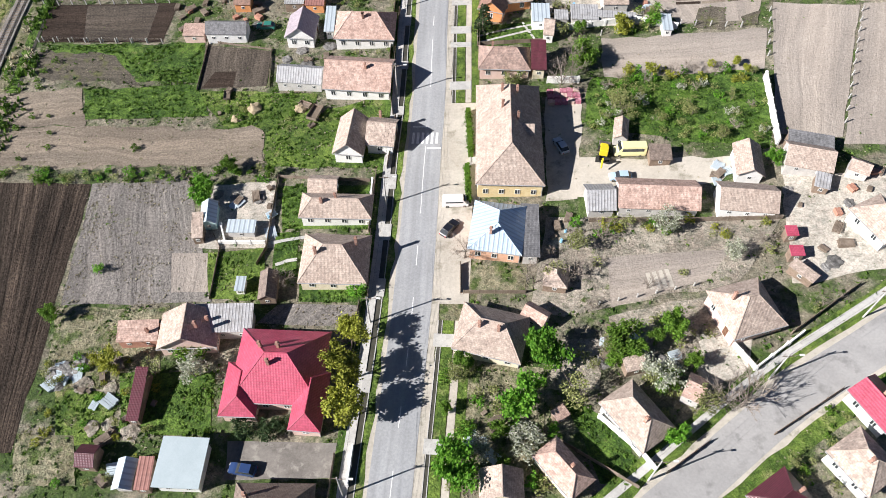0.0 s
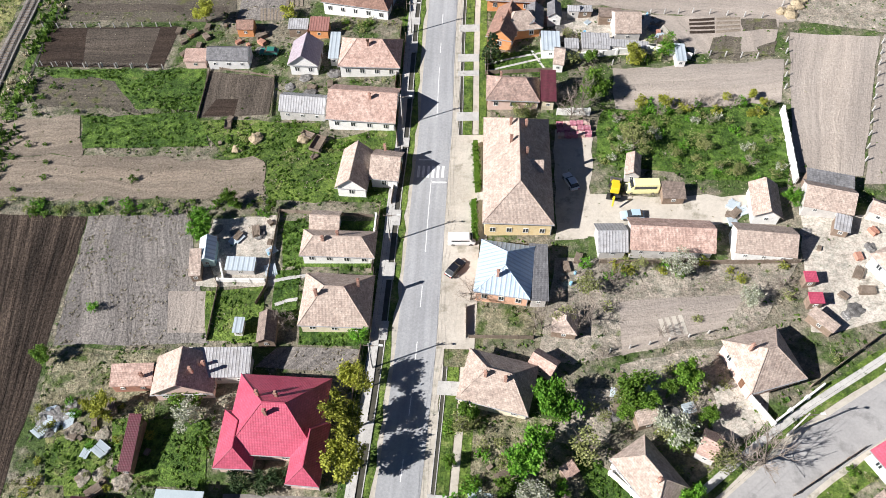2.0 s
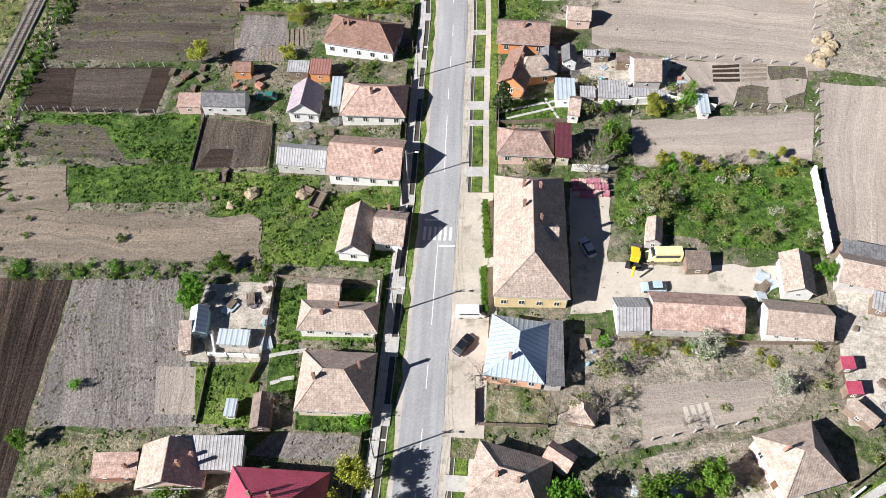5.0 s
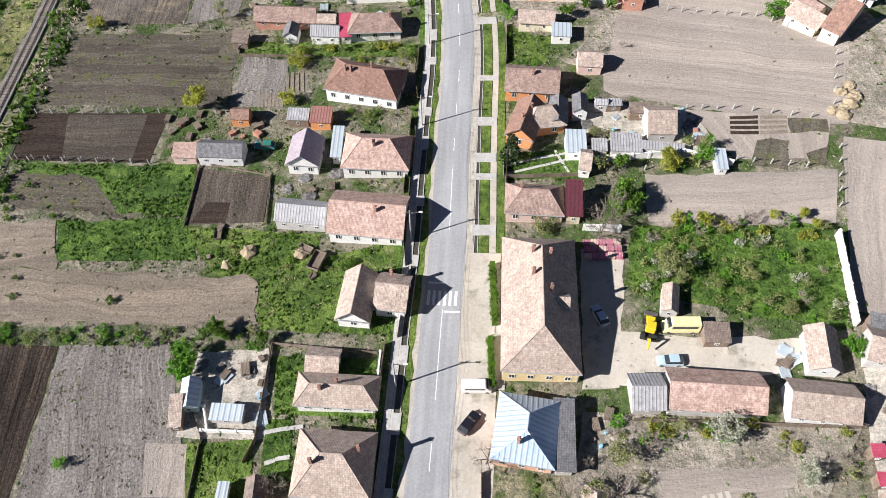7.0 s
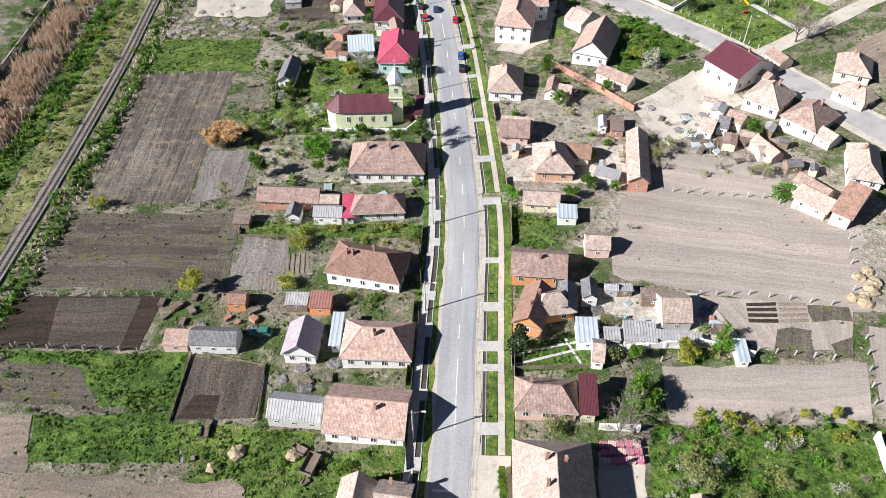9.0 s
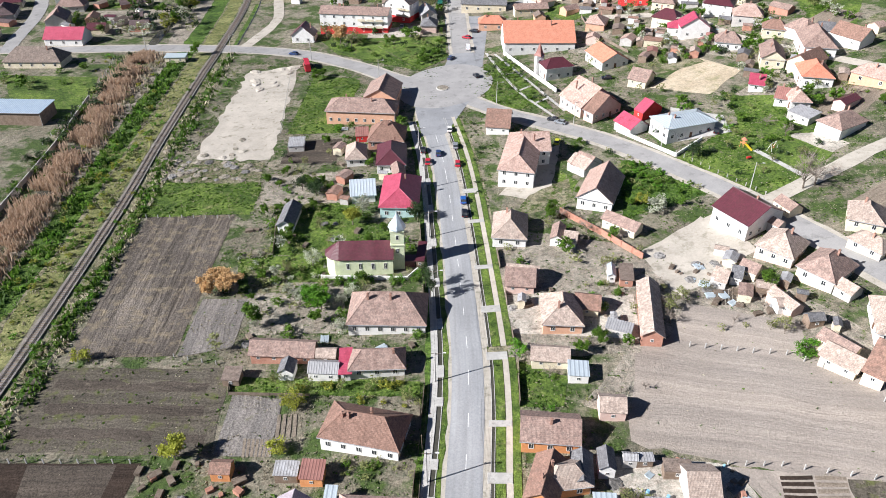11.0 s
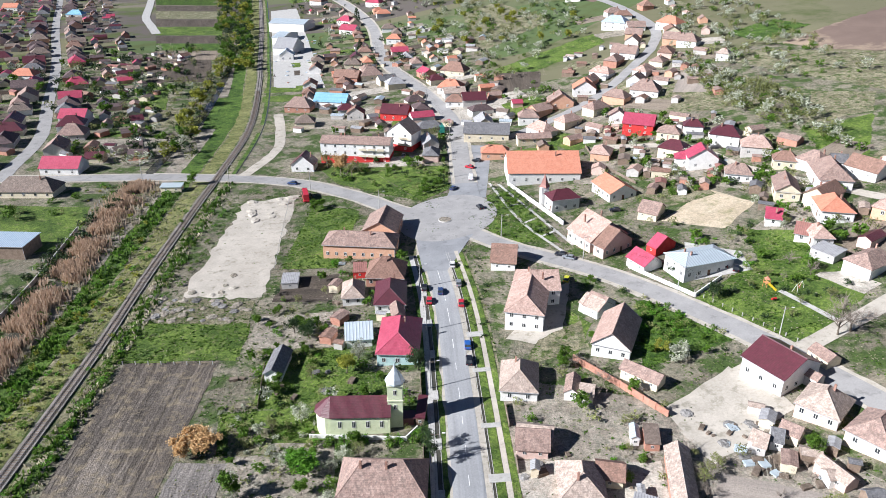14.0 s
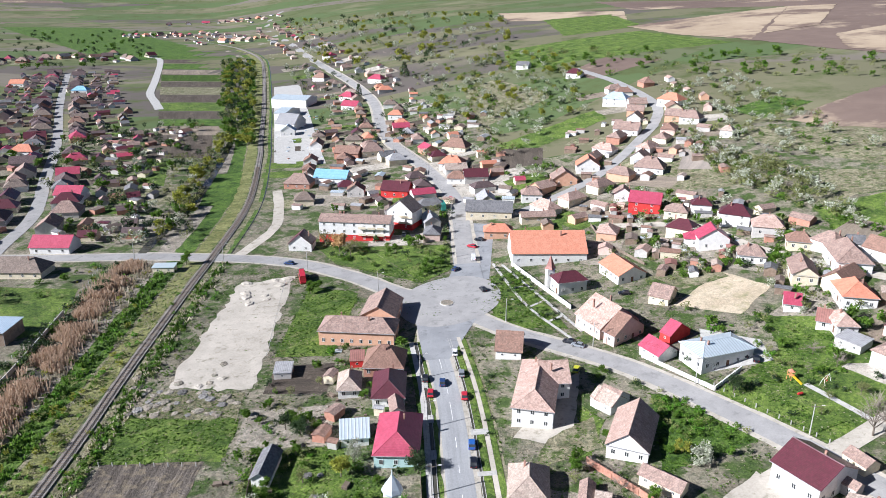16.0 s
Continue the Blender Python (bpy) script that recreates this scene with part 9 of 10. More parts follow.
house_row(EAST_LANE, (-12, 12, 28, -28), 17, 5, ["mid_tile", "pink_tile", "mid_tile", "brown_tile", "maroon_metal"], 5, 150)
house_row(smooth_line([(66, 300), (90, 290), (112, 262), (128, 236), (150, 200)], 5), (-12, 14), 18, 6, ["mid_tile", "pink_tile"], 6)
house_row(smooth_line([(-640, 1140), (-576, 1160), (-520, 1220), (-440, 1160)], 8), (-22, 18, 45), 24, 7, ROW_ROOFS, 0, big=1.4)
house_row(smooth_line([(-650, 1600), (-545, 1690), (-420, 1500), (-354, 1416)], 8), (-30, 0, 30, 60), 30, 9, ROW_ROOFS, 0, big=1.4)
house_row(smooth_line([(-713, 2001), (-600, 2040), (-501, 2011), (-430, 1900)], 10), (-35, 0, 35), 36, 10, ROW_ROOFS, 0, big=1.5)
house_row(smooth_line([(-80, 440), (-90, 520), (-95, 600)], 6), (-6, 16), 18, 8, ["brown_tile", "dark_tile", "maroon_metal"], 0)


def infill(quad, count, seed, roofs, lo=3.0, hi=7.0, group="outbuildings behind the village houses"):
    """Sheds and lean-tos crowding the yards between the houses."""
    r = random.Random(seed)
    for _ in range(count):
        x, y = inside(quad, r.random(), r.random())
        w = r.uniform(lo, hi)
        d = w * r.uniform(0.5, 0.8)
        if clear_of(x, y, d * 0.75):
            small_shed(x, y, w, d, r.choice((-20, 70)) + r.uniform(-14, 14), r.uniform(1.9, 2.6), r.choice(roofs), r.choice(("board", "grey", "brick", "white", "board", "cream")), r.uniform(8, 30), group=group)


infill(((-330, 640), (-215, 640), (-150, 372), (-235, 372)), 150, 61, ["purple_tile", "slate", "dark_tile", "brown_tile", "maroon_metal", "rust_metal"], 4, 9)
infill(((48, 395), (118, 385), (128, 262), (72, 300)), 150, 62, ["mid_tile", "grey_metal", "dark_tile", "old_tile", "slate", "brown_tile", "rust_metal"])
infill(((-75, 640), (25, 620), (25, 402), (-90, 425)), 120, 63, ["dark_tile", "slate", "grey_metal", "brown_tile", "mid_tile", "pale_metal"], 4, 9)
infill(((60, 520), (135, 540), (125, 410), (60, 405)), 60, 64, ["mid_tile", "grey_metal", "brown_tile", "old_tile"])
infill(((-48, 268), (-18, 268), (-17, 212), (-44, 212)), 24, 65, ["mid_tile", "grey_metal", "rust_metal", "brown_tile"], 2.5, 5)
infill(((8, 178), (42, 172), (38, 150), (8, 154)), 12, 66, ["grey_metal", "old_tile", "dark_tile"], 2, 4)
infill(((58, 186), (72, 168), (78, 142), (60, 160)), 20, 67, ["old_tile", "mid_tile", "grey_metal", "slate"], 2, 4.5)
clutter(((60, 385), (120, 375), (122, 300), (72, 318)), 60, 31, (0, 1, 3, 7, 3))
# white halls and slab stacks of the concrete works
small_shed(-150, 742, 34, 24, -14, 7, "pale_metal", "white", 12, "large white hall of the concrete works", "works buildings")
small_shed(-146, 690, 10, 30, -13, 5, "pale_metal", "white", 10, "long white hall of the concrete works", "works buildings")
small_shed(-133, 640, 16, 22, -13, 5, "grey_metal", "white", 30, "white gabled hall of the concrete works", "works buildings")
verts, faces, uvs, mats = FAR_SHEDS
me = bpy.data.meshes.new("far_sheds")
me.from_pydata(verts, [], faces)
uvl = me.uv_layers.new(name="UVMap")
for lp, uv in zip(uvl.data, uvs):
    lp.uv = uv
used = sorted(set(mats))
for k in used:
    me.materials.append(M[k])
for p, k in zip(me.polygons, mats):
    p.material_index = used.index(k)
tagged(new("far_sheds", me), "crowded sheds and lean-tos behind the far village houses", "sheds", kind="stuff")

# single trees
tree(-18.6, 29.6, "yellow", 8, 0.75)
tree(-19.6, 23.0, "yellow", 9.5, 0.8)
tree(-19.4, 16.4, "yellow", 9.5, 0.8)
tree(12.4, 24.6, "bright", 7, 1.2)
tree(-0.8, 24.6, "leaf", 4, 1.1)
tree(24.6, 26.1, "leaf", 6, 1.1)
tree(32.8, 28.2, "leaf", 6, 1.0)
tree(7.2, 17.0, "bright", 7, 1.2)
tree(-2.8, 6.6, "bright", 8, 1.1)
tree(1.1, 9.8, "blossom", 5, 1.0)
tree(7.6, 10.6, "blossom", 6, 1.1)
tree(29.4, 19.9, "blossom", 6, 1.2)
tree(30.0, 10.7, "bright", 4, 1.1)
tree(15.8, 17.8, "olive", 6, 1.1)
tree(-44.8, 25.1, "blossom", 5, 1.2)
tree(-51.6, 25.7, "olive", 4, 1.2)
tree(-58.9, 27.0, "yellow", 5, 1.0)
tree(-46.0, 28.9, "bush", 4, 1.3)
tree(-35.5, 15.7, "bush_dark", 4, 1)
tree(-31.1, 14.8, "bush_dark", 4, 1)
tree(-29.0, 15.7, "bush_dark", 3, 1)
tree(-71.5, 37.0, "leaf", 3.5, 1.1)
tree(-49.1, 64.4, "bright", 4.5, 1.1)
tree(-45.0, 69.4, "leaf", 4, 1)
tree(-36.9, 67.4, "leaf", 3, 1)
tree(-31.7, 42.5, "bare", 4, 1.1)
tree(-18.8, 39.6, "bush_bright", 3.5, 1)
tree(27.3, 95.3, "leaf", 5, 1.1)
tree(35.6, 49.0, "blossom", 5.0, 1.2)
tree(58.0, 62.3, "bright", 3.5, 1.1)
tree(31.6, 80.2, "olive", 5, 1.1)
tree(-65.9, 46.7, "bush_bright", 2.2, 1)
tree(-65.6, 76.1, "bush", 1.6, 1.2)
tree(18.8, 40.4, "bare", 5, 1.2)
tree(24.0, 48.0, "bare", 4.5, 1.1)
tree(11.9, 39.7, "bare", 5, 1.1)
tree(0.2, 45.8, "bare", 5, 1.2)
tree(41.0, 15.4, "bare", 8.5, 1.1)
tree(38.2, 16.0, "bare", 6.5, 1.1)
tree(35.4, 15.4, "olive", 5, 1.2)
tree(24.5, 89.9, "bare", 7, 1.1)
tree(21.6, 86.8, "bare", 6, 1.1)
tree(15.4, 40.6, "olive", 4, 1.2)
tree(20.0, 46.2, "olive", 5, 1.2)
tree(-59.2, 124.4, "yellow", 5.5, 1.15)
tree(-88.2, 152.2, "bush_yellow", 4, 1)
tree(-39.7, 125.9, "bush_yellow", 4, 1)
tree(43.8, 104.8, "bush_bright", 4, 1.2)
tree(36.9, 103.3, "yellow", 4.5, 1)
tree(27.6, 103.4, "leaf", 4, 1)
tree(27.2, 92.5, "leaf", 6, 1.1)
tree(46.0, 42.4, "blossom", 4.2, 1.1)
tree(6.8, 106.4, "conifer", 8, 1.2)
tree(11.9, 89.4, "bush_olive", 3.5, 1.4)
tree(32.9, 77.9, "olive", 6, 1.1)
tree(-49.1, 61.5, "bright", 4.5, 1.1)
tree(-66.7, 176.2, "rust", 5, 1.4)
tree(-61.7, 176.8, "rust", 5.5, 1.5)
tree(-65.0, 180.7, "rust", 5, 1.5)
tree(-52.3, 163.5, "leaf", 7, 0.8)
tree(-37.4, 169.2, "bright", 6.5, 1.1)
tree(-40.6, 171.4, "bright", 5, 1.1)
tree(-47.7, 227.4, "leaf", 5, 1.1)
tree(-59.2, 155.0, "olive", 5, 1)
tree(-15.5, 206.9, "dark", 5, 1.1)
tree(-12.6, 176.2, "dark", 7, 0.6)
tree(-39.1, 137.5, "bush_yellow", 4, 1.1)
tree(8.4, 150.8, "bush_bright", 4, 1)
tree(21.7, 149.7, "leaf", 4, 1)
tree(66.5, 166.3, "leaf", 5, 1.1)
tree(66.2, 144.5, "bush_bright", 4, 1.3)
tree(50.9, 207.3, "bush_blossom", 4, 1)
tree(21.1, 204.3, "leaf", 4, 1)
tree(43.5, 162.2, "olive", 5, 1.1)
tree(26.5, 92.9, "leaf", 5.5, 1.1)
tree(36.9, 102.7, "bush_yellow", 4, 1)
tree(-55.9, 361.1, "rust", 9, 1.0)
tree(-62.6, 368.1, "olive", 8, 1.0)
tree(-50.2, 356.6, "olive", 8, 1.0)
tree(-60.6, 317.4, "leaf", 5, 1)
tree(-58.5, 321.5, "leaf", 4, 1)
tree(66.6, 231.1, "dark", 5, 0.9)
tree(60.5, 247.7, "dark", 5, 0.9)
tree(50.3, 204.6, "bush_blossom", 5, 1.2)
tree(46.7, 208.9, "bush_yellow", 4, 1)
tree(92.9, 207.5, "bare", 9, 1.3)
tree(-46.6, 224.0, "dark", 5, 1.2)
tree(-31.4, 212.3, "blossom", 6, 1.0)
tree(-33.8, 206.8, "yellow", 6, 1)
tree(-118.2, 348.5, "leaf", 6, 1.0)
tree(-53.7, 823.0, "conifer", 16, 1.4)
tree(-93.2, 761.3, "conifer", 12, 1.3)
tree(-75.3, 623.6, "conifer", 10, 1.3)
tree(-156.1, 484.3, "yellow", 10, 1.2)
tree(67.4, 232.4, "dark", 5, 0.9)
tree(-51.4, 227.4, "dark", 5, 1.2)
tree(-47.4, 225.9, "dark", 5, 1.2)
tree(89.5, 206.7, "bare", 9, 1.2)
tree(-11.2, 171.8, "dark", 8.5, 0.5)
tree(-16.3, 208.1, "dark", 6, 1)
# loose groups
scatter(((-65, 854), (107, 824), (94, 573), (-14, 512)), 420, ('olive', 'bush_olive', 'bare', 'blossom', 'bare', 'bush_dark', 'yellow', 'bush'), 4, 8, "on the scrubby hillside", 1, far=True)
scatter(((141, 593), (201, 618), (195, 402), (109, 433)), 380, ('olive', 'blossom', 'bare', 'bush_olive', 'bare', 'bush', 'bush_blossom'), 3.5, 7, "on the scrubby hillside", 2, far=True)
scatter(((116, 484), (151, 399), (149, 314), (122, 389)), 360, ('olive', 'bare', 'bare', 'bush_olive', 'blossom', 'bush', 'olive'), 3.5, 7, "on the scrubby hillside", 3)
scatter(((37, 885), (312, 622), (274, 551), (43, 723)), 150, ('bush_olive', 'leaf', 'bush', 'olive'), 4, 9, "along a hillside hedge line", 4, far=True)
scatter(((-328, 1133), (-278, 1111), (-146, 577), (-171, 579)), 330, ('leaf', 'yellow', 'olive', 'bush', 'dark'), 6, 10, "beside the railway", 5, far=True)
scatter(((-179, 598), (-169, 618), (-136, 401), (-143, 376)), 150, ('olive', 'bare', 'yellow', 'bare', 'bush_dark'), 4, 8, "along the stream", 6, far=True)
scatter(((-339, 597), (-210, 665), (-125, 376), (-173, 368)), 420, ('olive', 'bare', 'dark', 'bush_dark', 'dark', 'bare', 'leaf', 'olive', 'blossom'), 4, 8, "in village gardens", 7, far=True)
scatter(((64, 420), (130, 348), (114, 247), (73, 303)), 320, ('olive', 'leaf', 'blossom', 'bush', 'bare', 'bush_dark'), 3, 6, "in village gardens", 8)
scatter(((-377, 1766), (81, 1244), (47, 776), (-172, 993)), 420, ('olive', 'bare', 'bare', 'blossom', 'yellow', 'dark'), 6, 12, "on the valley side", 9, far=True)
scatter(((-970, 1701), (-607, 1703), (-412, 1070), (-573, 1007)), 110, ('leaf', 'dark', 'bush_dark', 'dark'), 6, 11, "in the far village", 10, far=True)
scatter(((-221, 1026), (-65, 854), (-13, 487), (-98, 603)), 150, ('olive', 'bare', 'blossom', 'dark', 'bush_dark'), 4, 8, "in village gardens", 11, far=True)
scatter(((-37, 743), (43, 723), (51, 427), (-0, 482)), 170, ('olive', 'bare', 'blossom', 'bare', 'bush'), 4, 8, "in hillside gardens", 12, far=True)
scatter(((29, 88), (63, 87), (58, 67), (26, 75)), 110, ('bush_olive', 'bush_blossom', 'bush_olive', 'olive', 'olive', 'bush_olive', 'bush_bright', 'bare'), 1.6, 3.0, "in the overgrown orchard", 13)
scatter(((34, 91), (63, 89), (62, 84), (33, 87)), 26, ('bush_yellow', 'bush_bright', 'yellow', 'bare'), 2.5, 4.2, "along the orchard edge", 14)
scatter(((16, 54), (57, 49), (38, 23), (11, 20)), 20, ('bare', 'olive', 'bush_olive', 'bare', 'bush_yellow'), 2, 4, "in a weedy garden", 15)
scatter(((20, 54), (56, 50), (54, 46), (19, 49)), 26, ('bush_yellow', 'bush_olive', 'bush_bright'), 2, 3.5, "behind the long barn", 16)
scatter(((-4, 25), (13, 24), (13, 4), (-5, 5)), 34, ('leaf', 'olive', 'bush', 'bush_olive', 'bush_bright'), 2, 4.5, "in an overgrown garden", 17)
scatter(((21, 30), (38, 25), (30, 9), (21, 24)), 18, ('bush_olive', 'olive', 'leaf', 'bare'), 2.5, 5, "in a garden", 18)
scatter(((-71, 33), (-50, 28), (-48, 7), (-70, 8)), 46, ('bush_olive', 'bush_yellow', 'bush_bright', 'bush_yellow', 'olive'), 1.2, 2.6, "in a weedy garden", 19)
scatter(((-50, 93), (-14, 89), (-24, 81), (-48, 83)), 22, ('bush', 'bush_olive'), 1.5, 2.5, "in a weedy farm plot", 20)
scatter(((-92, 72), (-39, 70), (-37, 66), (-91, 68)), 60, ('bush', 'bush_olive', 'bush_bright'), 1.5, 2.6, "along the field edge", 21)
scatter(((-96, 110), (-81, 99), (-83, 71), (-92, 72)), 14, ('bush',), 1.5, 2.5, "at the field edge", 22)
scatter(((-56, 197), (-36, 196), (-13, 157), (-55, 160)), 50, ('olive', 'bush', 'leaf', 'bush_olive', 'blossom'), 2.5, 5, "in village gardens", 23)
scatter(((-53, 146), (-13, 143), (-13, 136), (-35, 137)), 22, ('bush_yellow', 'bush_olive', 'olive'), 2, 3.5, "in a grassy strip", 24)
scatter(((-29, 124), (-12, 123), (-12, 118), (-28, 119)), 22, ('bush_olive', 'bush'), 1.5, 2.5, "in a front garden", 25)
scatter(((-26, 106), (-13, 105), (-13, 101), (-25, 102)), 18, ('bush_olive', 'bush'), 1.5, 2.5, "in a front garden", 26)
scatter(((7, 223), (43, 193), (34, 149), (5, 156)), 35, ('olive', 'bush', 'bush_olive', 'leaf', 'bare'), 2.5, 4.5, "in village gardens", 27)
scatter(((23, 114), (51, 108), (49, 101), (21, 103)), 22, ('bare', 'bush_olive', 'olive', 'bush'), 2.5, 4.5, "along a farmyard fence", 28)
scatter(((-99, 223), (-94, 226), (-95, 153), (-101, 151)), 90, ('bush', 'bush_olive', 'bush_bright'), 1.5, 3, "beside the railway embankment", 29)
scatter(((-134, 210), (-121, 262), (-106, 262), (-107, 140)), 120, ('bush', 'bush_olive', 'bush_bright', 'bush_yellow'), 1.5, 3, "between railway and stream", 30)
scatter(((-161, 349), (-121, 342), (-99, 209), (-110, 172)), 160, ('bush', 'bush_olive', 'bush_bright', 'bush_yellow'), 1.5, 3.5, "between railway and stream", 31)
scatter(((-113, 322), (-96, 329), (-92, 248), (-100, 241)), 60, ('bush', 'bush_olive', 'bush_bright'), 1.5, 3, "beside the railway embankment", 32)
scatter(((8, 324), (18, 327), (30, 280), (7, 284)), 45, ('bush', 'bush_dark', 'olive', 'leaf'), 1.5, 3, "in the small park", 33)
scatter(((-43, 365), (-9, 360), (-9, 336), (-19, 327)), 35, ('bush_dark', 'bush', 'leaf', 'olive'), 2, 4, "in the small park", 34)
scatter(((-66, 367), (-47, 365), (-21, 326), (-50, 347)), 25, ('bush_dark', 'bush', 'olive'), 2, 4.5, "in the small park", 35)
scatter(((46, 232), (58, 233), (65, 212), (42, 215)), 50, ('bush', 'bush_olive', 'bush_bright'), 2, 3.5, "along the street hedge", 36)
scatter(((-6, 277), (4, 275), (4, 217), (-0, 216)), 28, ('bush_dark', 'bush_olive', 'bush'), 1, 2, "on the green verge", 37)
scatter(((80, 246), (102, 220), (82, 205), (70, 230)), 14, ('olive', 'bush_dark'), 2.5, 4, "beside the playground", 38)
scatter(((-63, 193), (-38, 195), (-38, 173), (-59, 174)), 50, ('bush_olive', 'bush_blossom', 'bush'), 1.5, 2.6, "in the weedy churchyard", 39)
scatter(((-66, 241), (-38, 239), (-36, 197), (-58, 198)), 40, ('bush', 'olive', 'bush_olive', 'leaf'), 2, 4, "in village gardens", 40)
scatter(((-40, 185), (-12, 183), (-12, 177), (-39, 178)), 40, ('bush', 'bush_bright', 'bush_olive'), 2, 3.5, "along the churchyard hedge", 41)
scatter(((41, 178), (76, 161), (65, 150), (38, 158)), 26, ('bush_olive', 'olive', 'bare'), 2, 4, "at the field edge", 42)
scatter(((-202, 342), (-158, 342), (-156, 310), (-182, 304)), 20, ('bush', 'olive', 'leaf'), 3, 5, "on the meadow edge", 43)
scatter(((45, 388), (86, 314), (62, 279), (43, 329)), 40, ('bush', 'bush_olive', 'olive'), 2, 4, "in village gardens", 44)
scatter(((22, 33), (61, 29), (61, 34), (24, 22)), 14, ('bush_olive', 'bush', 'bare'), 1.5, 3, "in village gardens", 45)
scatter(((37, 9), (63, 21), (57, 2), (41, 3)), 30, ('bush_olive', 'bush', 'olive'), 1.5, 3, "in village gardens", 46)
scatter(((-150, 345), (-141, 345), (-134, 190), (-142, 190)), 130, ('bush_dark', 'dark', 'bush', 'bare'), 2.5, 5, "along the far bank of the stream", 47)
scatter(((9, 336), (20, 330), (32, 282), (18, 282)), 40, ('bush_dark', 'bush', 'bush_dark'), 1.5, 2.6, "in the small park", 48)
scatter(((-62, 275), (-20, 272), (-16, 190), (-60, 188)), 70, ('leaf', 'bush_dark', 'bush', 'olive', 'bush_bright'), 2, 4.5, "in village gardens", 49)
scatter(((22, 262), (60, 245), (75, 205), (28, 203)), 45, ('bush', 'bush_dark', 'bush_olive', 'leaf'), 1.8, 3.6, "in village gardens", 50)
scatter(((60, 300), (125, 335), (132, 240), (86, 222)), 140, ('leaf', 'bush_dark', 'bush', 'olive', 'bare', 'bush_bright'), 2, 5, "in village gardens", 51)
scatter(((-70, 425), (-8, 422), (-6, 345), (-60, 350)), 70, ('leaf', 'bush_dark', 'dark', 'bare', 'olive'), 2.5, 6, "in village gardens", 52)
scatter(((8, 180), (42, 172), (40, 132), (8, 134)), 26, ('bush', 'bush_bright', 'bush_olive', 'bare'), 1.6, 3.2, "in village gardens", 53)
finish_scrub()

# ---- weeds, tufts and clods over the near ground ----
X0, Y0, NX, NY = -145, -25, 290, 365
cover = np.full((NY, NX), "ground", dtype=object)


def mark(quad, what):
    a, b, c, d = quad
    n = int(max(math.dist(a, b), math.dist(c, d)) * 1.6) + 2
    k = int(max(math.dist(a, d), math.dist(b, c)) * 1.6) + 2
    for i in range(n + 1):
        for j in range(k + 1):
            x, y = inside(quad, i / n, j / k)
            if 0 <= x - X0 < NX and 0 <= y - Y0 < NY:
                cover[int(y - Y0), int(x - X0)] = what


for quad, what in PATCHES:
    mark(quad, what)
for line, half in WAYS:
    for p, q in zip(line, line[1:]):
        s = Vector(((q - p).normalized().y, -(q - p).normalized().x, 0)) * half
        mark(((p - s)[:2], (p + s)[:2], (q + s)[:2], (q - s)[:2]), "none")
for p, q in zip(MAIN, MAIN[1:]):
    s = Vector((1, 0, 0))
    mark(((p.x - 8, p.y), (p.x + 10, p.y), (q.x + 10, q.y), (q.x - 8, q.y)), "none")
for hx, hy, hw, hd, hyaw in HOUSES:
    c, s = math.cos(radians(hyaw)), math.sin(radians(hyaw))
    mark([(hx + u * hw / 2 * c - v * hd / 2 * s, hy + u * hw / 2 * s + v * hd / 2 * c) for u, v in ((-1, -1), (1, -1), (1, 1), (-1, 1))], "none")
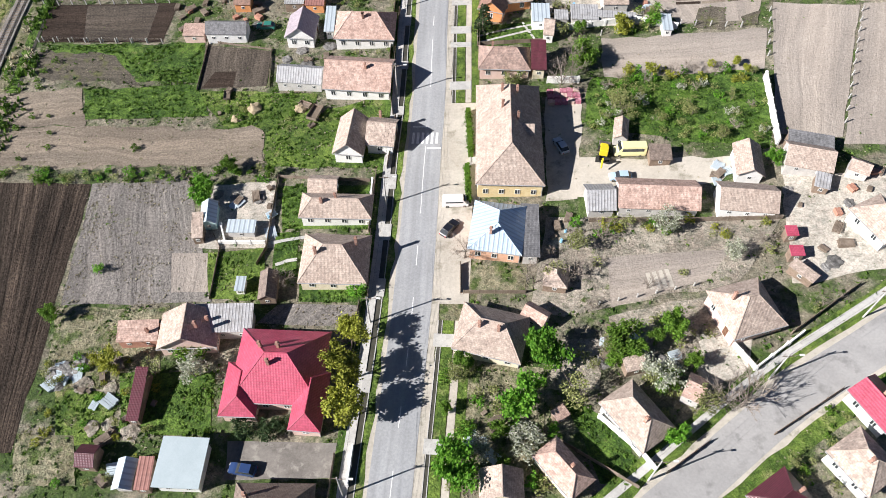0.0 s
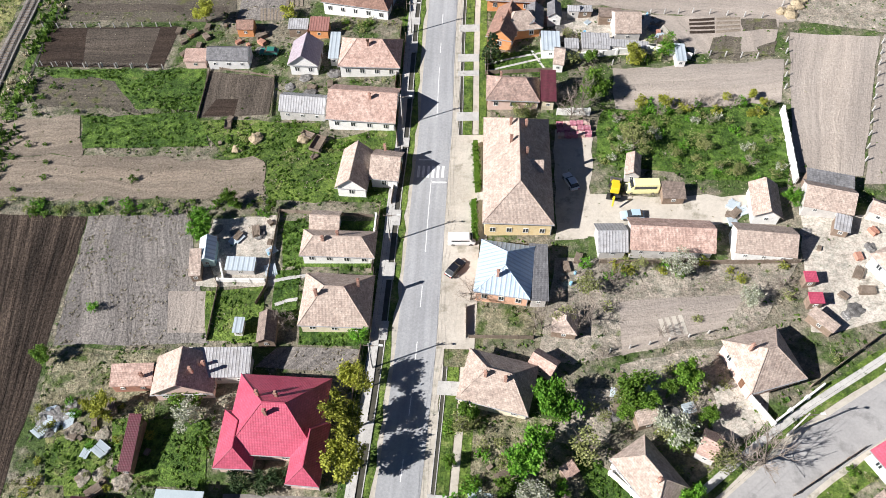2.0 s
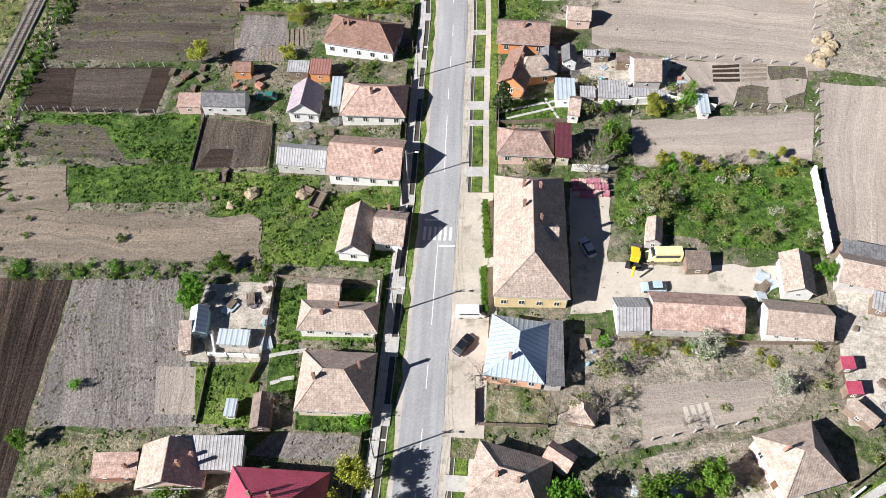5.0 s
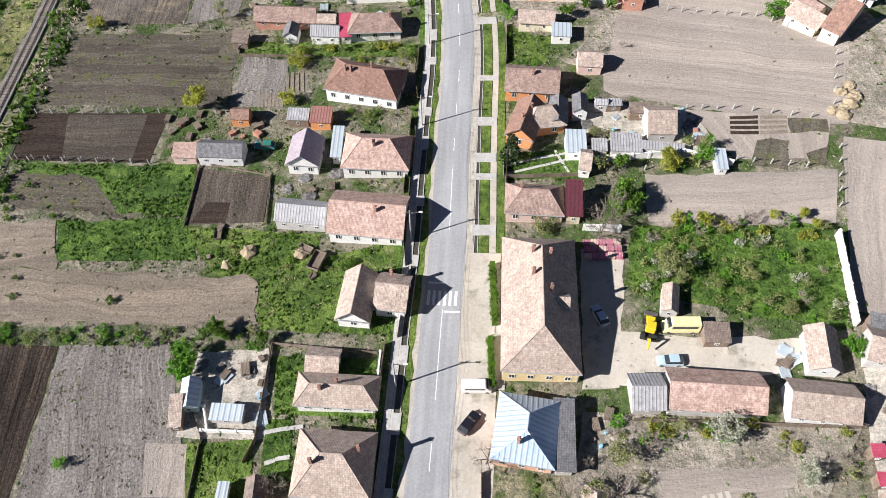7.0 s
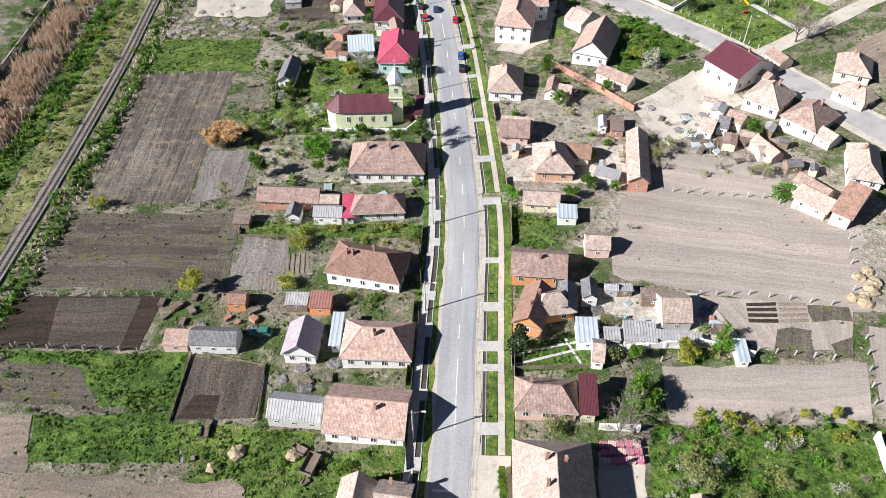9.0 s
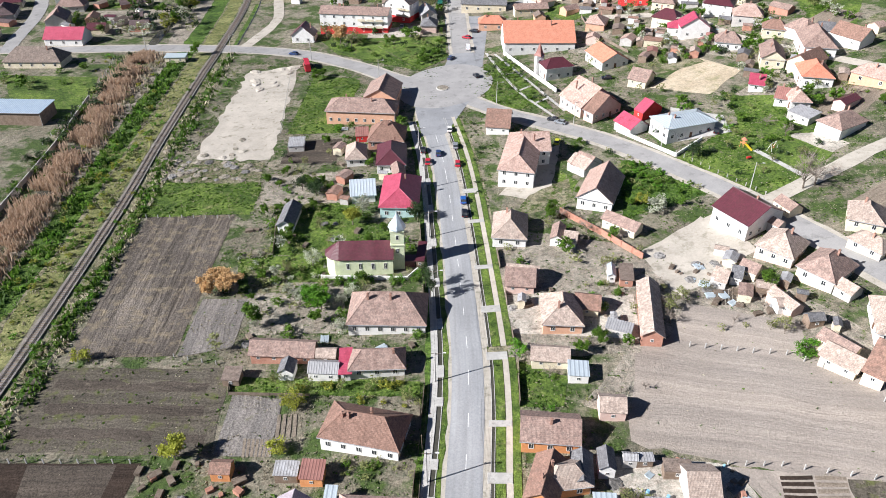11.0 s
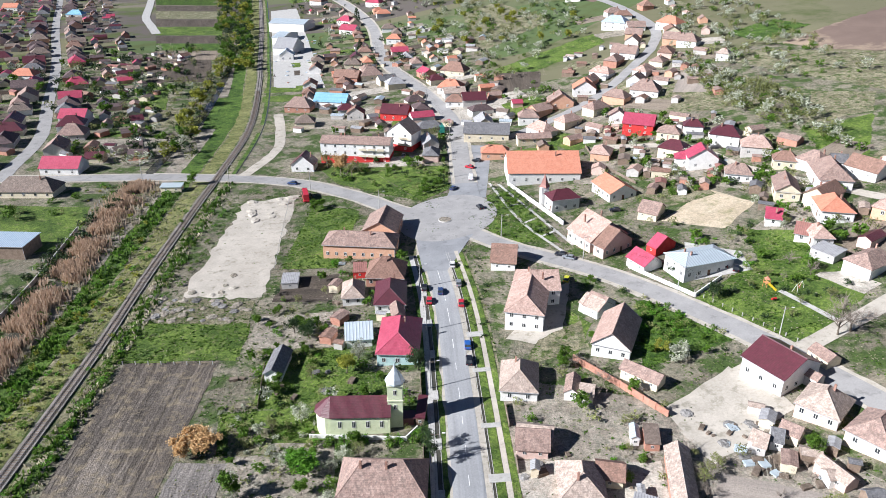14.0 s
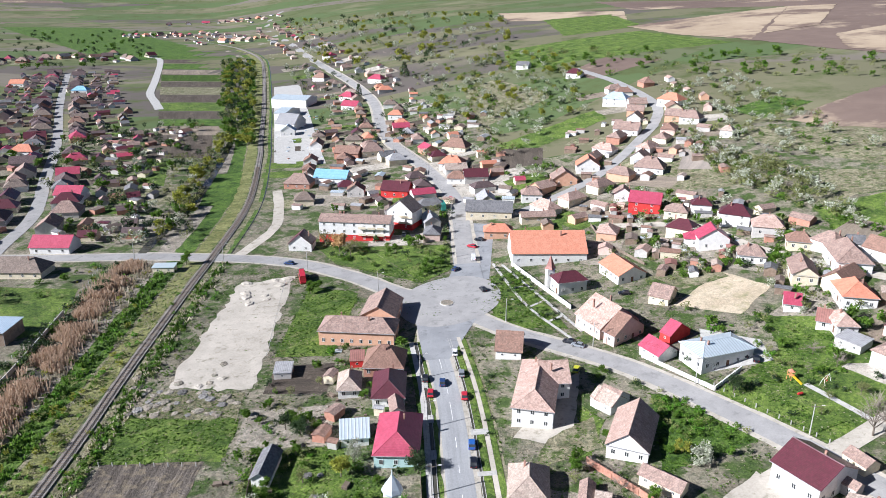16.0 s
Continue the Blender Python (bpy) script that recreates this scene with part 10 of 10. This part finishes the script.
# tufts per square metre: fresh, dry, dark
DENSITY = {"ground": (0.7, 1.0, 0.15), "grass": (2.6, 0.9, 0.9), "lush": (3.4, 0.1, 1.6), "crop": (0.9, 0.0, 0.3), "scrub": (1.2, 1.8, 0.35), "garden": (0.3, 0.7, 0.12), "soil_grey": (0.05, 1.9, 0.0), "soil_weedy": (0.25, 0.5, 0.15), "soil_brown": (0.015, 0.1, 0.0), "soil_pale": (0.02, 0.06, 0.0), "soil_tan": (0.05, 0.5, 0.01), "yard": (0.05, 0.2, 0.03), "dust": (0.02, 0.08, 0.0)}
r = np.random.default_rng(4)
for k, (mat, label, size) in enumerate((("leaf_grass", "fresh green grass tufts and weeds", 0.28), ("straw", "dry straw-coloured stalks and tufts", 0.2), ("leaf_weed", "dark green low weeds", 0.34))):
    rate = np.vectorize(lambda w: DENSITY.get(w, (0, 0, 0))[k])(cover).astype(float)
    n = r.poisson(rate * 0.95)
    jj, ii = np.nonzero(n)
    rep = n[jj, ii]
    x = np.repeat(ii, rep) + X0 + r.random(rep.sum())
    y = np.repeat(jj, rep) + Y0 + r.random(rep.sum())
    keep = np.array([noise.noise(Vector((a * 0.16, b * 0.16, k * 7))) + 0.5 * noise.noise(Vector((a * 0.5, b * 0.5, k))) > -0.05 for a, b in zip(x, y)])
    x, y = x[keep], y[keep]
    z = np.array([land(a, b) for a, b in zip(x, y)]) + 0.06
    m = len(x)
    ang, sz = r.random(m) * math.tau, size * (0.5 + r.random(m))
    dx, dy = np.cos(ang) * sz * 0.8, np.sin(ang) * sz * 0.8
    tx, ty = r.normal(0, 0.3, m) * sz, r.normal(0, 0.3, m) * sz
    h = sz * (0.5 + 0.9 * r.random(m)) * 0.5
    quads = np.stack([np.stack([x - dx, y - dy, z], -1), np.stack([x + dx, y + dy, z], -1), np.stack([x + dx * 0.8 + tx, y + dy * 0.8 + ty, z + h], -1), np.stack([x - dx * 0.8 + tx, y - dy * 0.8 + ty, z + h], -1),
                      np.stack([x - dy, y + dx, z], -1), np.stack([x + dy, y - dx, z], -1), np.stack([x + dy * 0.8 - tx, y - dx * 0.8 - ty, z + h], -1), np.stack([x - dy * 0.8 - tx, y + dx * 0.8 - ty, z + h], -1)], 1).reshape(-1, 3)
    me = bpy.data.meshes.new("weeds")
    me.from_pydata(quads.tolist(), [], np.arange(len(quads)).reshape(-1, 4).tolist())
    me.materials.append(M[mat])
    tagged(new("weeds", me), label, "weeds", kind="stuff")

# ---- sleepers of the railway ----
bm = bmesh.new()
box(bm, -1.2, -0.12, 0, 1.2, 0.12, 0.14)
SLEEPER = bpy.data.meshes.new("sleeper")
bm.to_mesh(SLEEPER)
bm.free()
SLEEPER.materials.append(M["timber"])
fine_rail = smooth_line([(p.x, p.y) for p in between(RAIL, 80, 520)], 0.8)
ballast = next(o for o in scene.objects if o.name.startswith("ballast"))
for i, (p, q) in enumerate(list(zip(fine_rail, fine_rail[1:]))[:300]):
    t = (q - p).normalized()
    share("sleeper", SLEEPER, ballast, pose(p.x, p.y, land(p.x, p.y) + 0.33, 0, 0, math.degrees(math.atan2(-t.x, t.y))))
bm = bmesh.new()
for p, q in list(zip(fine_rail, fine_rail[1:]))[300:]:
    t = (q - p).normalized()
    box(bm, -1.2, -0.12, 0, 1.2, 0.12, 0.14, 0, pose(p.x, p.y, land(p.x, p.y) + 0.33, 0, 0, math.degrees(math.atan2(-t.x, t.y))))
part("sleepers", bm, M["timber"], ballast, kind="stuff")
